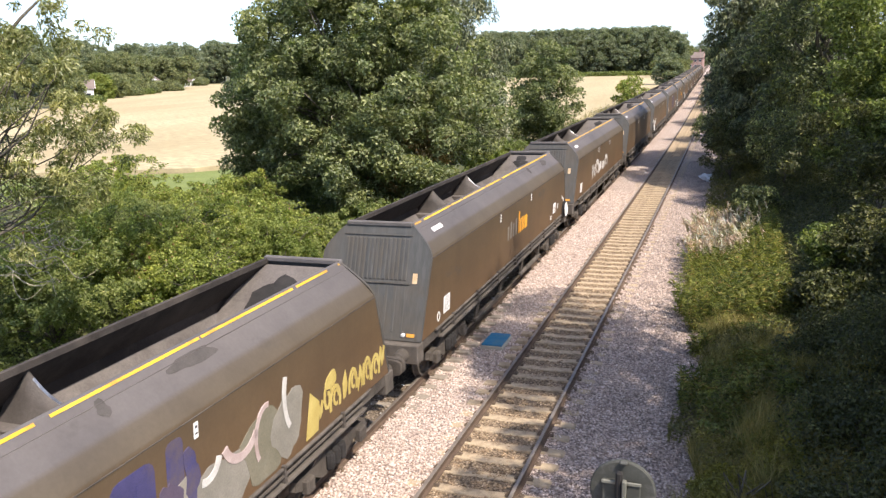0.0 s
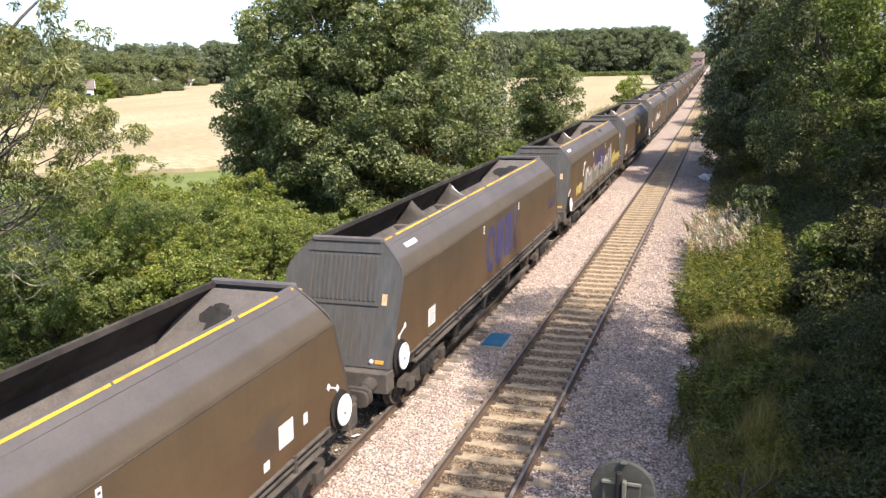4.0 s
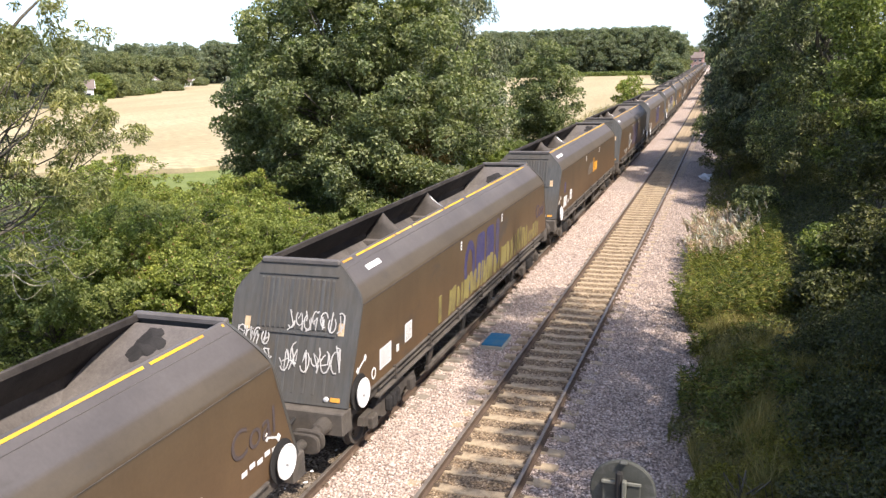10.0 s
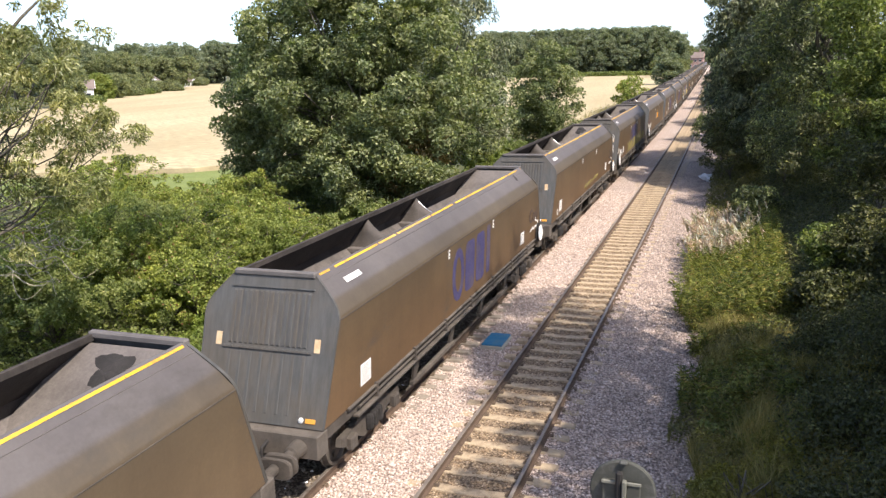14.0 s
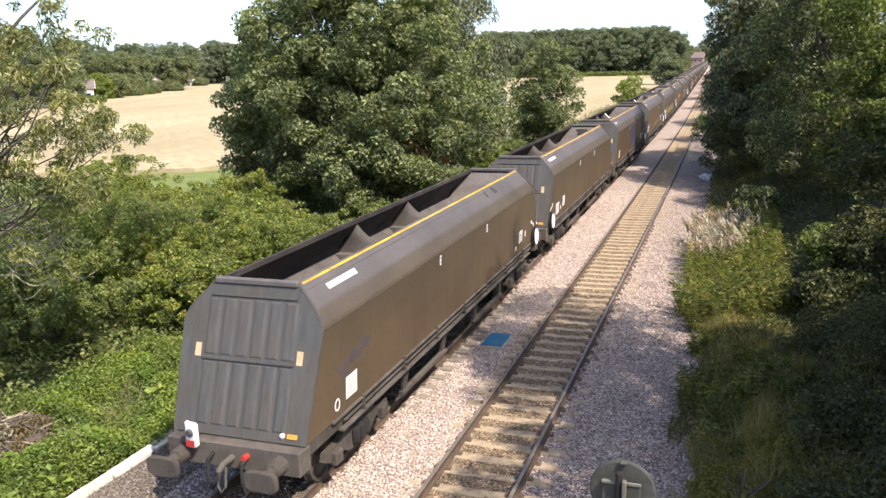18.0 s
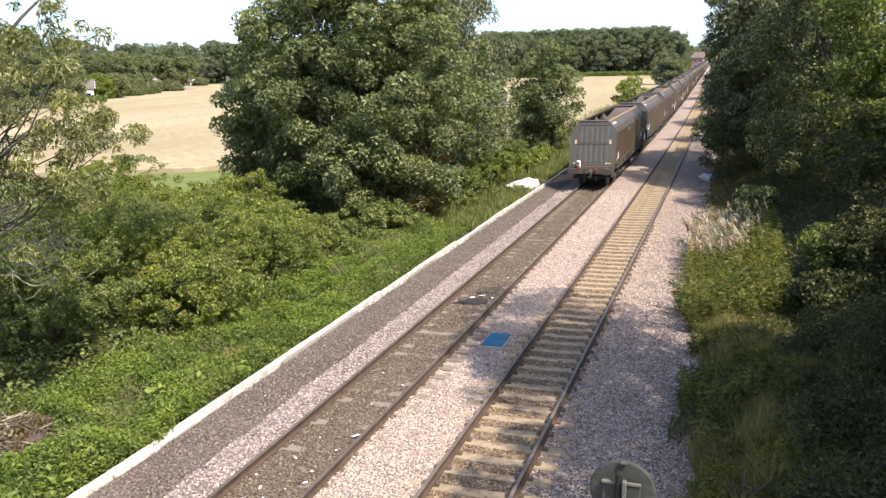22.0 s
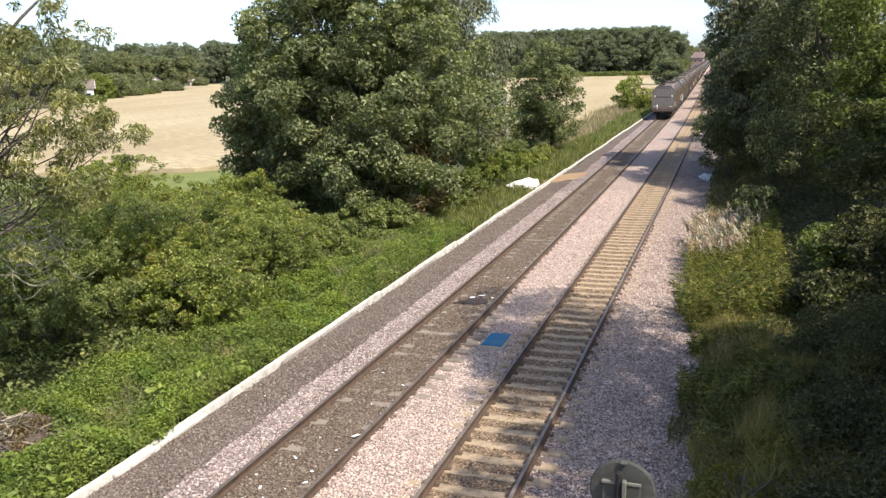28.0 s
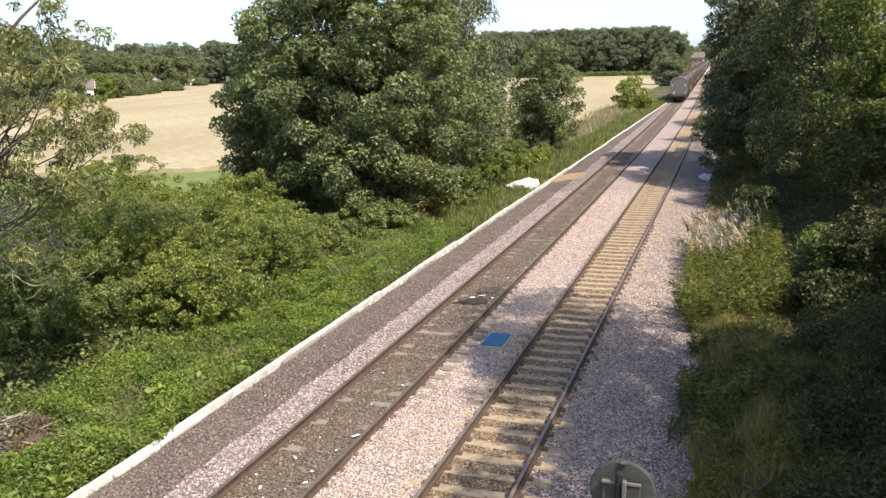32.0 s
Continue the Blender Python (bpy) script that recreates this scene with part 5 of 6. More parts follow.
for i, (c, wd) in enumerate((((2.15, 2.30, 0.30, 0.34, 250, 340), 0.11), ((2.95, 2.35, 0.42, 0.42, 200, 330), 0.13), ((4.45, 2.30, 0.35, 0.62, 150, 235), 0.10), ((-2.55, 2.30, 0.40, 0.42, 180, 340), 0.09), ((-4.0, 1.95, 0.34, 0.66, 60, 170), 0.08), ((-1.0, 2.25, 0.35, 0.35, 190, 330), 0.08), ((1.15, 2.30, 0.28, 0.45, 170, 290), 0.08), ((0.4, 1.75, 0.40, 0.32, 20, 160), 0.07), ((-3.2, 1.80, 0.30, 0.40, 30, 200), 0.07), ((3.6, 1.95, 0.30, 0.45, 80, 220), 0.08))):
    side_shape("paint_stroke", stroke(arc(*c, 10), wd), M["graf_pink"] if i % 2 else M["graf_white"], TRAIN[8], "pinkish white sprayed stroke", 0.016)
side_shape("paint_patch", [[(5.62 + 0.20 * q * math.cos(a), 2.00 + 0.15 * q * math.sin(a)) for a, q in blot(660, 18, 0.15)]], M["graf_yellow"], TRAIN[8], "yellow sprayed dot", 0.011)
scrawl(TRAIN[8], 5.0, 7.9, 1.34, 1.95, M["graf_yellow"], 22, 9, 0.075, "yellow sprayed loops")
scrawl(TRAIN[8], -5.9, -4.5, 1.36, 1.95, M["graf_yellow"], 25, 4, 0.09, "yellow sprayed loops")
side_shape("paint_patch", [[(4.75, 1.3), (5.15, 1.32), (5.2, 1.8), (4.9, 2.05)]], M["graf_yellow"], TRAIN[8], "yellow sprayed blot", 0.011)
tagged(TRAIN[8], "brown coal hopper wagon covered in silver, white and yellow graffiti")
scrawl(TRAIN[10], -3.6, 1.4, 1.5, 2.25, M["graf_white"], 33, 5, 0.11, "white sprayed loops")
scrawl(TRAIN[3], -1.0, 0.7, 1.36, 1.66, M["graf_olive"], 41, 8, 0.030, "faint olive scrawl")
scrawl(TRAIN[3], 1.0, 3.0, 1.40, 1.66, M["graf_olive"], 43, 9, 0.028, "faint olive scrawl")
# coal left lying on the sloping end sheets
for n, w in enumerate(TRAIN):
    rng = random.Random(900 + n)
    for c in range(0 if n in (0, 2) else 1 if n in (7, 8) else 2):
        cx, f, r = (-0.15 if n in (7, 8) else rng.uniform(-0.35, 0.2)), (0.24 if n in (7, 8) else rng.uniform(0.06, 0.22)), (0.48 if n in (7, 8) else rng.uniform(0.15, 0.32))
        bm = bmesh.new()
        rim, k = [], 26
        for a, q in blot(300 + 5 * n + c, k, 0.30):
            px, pf = cx + r * q * math.cos(a), max(0.02, f + r * 0.30 * q * math.sin(a))
            rim.append(bm.verts.new((px, 7.1 - 2.5 * pf, 3.50 - 1.6 * pf + 0.006)))
        top = bm.verts.new((cx, 7.1 - 2.5 * f, 3.50 - 1.6 * f + 0.05))
        for i in range(k):
            bm.faces.new((rim[i], rim[(i + 1) % k], top))
        part("coal_residue", bm, M["black"], w, "black coal dust caked on the sheet")


def side_words(w, words, u, z, size, mat, label):
    cu = bpy.data.curves.new("words", "FONT")
    cu.body, cu.size, cu.extrude = words, size, 0.002
    ob = new("lettering", cu)
    bpy.context.view_layer.update()
    me = bpy.data.meshes.new_from_object(ob)
    bpy.data.objects.remove(ob)
    bpy.data.curves.remove(cu)
    o = link_mesh("lettering", me, mat, w, label)
    o.matrix_basis = Matrix.Translation(on_side(u, z, 0.012)) @ Matrix(((0, 0.0462, 0.9989, 0), (1, 0, 0, 0), (0, 0.9989, -0.0462, 0), (0, 0, 0, 1)))
    return o


for n, mk in ((2, "ghost"), (3, "ghost"), (4, "purple")):
    side_words(TRAIN[n], "Coal", 6.3, 1.90, 0.62, M[mk], "faded painted word on the side")
side_words(TRAIN[7], "Coal", 6.25, 1.86, 0.62, M["navy"], "dark blue painted word")
# white scrawl on the rear end of one wagon: rows of short crossing strokes
rngW = random.Random(3)
for x0, x1, z0, h, n_ in ((-0.12, 1.02, 2.40, 0.36, 7), (-0.20, 1.02, 1.72, 0.52, 6), (-1.12, -0.45, 2.12, 0.34, 4), (-0.95, -0.35, 1.78, 0.34, 3)):
    for i in range(n_):
        step = (x1 - x0) / n_
        x = x0 + step * i
        bm = bmesh.new()
        lines = []
        for _ in range(2):
            lines.append([(x + step * rngW.uniform(0.0, 0.95), z0 + h * rngW.uniform(0.0, 1.0)) for k in range(rngW.choice((2, 3, 4)))])
        cx, cz, ph = x + step * 0.5, z0 + h * rngW.uniform(0.35, 0.65), rngW.uniform(0, 6)
        lines.append([(cx + step * 0.45 * math.cos(k * 0.6 + ph), cz + h * 0.35 * math.sin(k * 0.6 + ph)) for k in range(rngW.choice((5, 7, 9)))])
        k = 0
        for pts in lines:
            k += 1
            quads = stroke(pts, 0.022)
            line = [(q[0], q[3]) for q in quads] + [(quads[-1][1], quads[-1][2])]
            line = [[bm.verts.new(end_pt(c[0], c[1], -1, 0.032 + 0.001 * k)) for c in pair] for pair in line]
            for a, b in zip(line, line[1:]):
                bm.faces.new((a[0], b[0], b[1], a[1]))
        part("paint_stroke", bm, M["graf_white"], TRAIN[4], "white sprayed scrawl on the end")
# faded blue patches and soot on single wagons
side_shape("paint_patch", [rounded(-6.55, 2.18, 0.34, 0.42, 0.05)], M["purple"], TRAIN[5], "small faded blue patch", 0.006)
for k in range(3):
    side_shape("paint_patch", [[(-6.7 + 0.42 * k + 0.24 * q * math.cos(a), 2.02 + 0.10 * k + 0.13 * q * math.sin(a)) for a, q in blot(680 + k, 20, 0.3)]], M["ghost"], TRAIN[0], "faint bluish smudge", 0.004)


def roof_patch(w, v, r, seed):
    """A flat blot of soot on the roof plate, v along the wagon."""
    bm = bmesh.new()
    pts = []
    for a, q in blot(seed):
        d = min(1.0, max(0.03, 0.50 + 0.34 * q * math.sin(a)))
        pts.append(bm.verts.new((0.81 + 0.22 * d + 0.003, v + r * q * math.cos(a), 3.5472 - 0.2323 * d + 0.003)))
    bm.faces.new(pts)
    part("soot_patch", bm, M["soot"], w, "dark soot patch on the roof plate")


M["soot"] = worn("coal_soot", (0.050, 0.045, 0.041), (0.085, 0.076, 0.070), 4.0, 0.9)
for n, v, r in ((8, 2.55, 0.45), (8, 0.9, 0.10), (9, 5.4, 0.40), (9, 3.2, 0.16), (0, 4.0, 0.20), (0, 3.2, 0.08), (2, 5.9, 0.12), (6, 0.4, 0.18)):
    roof_patch(TRAIN[n], v, r, 50 + 7 * n + int(v))

# ---- lineside things ----
lid = empty("equipment_box", pose(-5.73, 20.15, -0.135))
part("lid", boxed(-0.27, 0.27, -0.48, 0.48, 0.02, 0.06, 0.012), M["blue_lid"], lid, "blue plastic lid")
part("base", boxed(-0.285, 0.285, -0.495, 0.495, -0.3, 0.018, 0.01), M["trough"], lid, "pale concrete base")
tagged(lid, "low lineside box with a blue lid between the tracks", "box")

rngL = random.Random(14)
for x, y, s in ((-7.75, 11.0, 0.16), (-7.6, 11.5, 0.10), (-6.98, 10.6, 0.13), (-7.1, 10.9, 0.08), (-6.85, 13.9, 0.12), (-6.75, 14.1, 0.09), (-7.55, 12.7, 0.09), (-7.3, 24.2, 0.2), (-6.9, 11.9, 0.07), (-7.0, 12.3, 0.06), (-7.7, 10.3, 0.05), (-7.35, 11.2, 0.05), (-7.15, 11.6, 0.045), (-6.95, 13.2, 0.05), (-7.5, 13.6, 0.05), (-6.8, 15.0, 0.07), (-7.2, 15.4, 0.05), (-6.95, 16.6, 0.06), (-7.7, 17.2, 0.05), (-7.55, 23.9, 0.14), (-6.95, 24.0, 0.10), (-7.1, 26.5, 0.06), (-6.85, 28.0, 0.07), (-7.9, 11.9, 0.05), (-10.0, 17.6, 0.06), (-9.7, 15.2, 0.05), (-9.95, 18.6, 0.08)):
    bm = bmesh.new()
    k = rngL.choice((4, 5, 6))
    w = rngL.uniform(0.25, 0.6)
    rim = [bm.verts.new((s * math.cos(6.28 * i / k + 0.4) * rngL.uniform(0.45, 1.2), s * w * math.sin(6.28 * i / k + 0.4) * rngL.uniform(0.5, 1.2), rngL.uniform(0, 0.03))) for i in range(k)]
    c = bm.verts.new((rngL.uniform(-0.3, 0.3) * s, 0, 0.03))
    for i in range(k):
        bm.faces.new((rim[i], rim[(i + 1) % k], c))
    tagged(part("litter", bm, M["sack"], None, m=pose(x, y, -0.13, 0, 0, rngL.uniform(0, 180))), "crumpled white scrap lying between the rails", "litter", "litter on the track")


def lump(name, sx, sy, sz, mat, seed, label, category, m, seg=14, rough=0.25):
    bm = bmesh.new()
    bmesh.ops.create_icosphere(bm, subdivisions=3, radius=1.0)
    for v in bm.verts:
        d = v.co.normalized()
        k = 1 + rough * noise.noise(d * 2.1 + Vector((seed, 0, 0))) + rough * 0.6 * noise.noise(d * 5.3 + Vector((0, seed, 0)))
        v.co = Vector((d.x * sx, d.y * sy, max(-0.2, d.z) * sz)) * k
    return tagged(part(name, bm, mat, None, m=m), label or "mound", category or "mound")


lump("sack", 0.55, 1.4, 0.5, M["sack"], 3.0, "slumped white woven sack beside the edging", "sack", pose(-11.55, 46.6, -0.2, 0, 0, -22), rough=0.4)
lump("rubbish_bag", 0.35, 0.8, 0.35, M["sack"], 9.0, "torn pale plastic bag at the edge of the cess", "bag", pose(-1.65, 52.2, -0.3, 0, 0, 20), rough=0.5)
lump("sand_patch", 0.75, 2.6, 0.035, M["sand"], 5.0, "spilled orange sand on the ballast", "sand", pose(-10.0, 51.4, -0.21, 0, 0, -20), rough=0.5)
lump("spill", 0.42, 0.34, 0.035, M["sludge"], 11.0, "dark wet spill between the rails", "spill", pose(-7.45, 23.6, -0.155, 0, 0, 20), rough=0.7)
for x, y, sx, sy, rz in ((-11.35, 37.3, 0.35, 0.9, 10), (-11.2, 40.6, 0.3, 1.3, 4), (-11.3, 26.4, 0.32, 0.7, 8)):
    lump("gravel_heap", sx, sy, 0.34, M["bal_dark"], x + y, "grey ballast heaped behind the edging", "gravel", pose(x, y, -0.28, 0, 0, rz), rough=0.4)
heap = empty("heap", pose(-13.35, 11.4, -0.35))
tagged(heap, "heap of dead brown brushwood lying in the weeds", "brushwood")
mound = lump("mound", 1.1, 1.1, 0.62, M["dead"], 7.0, "", "", pose(0, 0, 0), rough=0.7)
mound.parent = heap
del mound["label"], mound["category"]
rngH = random.Random(4)
for i in range(110):
    bm = bmesh.new()
    a = rngH.uniform(0, 6.28)
    r = rngH.uniform(0.1, 1.2)
    p0 = Vector((r * math.cos(a), r * math.sin(a), 0.72 * (1 - (r / 1.5) ** 2)))
    d = Vector((rngH.uniform(-1, 1), rngH.uniform(-1, 1), rngH.uniform(-0.15, 0.5))).normalized() * rngH.uniform(0.4, 1.0)
    tube(bm, [p0 - d * 0.5, p0 + Vector((0, 0, 0.06)), p0 + d * 0.5 + Vector((0, 0, rngH.uniform(-0.1, 0.1)))], [0.018, 0.014, 0.005], 5)
    part("stick", bm, M["bark"] if i % 3 else M["twig"], heap)
foliage("dead_leaves", shell_tufts([(0, 0, 0.05, 1.2, 1.2, 0.66)], 110, 0.10, 0.3, 71, 0.1, -0.1), 50, 0.08, 0.03, M["leaf_brown"], heap, 72, "withered brown leaves")

# back of a lineside signal head
sig = empty("signal", pose(-0.97, 8.2, 0))
bm = bmesh.new()
lathe(bm, [(-0.03, 0.33), (-0.02, 0.345), (0.02, 0.345), (0.03, 0.33)], "y", 32, (0, 0, 2.60))
part("backboard", bm, M["signal"], sig, "round dull green backboard", smooth=False)
part("lamp_case", boxed(0.045, 0.19, -0.11, -0.03, 2.36, 2.72, 0.012), M["signal"], sig, "lamp case on the back")
part("case_frame", boxed(-0.21, -0.06, -0.09, -0.03, 2.36, 2.74, 0.012), M["signal"], sig)
for z in (2.36, 2.74):
    part("clamp", boxed(-0.21, 0.20, -0.125, -0.10, z - 0.018, z + 0.018, 0.006), M["signal_post"], sig)
part("post", boxed(0.01, 0.055, -0.20, -0.13, -0.5, 2.80, 0.01), M["signal_post"], sig, "galvanised post")
part("channel", boxed(-0.06, 0.01, -0.17, -0.10, 1.9, 2.88, 0.02), M["black"], sig, "dark cable channel")
part("cap", boxed(-0.03, 0.05, -0.08, 0.02, 2.925, 2.95, 0.01), M["signal"], sig)
tagged(sig, "back of a round lineside signal on a steel post", "signal")

# ---- far things ----


def house(label, x, y, rz, w, d, h, wall, chim=True):
    hs = empty("house", pose(x, y, -0.4, 0, 0, rz))
    part("wall", boxed(-w / 2, w / 2, -d / 2, d / 2, 0, h, 0.0), wall, hs)
    bm = bmesh.new()
    e = 0.4
    pts = [(-w / 2 - e, -d / 2 - e, h), (w / 2 + e, -d / 2 - e, h), (w / 2 + e, d / 2 + e, h), (-w / 2 - e, d / 2 + e, h)]
    v = [bm.verts.new(p) for p in pts]
    r0, r1 = bm.verts.new((-w / 2 - e, 0, h + d * 0.42)), bm.verts.new((w / 2 + e, 0, h + d * 0.42))
    for f in ((v[0], v[1], r1, r0), (v[2], v[3], r0, r1), (v[1], v[2], r1), (v[3], v[0], r0), (v[3], v[2], v[1], v[0])):
        bm.faces.new(f)
    roof = part("roof", bm, M["roof_tile"], hs, "tiled pitched roof")
    for sx in (-1, 1):
        a = sx * (w / 2 + e + 0.01)
        part("gable", slab([(a, -d / 2, h), (a, d / 2, h), (a, 0, h + d * 0.36)], (sx * 0.08, 0, 0)), wall, hs)
    if chim:
        part("chimney", boxed(w * 0.2, w * 0.2 + 0.8, -0.4, 0.4, h, h + d * 0.42 + 1.2, 0.02), M["brick"], roof)
    for k in range(3):
        for z in (1.6, 4.2):
            if z + 1 < h:
                win = part("window", boxed(-w * 0.32 + k * w * 0.32 - 0.6, -w * 0.32 + k * w * 0.32 + 0.6, -d / 2 - 0.06, -d / 2 + 0.05, z - 0.6, z + 0.6, 0.01), M["render_white"], hs)
                part("pane", boxed(-w * 0.32 + k * w * 0.32 - 0.5, -w * 0.32 + k * w * 0.32 + 0.5, -d / 2 - 0.075, -d / 2 - 0.055, z - 0.5, z + 0.5, 0.0), M["pane"], win)
    return tagged(hs, label, "house")


# ---- trees and bushes ----
# the great tree beside the line, and a willow behind it
tree("broad dark green tree with dense tufted crown beside the line", (-17.3, 37.5, -0.4),
     [(0.3, 0, 7.6, 5.4, 5.0, 4.4), (-2.7, -0.3, 5.1, 4.2, 4.2, 3.4), (2.6, 0.5, 5.4, 4.2, 4.4, 3.8), (0.8, 0, 11.0, 3.7, 4.0, 3.2), (-1.7, -1.0, 8.6, 3.2, 3.6, 3.0), (-4.2, -0.3, 4.8, 2.6, 3.0, 3.2), (-5.3, -0.5, 2.8, 2.0, 2.0, 2.5), (3.0, -1.5, 3.0, 2.8, 2.6, 2.4), (1.4, -3.0, 2.5, 2.2, 2.0, 2.1), (-1.6, 1.2, 1.9, 3.2, 1.8, 1.9)],
     740, (0.4, 0.9), 230, (0.19, 0.095), M["leaf_big"], 101, 0.32, 2.6, 26, inner=0.38)
tree("pale feathery willow behind the great tree", (-16.2, 47.0, -0.4),
     [(0.6, 0, 7.0, 3.0, 3.0, 4.6), (0.2, 0, 11.5, 2.6, 2.6, 3.2), (1.6, -0.5, 4.5, 2.2, 2.4, 2.6)],
     170, (0.55, 1.0), 190, (0.26, 0.06), M["leaf_willow"], 121, 0.3, 3.0, 16, droop=0.8)
tree("small dense hawthorn beside the railway bank", (-14.4, 65.0, -0.4), [(0.1, 0, 4.4, 2.5, 2.6, 3.0), (0.4, 0, 7.0, 1.5, 1.7, 1.9), (0.0, 0, 2.2, 2.5, 2.4, 2.0), (-1.3, 0, 4.0, 1.6, 1.9, 2.6)], 240, (0.35, 0.8), 150, (0.19, 0.10), M["leaf_big"], 131, 0.18, 1.2, 12)
tree("rounded roadside bush beyond the hawthorn", (-13.8, 118.0, -0.4), [(0, 0, 2.2, 2.4, 2.4, 2.2)], 60, (0.5, 0.9), 90, (0.3, 0.16), M["leaf_bush"], 141, 0.15, 0.8, 8, category="bush", name="bush")
tree("pale silvery willow shrub between the great tree and the hawthorn", (-16.6, 58.5, -0.4), [(0, 0, 3.6, 1.0, 1.2, 2.6), (0.3, 0, 1.6, 1.2, 1.2, 1.6), (-0.4, 0, 5.6, 0.7, 0.9, 1.2)], 110, (0.25, 0.5), 90, (0.22, 0.06), M["leaf_silver"], 147, 0.07, 0.9, 12, droop=0.4)
# the ash whose branches hang into view over the thicket
ash = tree("ash tree with open drooping branches above the thicket", (-15.3, 11.0, -0.4),
     [(2.4, 1.3, 7.2, 2.0, 1.7, 1.8), (3.0, 1.9, 5.8, 1.4, 1.3, 1.1), (1.7, 0.9, 9.0, 2.1, 1.8, 1.5), (3.35, 2.2, 6.3, 1.0, 1.0, 0.55), (1.3, 0.5, 7.6, 1.6, 1.3, 1.3), (1.9, 1.2, 5.0, 1.4, 1.3, 1.0)],
     205, (0.12, 0.32), 115, (0.115, 0.030), M["leaf_ash"], 151, 0.11, 3.2, 30, inner=0.35, droop=0.45)
# crown kept above the view, added only to shade the hollow in the thicket
tree("unseen taller ash added to shade the thicket", (-17.2, 9.2, -0.4), [(5.2, 6.1, 11.4, 2.4, 2.3, 1.4), (3.5, 5.7, 11.8, 2.3, 2.0, 1.5), (2.5, 3.0, 11.6, 2.3, 2.2, 1.5), (5.6, 9.0, 12.3, 2.2, 2.0, 1.3), (3.9, 8.6, 12.5, 2.0, 1.8, 1.3)], 380, (0.15, 0.4), 85, (0.14, 0.05), M["leaf_ash"], 163, 0.2, 5.5, 7, inner=0.4)
rngA = random.Random(19)
for i in range(46):
    # bare drooping twigs, wavy and curling up at their tips
    bm = bmesh.new()
    a = Vector((rngA.uniform(0.6, 1.8), rngA.uniform(1.6, 2.6), rngA.uniform(3.3, 5.6)))
    d = Vector((rngA.uniform(0.5, 1.35), rngA.uniform(-0.2, 0.5), rngA.uniform(-0.75, 0.0)))
    side = Vector((-d.y, d.x, 0)).normalized()
    ph, wv, pts = rngA.uniform(0, 6.28), rngA.uniform(0.07, 0.16), []
    for k in range(15):
        u = k / 14
        pts.append(a + d * u + side * wv * math.cos(8 * u + ph) + Vector((0, 0, wv * math.sin(9 * u + ph) * (0.4 + u) + 0.22 * math.sin(2.6 * u) + 0.9 * max(0.0, u - 0.72))))
    tube(bm, pts, [0.019 * (1 - 0.8 * k / 14) for k in range(15)], 5)
    part("twig", bm, M["twig"], ash, "pale bare drooping twig")

rngB = random.Random(61)


def canes(bush, rx, ry, h, mat, seed):
    """Long arching shoots that stand out of a bush, leafy along their length."""
    rng = np.random.default_rng(seed)
    bm = bmesh.new()
    places = []
    for _ in range(26):
        a, q = rng.uniform(0, 6.28), rng.uniform(0.2, 0.95)
        foot = np.array([rx * q * math.cos(a), ry * q * math.sin(a), h * (0.95 - 0.55 * q * q)])
        reach, rise = rng.uniform(0.5, 1.1), rng.uniform(0.25, 0.7)
        d = np.array([math.cos(a + rng.uniform(-0.8, 0.8)), math.sin(a + rng.uniform(-0.8, 0.8)), 0])
        pts = [foot + d * reach * u + np.array([0, 0, rise * math.sin(2.3 * u)]) for u in np.linspace(0, 1, 6)]
        tube(bm, [tuple(v) for v in pts], [0.010, 0.009, 0.008, 0.006, 0.005, 0.003], 4)
        for k in range(34):
            u = rng.random() * 5
            i = min(4, int(u))
            places.append(pts[i] + (pts[i + 1] - pts[i]) * (u - i) + rng.normal(size=3) * 0.055)
    part("brushwood", bm, M["bark"], bush, "thin arching canes")["kind"] = "stuff"
    pos = np.array(places)
    v, f = leaf_arrays(pos, np.array([0, 0, 0.9]) + 0.6 * rng.normal(size=pos.shape), 0.10, 0.055, rng)
    link_mesh("spray", array_mesh("spray", v, f), mat, bush, "leafy sprays on the canes")


THICKET = [(-14.5, 19.5, 1.5, 1.5, 2.0), (-16.2, 21.5, 1.9, 2.0, 2.6), (-15.2, 24.5, 1.6, 2.0, 2.2), (-18.2, 19.0, 2.0, 2.0, 2.8), (-19.0, 23.5, 2.2, 2.4, 2.8), (-17.0, 27.5, 2.0, 2.2, 2.1), (-21.0, 27.5, 2.4, 2.4, 2.8), (-20.2, 31.0, 2.2, 2.4, 1.9), (-23.0, 24.0, 2.4, 2.4, 3.5), (-25.5, 29.5, 2.4, 2.6, 3.1), (-16.6, 16.4, 1.9, 2.0, 2.4), (-20.5, 15.5, 2.2, 2.2, 2.8), (-16.2, 30.0, 2.2, 2.2, 1.3), (-24.0, 34.5, 2.4, 2.4, 1.9), (-15.0, 33.8, 2.0, 2.2, 1.3), (-14.2, 38.5, 1.7, 2.0, 1.3), (-14.0, 43.0, 1.6, 2.0, 1.3), (-22.5, 19.0, 2.2, 2.2, 3.0), (-28.5, 33.0, 2.4, 2.6, 2.7), (-18.0, 13.2, 1.7, 1.8, 2.0), (-13.6, 47.5, 1.2, 1.6, 1.5), (-13.3, 52.0, 1.1, 1.7, 1.3), (-14.8, 55.0, 1.5, 1.8, 1.9), (-13.4, 58.5, 1.0, 1.8, 1.1), (-15.6, 51.0, 1.6, 1.8, 2.3)]
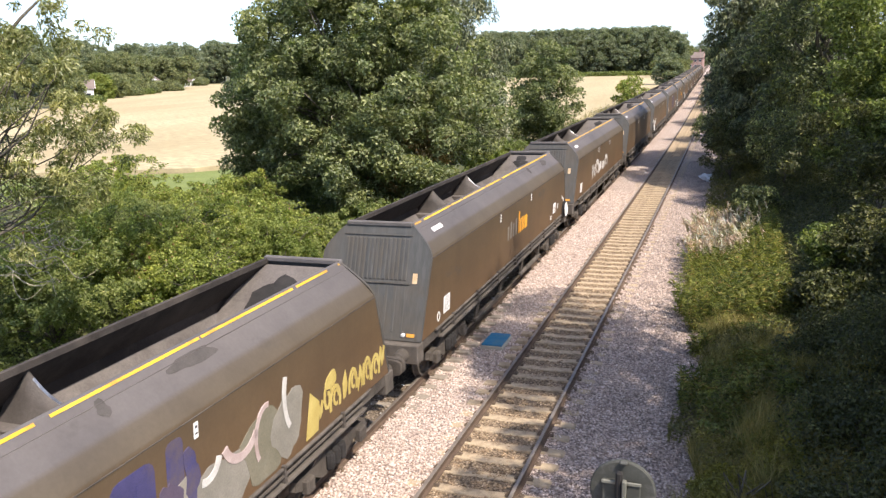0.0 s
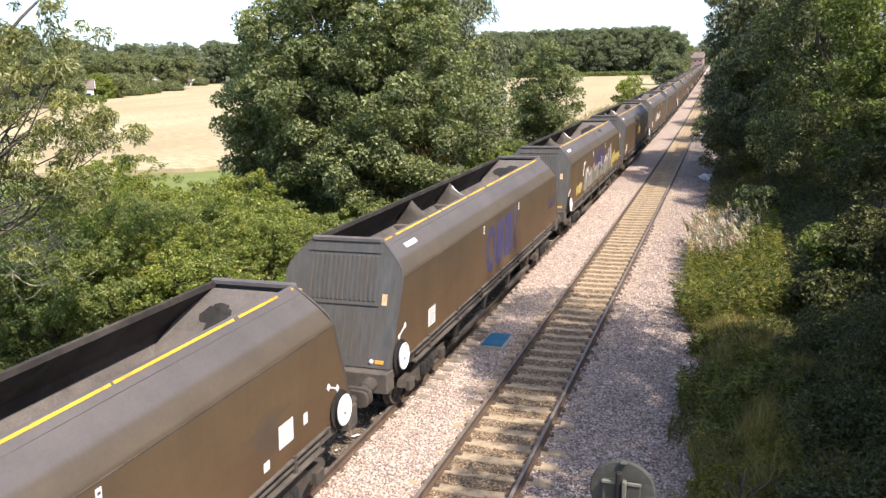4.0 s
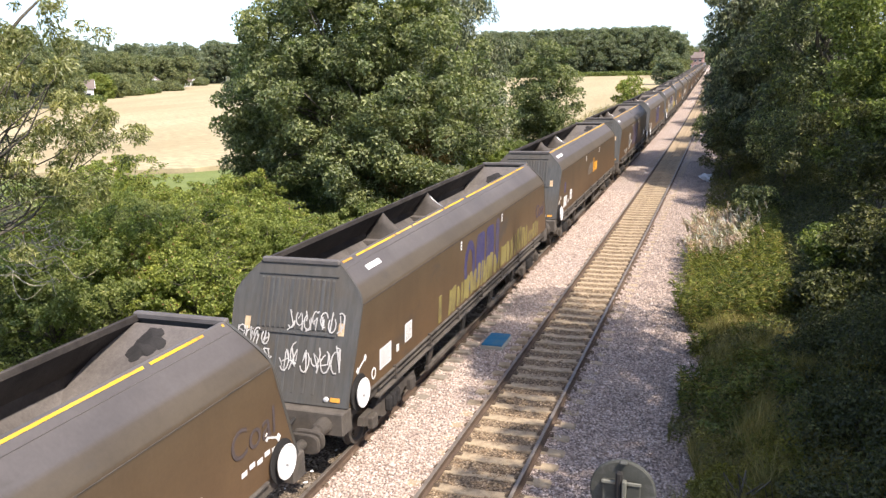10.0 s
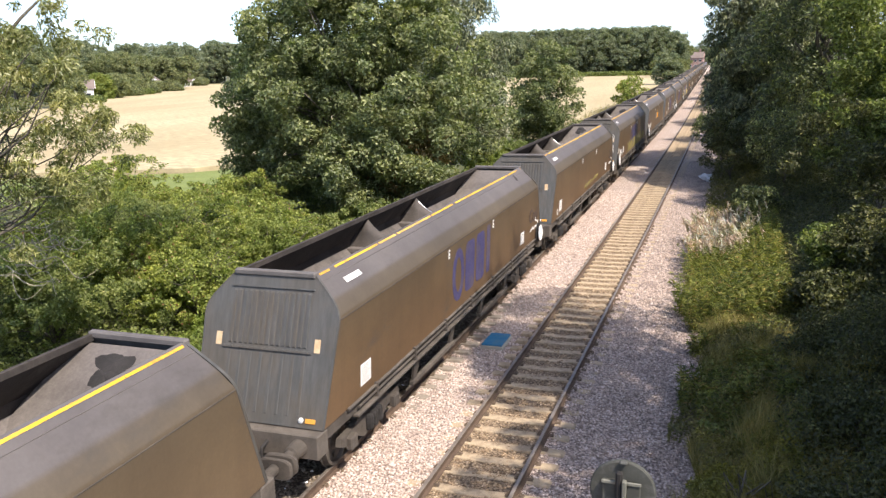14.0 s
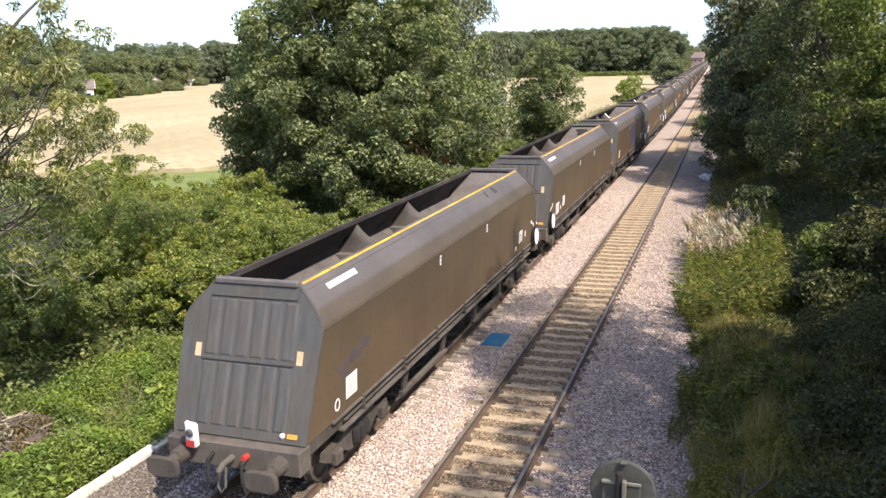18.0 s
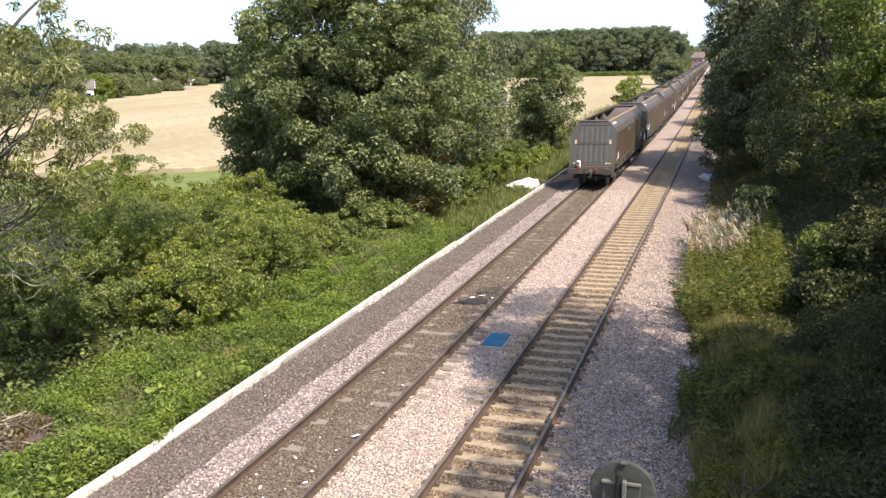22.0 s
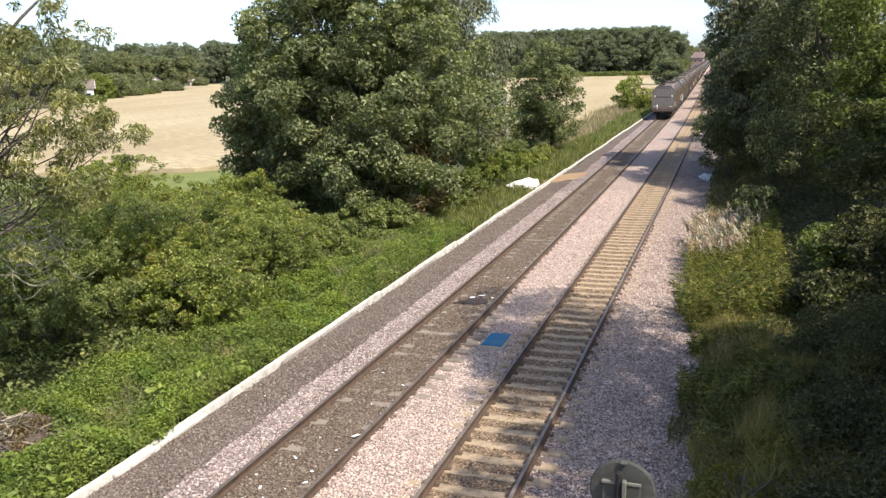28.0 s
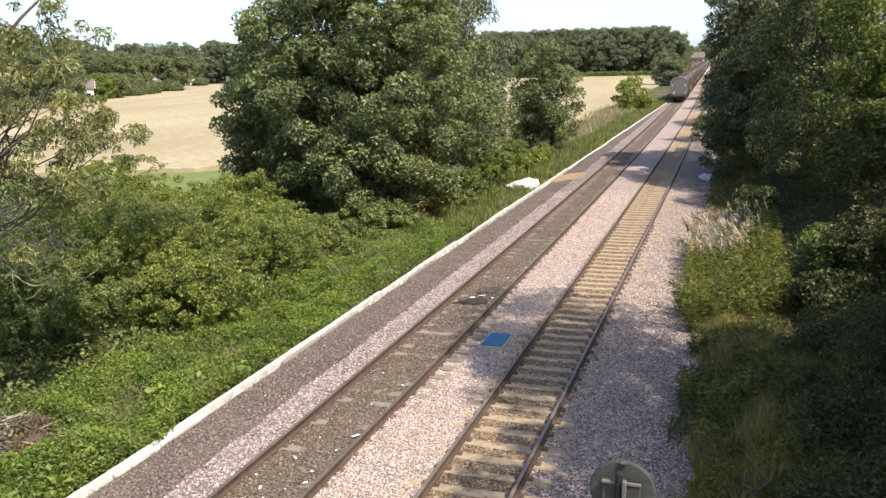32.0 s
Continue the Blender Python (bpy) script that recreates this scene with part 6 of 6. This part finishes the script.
for i, (x, y, rx, ry, h) in enumerate(THICKET):
    near = y < 30
    h *= rngB.uniform(0.75, 1.1)
    blobs = [(0, 0, h * 0.42, rx, ry, h * 0.5)] + [(rngB.uniform(-0.6, 0.6) * rx, rngB.uniform(-0.6, 0.6) * ry, h * rngB.uniform(0.4, 0.9), rx * rngB.uniform(0.3, 0.6), ry * rngB.uniform(0.3, 0.6), h * rngB.uniform(0.2, 0.4)) for _ in range(6)]
    mk = ("leaf_bush", "leaf_bush", "leaf_lime", "leaf_bush", "leaf_elder", "leaf_bush")[i % 6] if i not in (10, 11, 12, 14, 15, 16, 19, 17) else "leaf_elder"
    bush = tree({"leaf_bush": "sprawling yellowish green bramble bush on the bank", "leaf_elder": "dark green elder bush on the bank", "leaf_lime": "light green young bush on the bank", "leaf_weed": "dark bush in the shade of the ash"}[mk], (x, y, -0.35), blobs,
         270 if near else 190, (0.08, 0.30), 90 if near else 60, (0.085, 0.048) if near else (0.14, 0.08), M[mk], 200 + 5 * i, 0.05, 0.3, 16, category="bush", name="bush", inner=0.25, low=-0.2, up=0.3, rag=1.46)
    if near and i not in (11, 19):
        canes(bush, rx, ry, h, M[mk], 900 + i)
tree("tall feathery bush against the great tree", (-21.4, 32.8, -0.4), [(0, 0, 1.2, 1.5, 1.6, 1.4), (0.9, 0.4, 1.9, 0.9, 1.0, 1.0), (-0.5, 0, 1.6, 0.6, 0.8, 0.9)], 150, (0.12, 0.4), 80, (0.14, 0.045), M["leaf_bush"], 335, 0.05, 0.6, 14, category="bush", name="bush")
tree("withered brown elder against the great tree", (-14.3, 36.4, -0.4), [(0, 0, 1.9, 1.9, 1.9, 1.9), (0.3, 0.5, 3.4, 1.3, 1.4, 1.2), (-0.9, -0.2, 2.6, 1.1, 1.2, 1.3)], 110, (0.25, 0.55), 80, (0.17, 0.075), M["leaf_brown"], 333, 0.06, 0.8, 10, category="bush", name="bush")

# trees along the other side of the line
RIGHT = [(2.4, 58.0, 0.6, [(-0.6, 0, 7.2, 3.8, 5.0, 5.0), (0.2, 0.5, 11.6, 3.4, 4.0, 2.8), (-1.2, -1.5, 3.4, 3.0, 4.2, 3.0), (-2.6, -2.0, 9.2, 2.0, 2.4, 2.0), (-1.4, -5.0, 2.6, 2.2, 2.2, 2.4), (-1.6, -4.6, 6.4, 2.0, 1.8, 1.6)], 330, "leaf_willow", 0.7, (0.28, 0.09)),
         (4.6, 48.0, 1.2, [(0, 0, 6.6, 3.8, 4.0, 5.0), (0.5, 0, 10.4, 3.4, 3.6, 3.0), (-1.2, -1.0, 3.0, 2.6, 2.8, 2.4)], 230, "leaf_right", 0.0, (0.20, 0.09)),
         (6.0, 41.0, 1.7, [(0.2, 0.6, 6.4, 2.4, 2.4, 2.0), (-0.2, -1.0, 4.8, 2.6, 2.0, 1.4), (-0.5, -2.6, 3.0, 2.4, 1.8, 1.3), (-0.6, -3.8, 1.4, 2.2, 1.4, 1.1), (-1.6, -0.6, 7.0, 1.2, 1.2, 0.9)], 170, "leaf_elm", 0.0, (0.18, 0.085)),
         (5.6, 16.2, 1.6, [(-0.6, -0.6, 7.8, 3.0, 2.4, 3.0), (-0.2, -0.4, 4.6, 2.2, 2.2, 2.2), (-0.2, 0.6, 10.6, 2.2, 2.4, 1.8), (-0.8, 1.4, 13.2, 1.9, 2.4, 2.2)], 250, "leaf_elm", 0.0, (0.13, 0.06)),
         # the next five stand out of view, added to shade bank and ballast
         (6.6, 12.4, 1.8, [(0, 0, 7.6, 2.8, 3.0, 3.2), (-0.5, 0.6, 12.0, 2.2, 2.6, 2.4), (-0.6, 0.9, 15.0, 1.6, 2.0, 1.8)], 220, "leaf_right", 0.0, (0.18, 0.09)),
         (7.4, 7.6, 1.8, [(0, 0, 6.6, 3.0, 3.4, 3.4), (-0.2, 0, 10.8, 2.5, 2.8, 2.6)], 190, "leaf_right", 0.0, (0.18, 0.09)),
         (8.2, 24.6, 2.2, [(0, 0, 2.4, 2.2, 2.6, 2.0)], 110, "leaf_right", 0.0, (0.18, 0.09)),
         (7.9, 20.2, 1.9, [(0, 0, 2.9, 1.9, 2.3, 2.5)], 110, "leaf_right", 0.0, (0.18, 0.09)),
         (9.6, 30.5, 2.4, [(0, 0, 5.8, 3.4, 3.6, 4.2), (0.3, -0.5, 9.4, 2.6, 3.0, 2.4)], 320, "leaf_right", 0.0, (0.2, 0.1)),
         (3.6, 74.0, 0.6, [(-0.8, 0, 4.6, 3.8, 5.5, 4.2), (1.4, 0, 7.6, 2.8, 4.0, 2.4)], 180, "leaf_willow", 0.7, (0.3, 0.1)),
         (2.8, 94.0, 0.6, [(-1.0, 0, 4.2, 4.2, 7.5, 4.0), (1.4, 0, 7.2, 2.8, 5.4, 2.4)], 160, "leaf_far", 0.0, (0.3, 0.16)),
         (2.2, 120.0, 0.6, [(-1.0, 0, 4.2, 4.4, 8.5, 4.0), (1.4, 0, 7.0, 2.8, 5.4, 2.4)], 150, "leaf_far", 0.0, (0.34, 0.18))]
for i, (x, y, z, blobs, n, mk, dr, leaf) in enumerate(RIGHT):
    tree("tall shaded tree leaning towards the line, seen or added for shade" if mk != "leaf_willow" else "tall willow with drooping foliage over the cess", (x, y, z), blobs, n, (0.35, 0.75) if y < 20 else (0.4, 1.05), (130 if y < 20 else 200) if y < 60 else 120, leaf, M[mk], 400 + 9 * i, 0.28, 2.4, 26, droop=dr)
# leaf_weed bushes hold the shade under the trees in their dark leaf colour
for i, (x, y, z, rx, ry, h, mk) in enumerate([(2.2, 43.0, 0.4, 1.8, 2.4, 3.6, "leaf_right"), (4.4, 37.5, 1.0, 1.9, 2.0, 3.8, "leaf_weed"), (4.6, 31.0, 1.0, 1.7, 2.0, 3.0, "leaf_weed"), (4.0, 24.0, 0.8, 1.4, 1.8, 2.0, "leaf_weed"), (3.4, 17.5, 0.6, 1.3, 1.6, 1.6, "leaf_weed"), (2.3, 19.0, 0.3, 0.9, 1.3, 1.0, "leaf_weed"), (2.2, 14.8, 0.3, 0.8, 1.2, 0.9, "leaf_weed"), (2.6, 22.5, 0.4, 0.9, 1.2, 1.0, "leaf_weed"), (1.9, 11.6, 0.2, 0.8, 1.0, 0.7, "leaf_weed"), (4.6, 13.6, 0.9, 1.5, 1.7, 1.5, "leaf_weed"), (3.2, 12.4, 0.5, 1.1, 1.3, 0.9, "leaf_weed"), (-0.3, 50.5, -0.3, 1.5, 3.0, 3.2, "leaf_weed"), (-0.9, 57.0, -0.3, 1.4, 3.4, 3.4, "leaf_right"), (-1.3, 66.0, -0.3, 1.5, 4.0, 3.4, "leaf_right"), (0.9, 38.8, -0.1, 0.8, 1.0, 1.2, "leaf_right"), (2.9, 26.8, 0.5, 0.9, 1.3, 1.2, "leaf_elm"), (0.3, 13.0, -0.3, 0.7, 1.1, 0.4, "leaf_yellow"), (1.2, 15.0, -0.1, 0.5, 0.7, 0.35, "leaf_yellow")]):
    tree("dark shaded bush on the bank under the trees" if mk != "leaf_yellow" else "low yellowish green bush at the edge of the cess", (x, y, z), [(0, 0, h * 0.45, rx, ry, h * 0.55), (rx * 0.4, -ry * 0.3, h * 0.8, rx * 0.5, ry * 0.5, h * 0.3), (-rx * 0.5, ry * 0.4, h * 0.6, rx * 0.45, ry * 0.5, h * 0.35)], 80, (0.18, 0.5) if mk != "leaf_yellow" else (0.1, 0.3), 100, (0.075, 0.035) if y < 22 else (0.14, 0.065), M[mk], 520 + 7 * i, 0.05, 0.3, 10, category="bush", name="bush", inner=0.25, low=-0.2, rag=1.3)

# low growth: nettles on the bank, rough grass along the cess


def carpet(name, region, count, height, length, width, mat, seed, label, blades=False):
    """Many small leaves or blades over a stretch of ground. region(rng, n) gives x and y."""
    rng = np.random.default_rng(seed)
    x, y = region(rng, count)
    lump_h = np.array([0.55 + 0.9 * max(0.0, 0.5 + noise.noise(Vector((a * 0.9, b * 0.9, seed * 0.1)))) for a, b in zip(x, y)])
    g = np.array([ground_z(a, b) for a, b in zip(x, y)])
    if blades:
        h = height * lump_h * rng.uniform(0.5, 1.2, count)
        lean = rng.normal(size=(count, 2)) * 0.28 * h[:, None]
        a = rng.uniform(0, 6.28, count)
        wx, wy = np.cos(a) * width / 2, np.sin(a) * width / 2
        b0 = np.stack([x - wx, y - wy, g], 1)
        b1 = np.stack([x + wx, y + wy, g], 1)
        m0 = np.stack([x - wx * 0.8 + lean[:, 0] * 0.35, y - wy * 0.8 + lean[:, 1] * 0.35, g + h * 0.6], 1)
        m1 = np.stack([x + wx * 0.8 + lean[:, 0] * 0.35, y + wy * 0.8 + lean[:, 1] * 0.35, g + h * 0.6], 1)
        tp = np.stack([x + lean[:, 0], y + lean[:, 1], g + h], 1)
        v = np.stack([b0, b1, m1, m0, tp], 1).reshape(-1, 3)
        i = np.arange(count)[:, None] * 5
        f = np.concatenate([i + np.array([t]) for t in ((0, 1, 2), (0, 2, 3), (3, 2, 4))], 1).reshape(-1, 3)
    else:
        z = g + height * lump_h * rng.random(count) ** 0.6
        pos = np.stack([x, y, z], 1)
        v, f = leaf_arrays(pos, np.array([0, 0, 1.0]) + 0.55 * rng.normal(size=pos.shape), length, width, rng)
    return tagged(link_mesh(name, array_mesh(name, v, f), mat), label, name.replace("_", " "), kind="stuff")


def strip(x0, x1, y0, y1, p=1.5):
    return lambda rng, n: (rng.uniform(x0, x1, n), y0 + (y1 - y0) * rng.random(n) ** p)


HEAP = (-13.35, 11.4)


def off_heap(region):
    """The same stretch without the place where the brushwood lies."""
    def f(rng, n):
        x, y = region(rng, n)
        near = (x - HEAP[0]) ** 2 + (y - HEAP[1]) ** 2 < 1.0
        return np.where(near, x + 1.9, x), np.where(near, y + 1.3, y)
    return f


def patches(x0, x1, y0, y1, count, r, seed):
    """Round patches strewn over a stretch."""
    rr = random.Random(seed)
    cs = np.array([(rr.uniform(x0, x1), y0 + (y1 - y0) * rr.random() ** 1.4, rr.uniform(0.4, 1.0) * r) for _ in range(count)])

    def f(rng, n):
        k = rng.integers(0, count, n)
        a, q = rng.uniform(0, 6.28, n), np.sqrt(rng.random(n))
        return np.clip(cs[k, 0] + cs[k, 2] * q * np.cos(a), x0, x1), cs[k, 1] + cs[k, 2] * q * np.sin(a)
    return f


carpet("nettles", off_heap(strip(-14.5, -10.70, 7.5, 34.0)), 130000, 0.5, 0.078, 0.037, M["leaf_nettle"], 3, "bright green nettles and weeds along the edging")
carpet("fresh_weeds", off_heap(patches(-14.2, -10.75, 8.0, 30.0, 46, 0.8, 31)), 44000, 0.6, 0.082, 0.04, M["leaf_bright"], 4, "patches of fresh light green weeds among the nettles")
carpet("burdock", off_heap(patches(-12.8, -10.75, 8.6, 26.0, 22, 0.4, 33)), 380, 0.6, 0.2, 0.14, M["leaf_bright"], 6, "broad green burdock leaves near the edging")
carpet("dead_stalks", off_heap(patches(-14.6, -10.9, 11.0, 36.0, 22, 0.6, 35)), 3200, 0.6, 0.2, 0.012, M["straw"], 8, "thin withered stalks among the nettles", True)
carpet("creeping_weeds", patches(-10.52, -10.28, 10.8, 26.0, 9, 0.2, 37), 1100, 0.10, 0.06, 0.03, M["leaf_bright"], 10, "small weeds growing at the foot of the edging")
carpet("weeds", off_heap(strip(-30, -14.0, 9.0, 48.0, 1.0)), 60000, 0.6, 0.13, 0.08, M["leaf_elder"], 5, "tangled undergrowth on the bank")
carpet("verge_grass", strip(-13.4, -10.7, 34, 150.0, 1.2), 40000, 0.5, 0.2, 0.05, M["grass"], 7, "long green grass on the verge", True)
carpet("dry_grass", strip(-17.5, -13.2, 60, 150.0, 1.2), 9000, 0.8, 0.2, 0.07, M["straw"], 9, "pale dry grass along the field edge", True)
def ragged_edge(x0, x1, y0, y1, p=1.2):
    """A stretch whose edge towards the line wanders."""
    def f(rng, n):
        y = rng.uniform(y0, y1, n)
        e = np.array([x0 + 0.45 * noise.noise(Vector((v * 0.55, 2.0, 0))) + 0.25 * noise.noise(Vector((v * 1.9, 5.0, 0))) for v in y])
        return e + (x1 - e) * rng.random(n) ** p, y
    return f


carpet("bank_grass", ragged_edge(-0.45, 1.7, 9, 40, 1.4), 42000, 0.36, 0.2, 0.018, M["bank"], 11, "rough brownish grass on the bank beside the cess", True)
carpet("bank_weeds", ragged_edge(0.9, 4.8, 9, 53, 0.8), 60000, 0.6, 0.085, 0.045, M["leaf_weed"], 13, "leafy bank weeds, coloured dark for shade")
carpet("cess_weeds", patches(-1.0, 1.0, 16, 46, 30, 0.8, 39), 16000, 0.42, 0.08, 0.04, M["leaf_drab"], 14, "green weeds creeping over the ballast edge")
carpet("bank_tufts", patches(-0.6, 2.6, 12, 24, 30, 0.6, 41), 9000, 0.6, 0.2, 0.014, M["bank"], 16, "tufts of rough grass on the bank", True)


carpet("shade_weeds", ragged_edge(-1.35, 1.6, 34.5, 64, 1.0), 22000, 0.55, 0.11, 0.055, M["leaf_drab"], 20, "drab green weeds at the foot of the shaded trees")
carpet("bank_leaves", ragged_edge(-0.4, 2.0, 9, 25, 1.2), 40000, 0.40, 0.07, 0.03, M["leaf_olive"], 51, "olive brown weeds among the bank grass")
carpet("edge_weeds", ragged_edge(-0.35, 1.3, 9.5, 15.5, 1.2), 15000, 0.42, 0.075, 0.036, M["leaf_yellow"], 47, "yellowish green weeds at the edge of the cess")
carpet("edge_herbs", patches(-0.5, 1.5, 15, 23, 26, 0.55, 48), 12000, 0.5, 0.08, 0.036, M["herb"], 49, "green weeds on the sunny side of the bank")
carpet("white_flowers", patches(1.8, 3.4, 12.5, 19, 12, 0.5, 43), 45, 0.75, 0.06, 0.05, M["plume"], 18, "small white flower heads among the weeds")


def herb_stand(name, region, count, height, mat_leaf, seed, label):
    """Upright leafy stalks, each with narrow leaves set along it, and seed plumes on those that have flowered."""
    rng = np.random.default_rng(seed)
    x, y = region(rng, count)
    g = np.array([ground_z(a, b) for a, b in zip(x, y)])
    h = height * rng.uniform(0.6, 1.15, count)
    lean = rng.normal(size=(count, 2)) * 0.12 + np.array([-0.22, 0.02])
    per = 22
    k = np.repeat(np.arange(count), per)
    u = rng.uniform(0.12, 1.0, len(k))
    a = rng.uniform(0, 6.28, len(k))
    d = np.stack([np.cos(a), np.sin(a), rng.uniform(0.1, 1.2, len(k))], 1)
    foot = np.stack([x[k] + lean[k, 0] * h[k] * u ** 1.4, y[k] + lean[k, 1] * h[k] * u ** 1.4, g[k] + h[k] * u], 1)
    reach = 0.075 * (1.15 - 0.7 * u)[:, None]
    v, f = leaf_arrays(foot + d * reach, np.array([0, 0, 0.8]) + 0.4 * rng.normal(size=d.shape), 0.17, 0.026, rng, along=d)
    tagged(link_mesh(name, array_mesh(name, v, f), mat_leaf), label, "willowherb", kind="stuff")
    top = (y > 27.0 + 1.2 * rng.normal(size=count)) & (rng.random(count) < 0.85) & (x < 0.5 + 0.4 * rng.normal(size=count)) & (y > 29.0)
    if not top.any():
        return
    k = np.repeat(np.nonzero(top)[0], 9)
    u = rng.uniform(0.78, 1.12, len(k))
    side = rng.normal(size=(len(k), 3)) * 0.02
    p = np.stack([x[k] + lean[k, 0] * h[k] * u ** 1.4, y[k] + lean[k, 1] * h[k] * u ** 1.4, g[k] + h[k] * u], 1) + side
    along = np.stack([lean[k, 0] * 1.3, lean[k, 1] * 1.3, np.ones(len(k))], 1)
    v, f = leaf_arrays(p, rng.normal(size=p.shape), 0.34, 0.045, rng, along=along * 2.6)
    tagged(link_mesh("seed_plumes", array_mesh("seed_plumes", v, f), M["plume"]), "pinkish white feathery seed plumes of the willowherb", "seed plumes", kind="stuff")


herb_stand("willowherb", ragged_edge(-1.25, 1.7, 22.5, 35.2, 1.1), 1900, 1.08, M["herb"], 45, "upright green willowherb in the sun beside the cess")

herb_stand("young_willowherb", patches(-0.8, 1.4, 17.0, 24.0, 14, 0.6, 53), 420, 0.62, M["herb"], 55, "short young willowherb scattered over the bank")

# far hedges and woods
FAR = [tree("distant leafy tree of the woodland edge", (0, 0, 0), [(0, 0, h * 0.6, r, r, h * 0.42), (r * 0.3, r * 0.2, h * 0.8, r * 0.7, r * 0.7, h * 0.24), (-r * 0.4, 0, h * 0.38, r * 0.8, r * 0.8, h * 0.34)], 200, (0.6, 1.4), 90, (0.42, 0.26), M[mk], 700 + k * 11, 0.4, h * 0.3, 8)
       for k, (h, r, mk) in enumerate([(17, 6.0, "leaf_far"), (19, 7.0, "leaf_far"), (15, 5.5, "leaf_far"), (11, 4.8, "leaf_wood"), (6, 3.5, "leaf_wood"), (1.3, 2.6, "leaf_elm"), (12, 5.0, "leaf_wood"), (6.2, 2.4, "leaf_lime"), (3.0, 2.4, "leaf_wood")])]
for f in FAR:
    tagged(f, group="far woods")
rngF = random.Random(17)
SPOTS = []
for i in range(46):
    SPOTS.append((-98 + 72 * i / 45 + rngF.uniform(-2, 2), 322 + rngF.uniform(0, 26), rngF.choice((0, 0, 0, 2, 2))))
for i in range(36):
    SPOTS.append((-275 + 180 * i / 35, 332 + rngF.uniform(0, 30), rngF.choice((0, 1, 1))))
for i in range(5, 31):
    u = i / 39
    SPOTS.append((-150 - 90 * u + rngF.uniform(-14, 4), 152 + 175 * u + rngF.uniform(-4, 16), rngF.choice((0, 2, 3, 6, 6, 3))))
for i in range(30):
    u = i / 29
    SPOTS.append((-190 - 110 * u + rngF.uniform(-14, 4), 170 + 175 * u + rngF.uniform(0, 30), rngF.choice((0, 1, 2, 6))))
for i in range(26):
    SPOTS.append((-60 + i * 4.0 + rngF.uniform(-2, 2), 530 + rngF.uniform(0, 40), rngF.choice((2, 3, 3))))
SPOTS += [(-21.5, 312, 4), (-24.5, 290, 4), (-23.0, 345, 3), (-26, 325, 3)]
for i in range(16):
    SPOTS.append((4 - 0.03 * i * 12 + rngF.uniform(-1, 5), 142 + i * 12, rngF.choice((0, 2, 2))))
for i in range(40):
    SPOTS.append((-100 + 78 * i / 39, 317 + rngF.uniform(0, 3), 5))
for i in range(7, 28):
    u = i / 35
    SPOTS.append((-139 - 82 * u + rngF.uniform(-2, 0), 144 + 166 * u, 5))
for i in range(10):
    SPOTS.append((-262 + 6.5 * i, 338 + rngF.uniform(0, 10), (0, 2)[i % 2]))
SPOTS += [(-143, 154, 5), (-137, 153, 5), (-150, 176, 4), (-196, 246, 4), (-127, 134, 3), (-120, 112, 3), (-179, 219, 7), (-160, 200, 5), (-158, 192, 4), (-172, 211, 8), (-176, 222, 8), (-169, 226, 8), (-182, 241, 3), (-176, 240, 3), (-201, 286, 8), (-213, 282, 8), (-174.5, 225.5, 8), (-150, 172, 7), (-214, 300, 2), (-168, 205, 8), (-184, 226, 3), (-163, 207, 8), (-156, 190, 8)]
first = {}
for x, y, k in SPOTS:
    m = Matrix.LocRotScale((x, y, -0.5), Euler((0, 0, rngF.uniform(0, 6.28))), None)
    if k not in first:
        first[k] = True
        FAR[k].matrix_world = m
    else:
        copy_thing(FAR[k], m)

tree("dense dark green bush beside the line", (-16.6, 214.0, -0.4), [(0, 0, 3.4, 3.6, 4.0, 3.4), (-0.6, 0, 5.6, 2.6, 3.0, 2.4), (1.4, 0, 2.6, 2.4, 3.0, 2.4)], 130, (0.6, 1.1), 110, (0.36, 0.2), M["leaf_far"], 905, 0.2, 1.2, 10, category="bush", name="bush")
house("white rendered house with brown roof among far trees", -207.5, 286, 20, 5, 4.5, 2.4, M["render_white"])
house("white rendered house with brown roof among far trees", -151, 166, 40, 6, 5, 3.2, M["render_white"], False)
house("white gabled house among far trees", -178.0, 228.5, -56, 5, 4.2, 3.4, M["render_white"], False)
house("red brick house beside the line far off", -22.0, 458, -5, 7, 7, 5.6, M["brick"])
mast = empty("mast", pose(-26.8, 455, -0.4))
bm = bmesh.new()
tube(bm, [(0, 0, 0), (0, 0, 19.5)], [0.16, 0.09], 6)
part("pole", bm, M["signal_post"], mast)
part("crossarm", boxed(-1.6, 1.6, -0.08, 0.08, 18.0, 18.2, 0.0), M["signal_post"], mast)
tagged(mast, "slender grey mast above the far trees", "mast")


# ---- what moves ----


def wagon_pose(s):
    a = bend(s - 5.9)
    b = bend(s + 5.9)
    return pose(TRACK_L + (a + b) / 2, s, 0, 0, 0, math.degrees(-math.atan2(b - a, 11.8)))


def motions():
    for n, w in enumerate(TRAIN):
        walk(w, [(t * 0.5, wagon_pose(run(t * 0.5) + n * PITCH_W)) for t in range(65)])
    rows, turn = [], 0.0
    for i in range(481):
        t = i / 15.0
        rows.append((t, pose(0, 0, 0, math.degrees(-(run(t) - run(0)) / 0.42))))
    wheels = [o for w in TRAIN for o in w.children_recursive if o.name.startswith("wheelset")]
    walk(wheels[0], rows)
    for o in wheels[1:]:
        o.rotation_mode = "QUATERNION"
        o.animation_data_create()
        o.animation_data.action = wheels[0].animation_data.action
        o.animation_data.action_slot = wheels[0].animation_data.action_slot


motions()
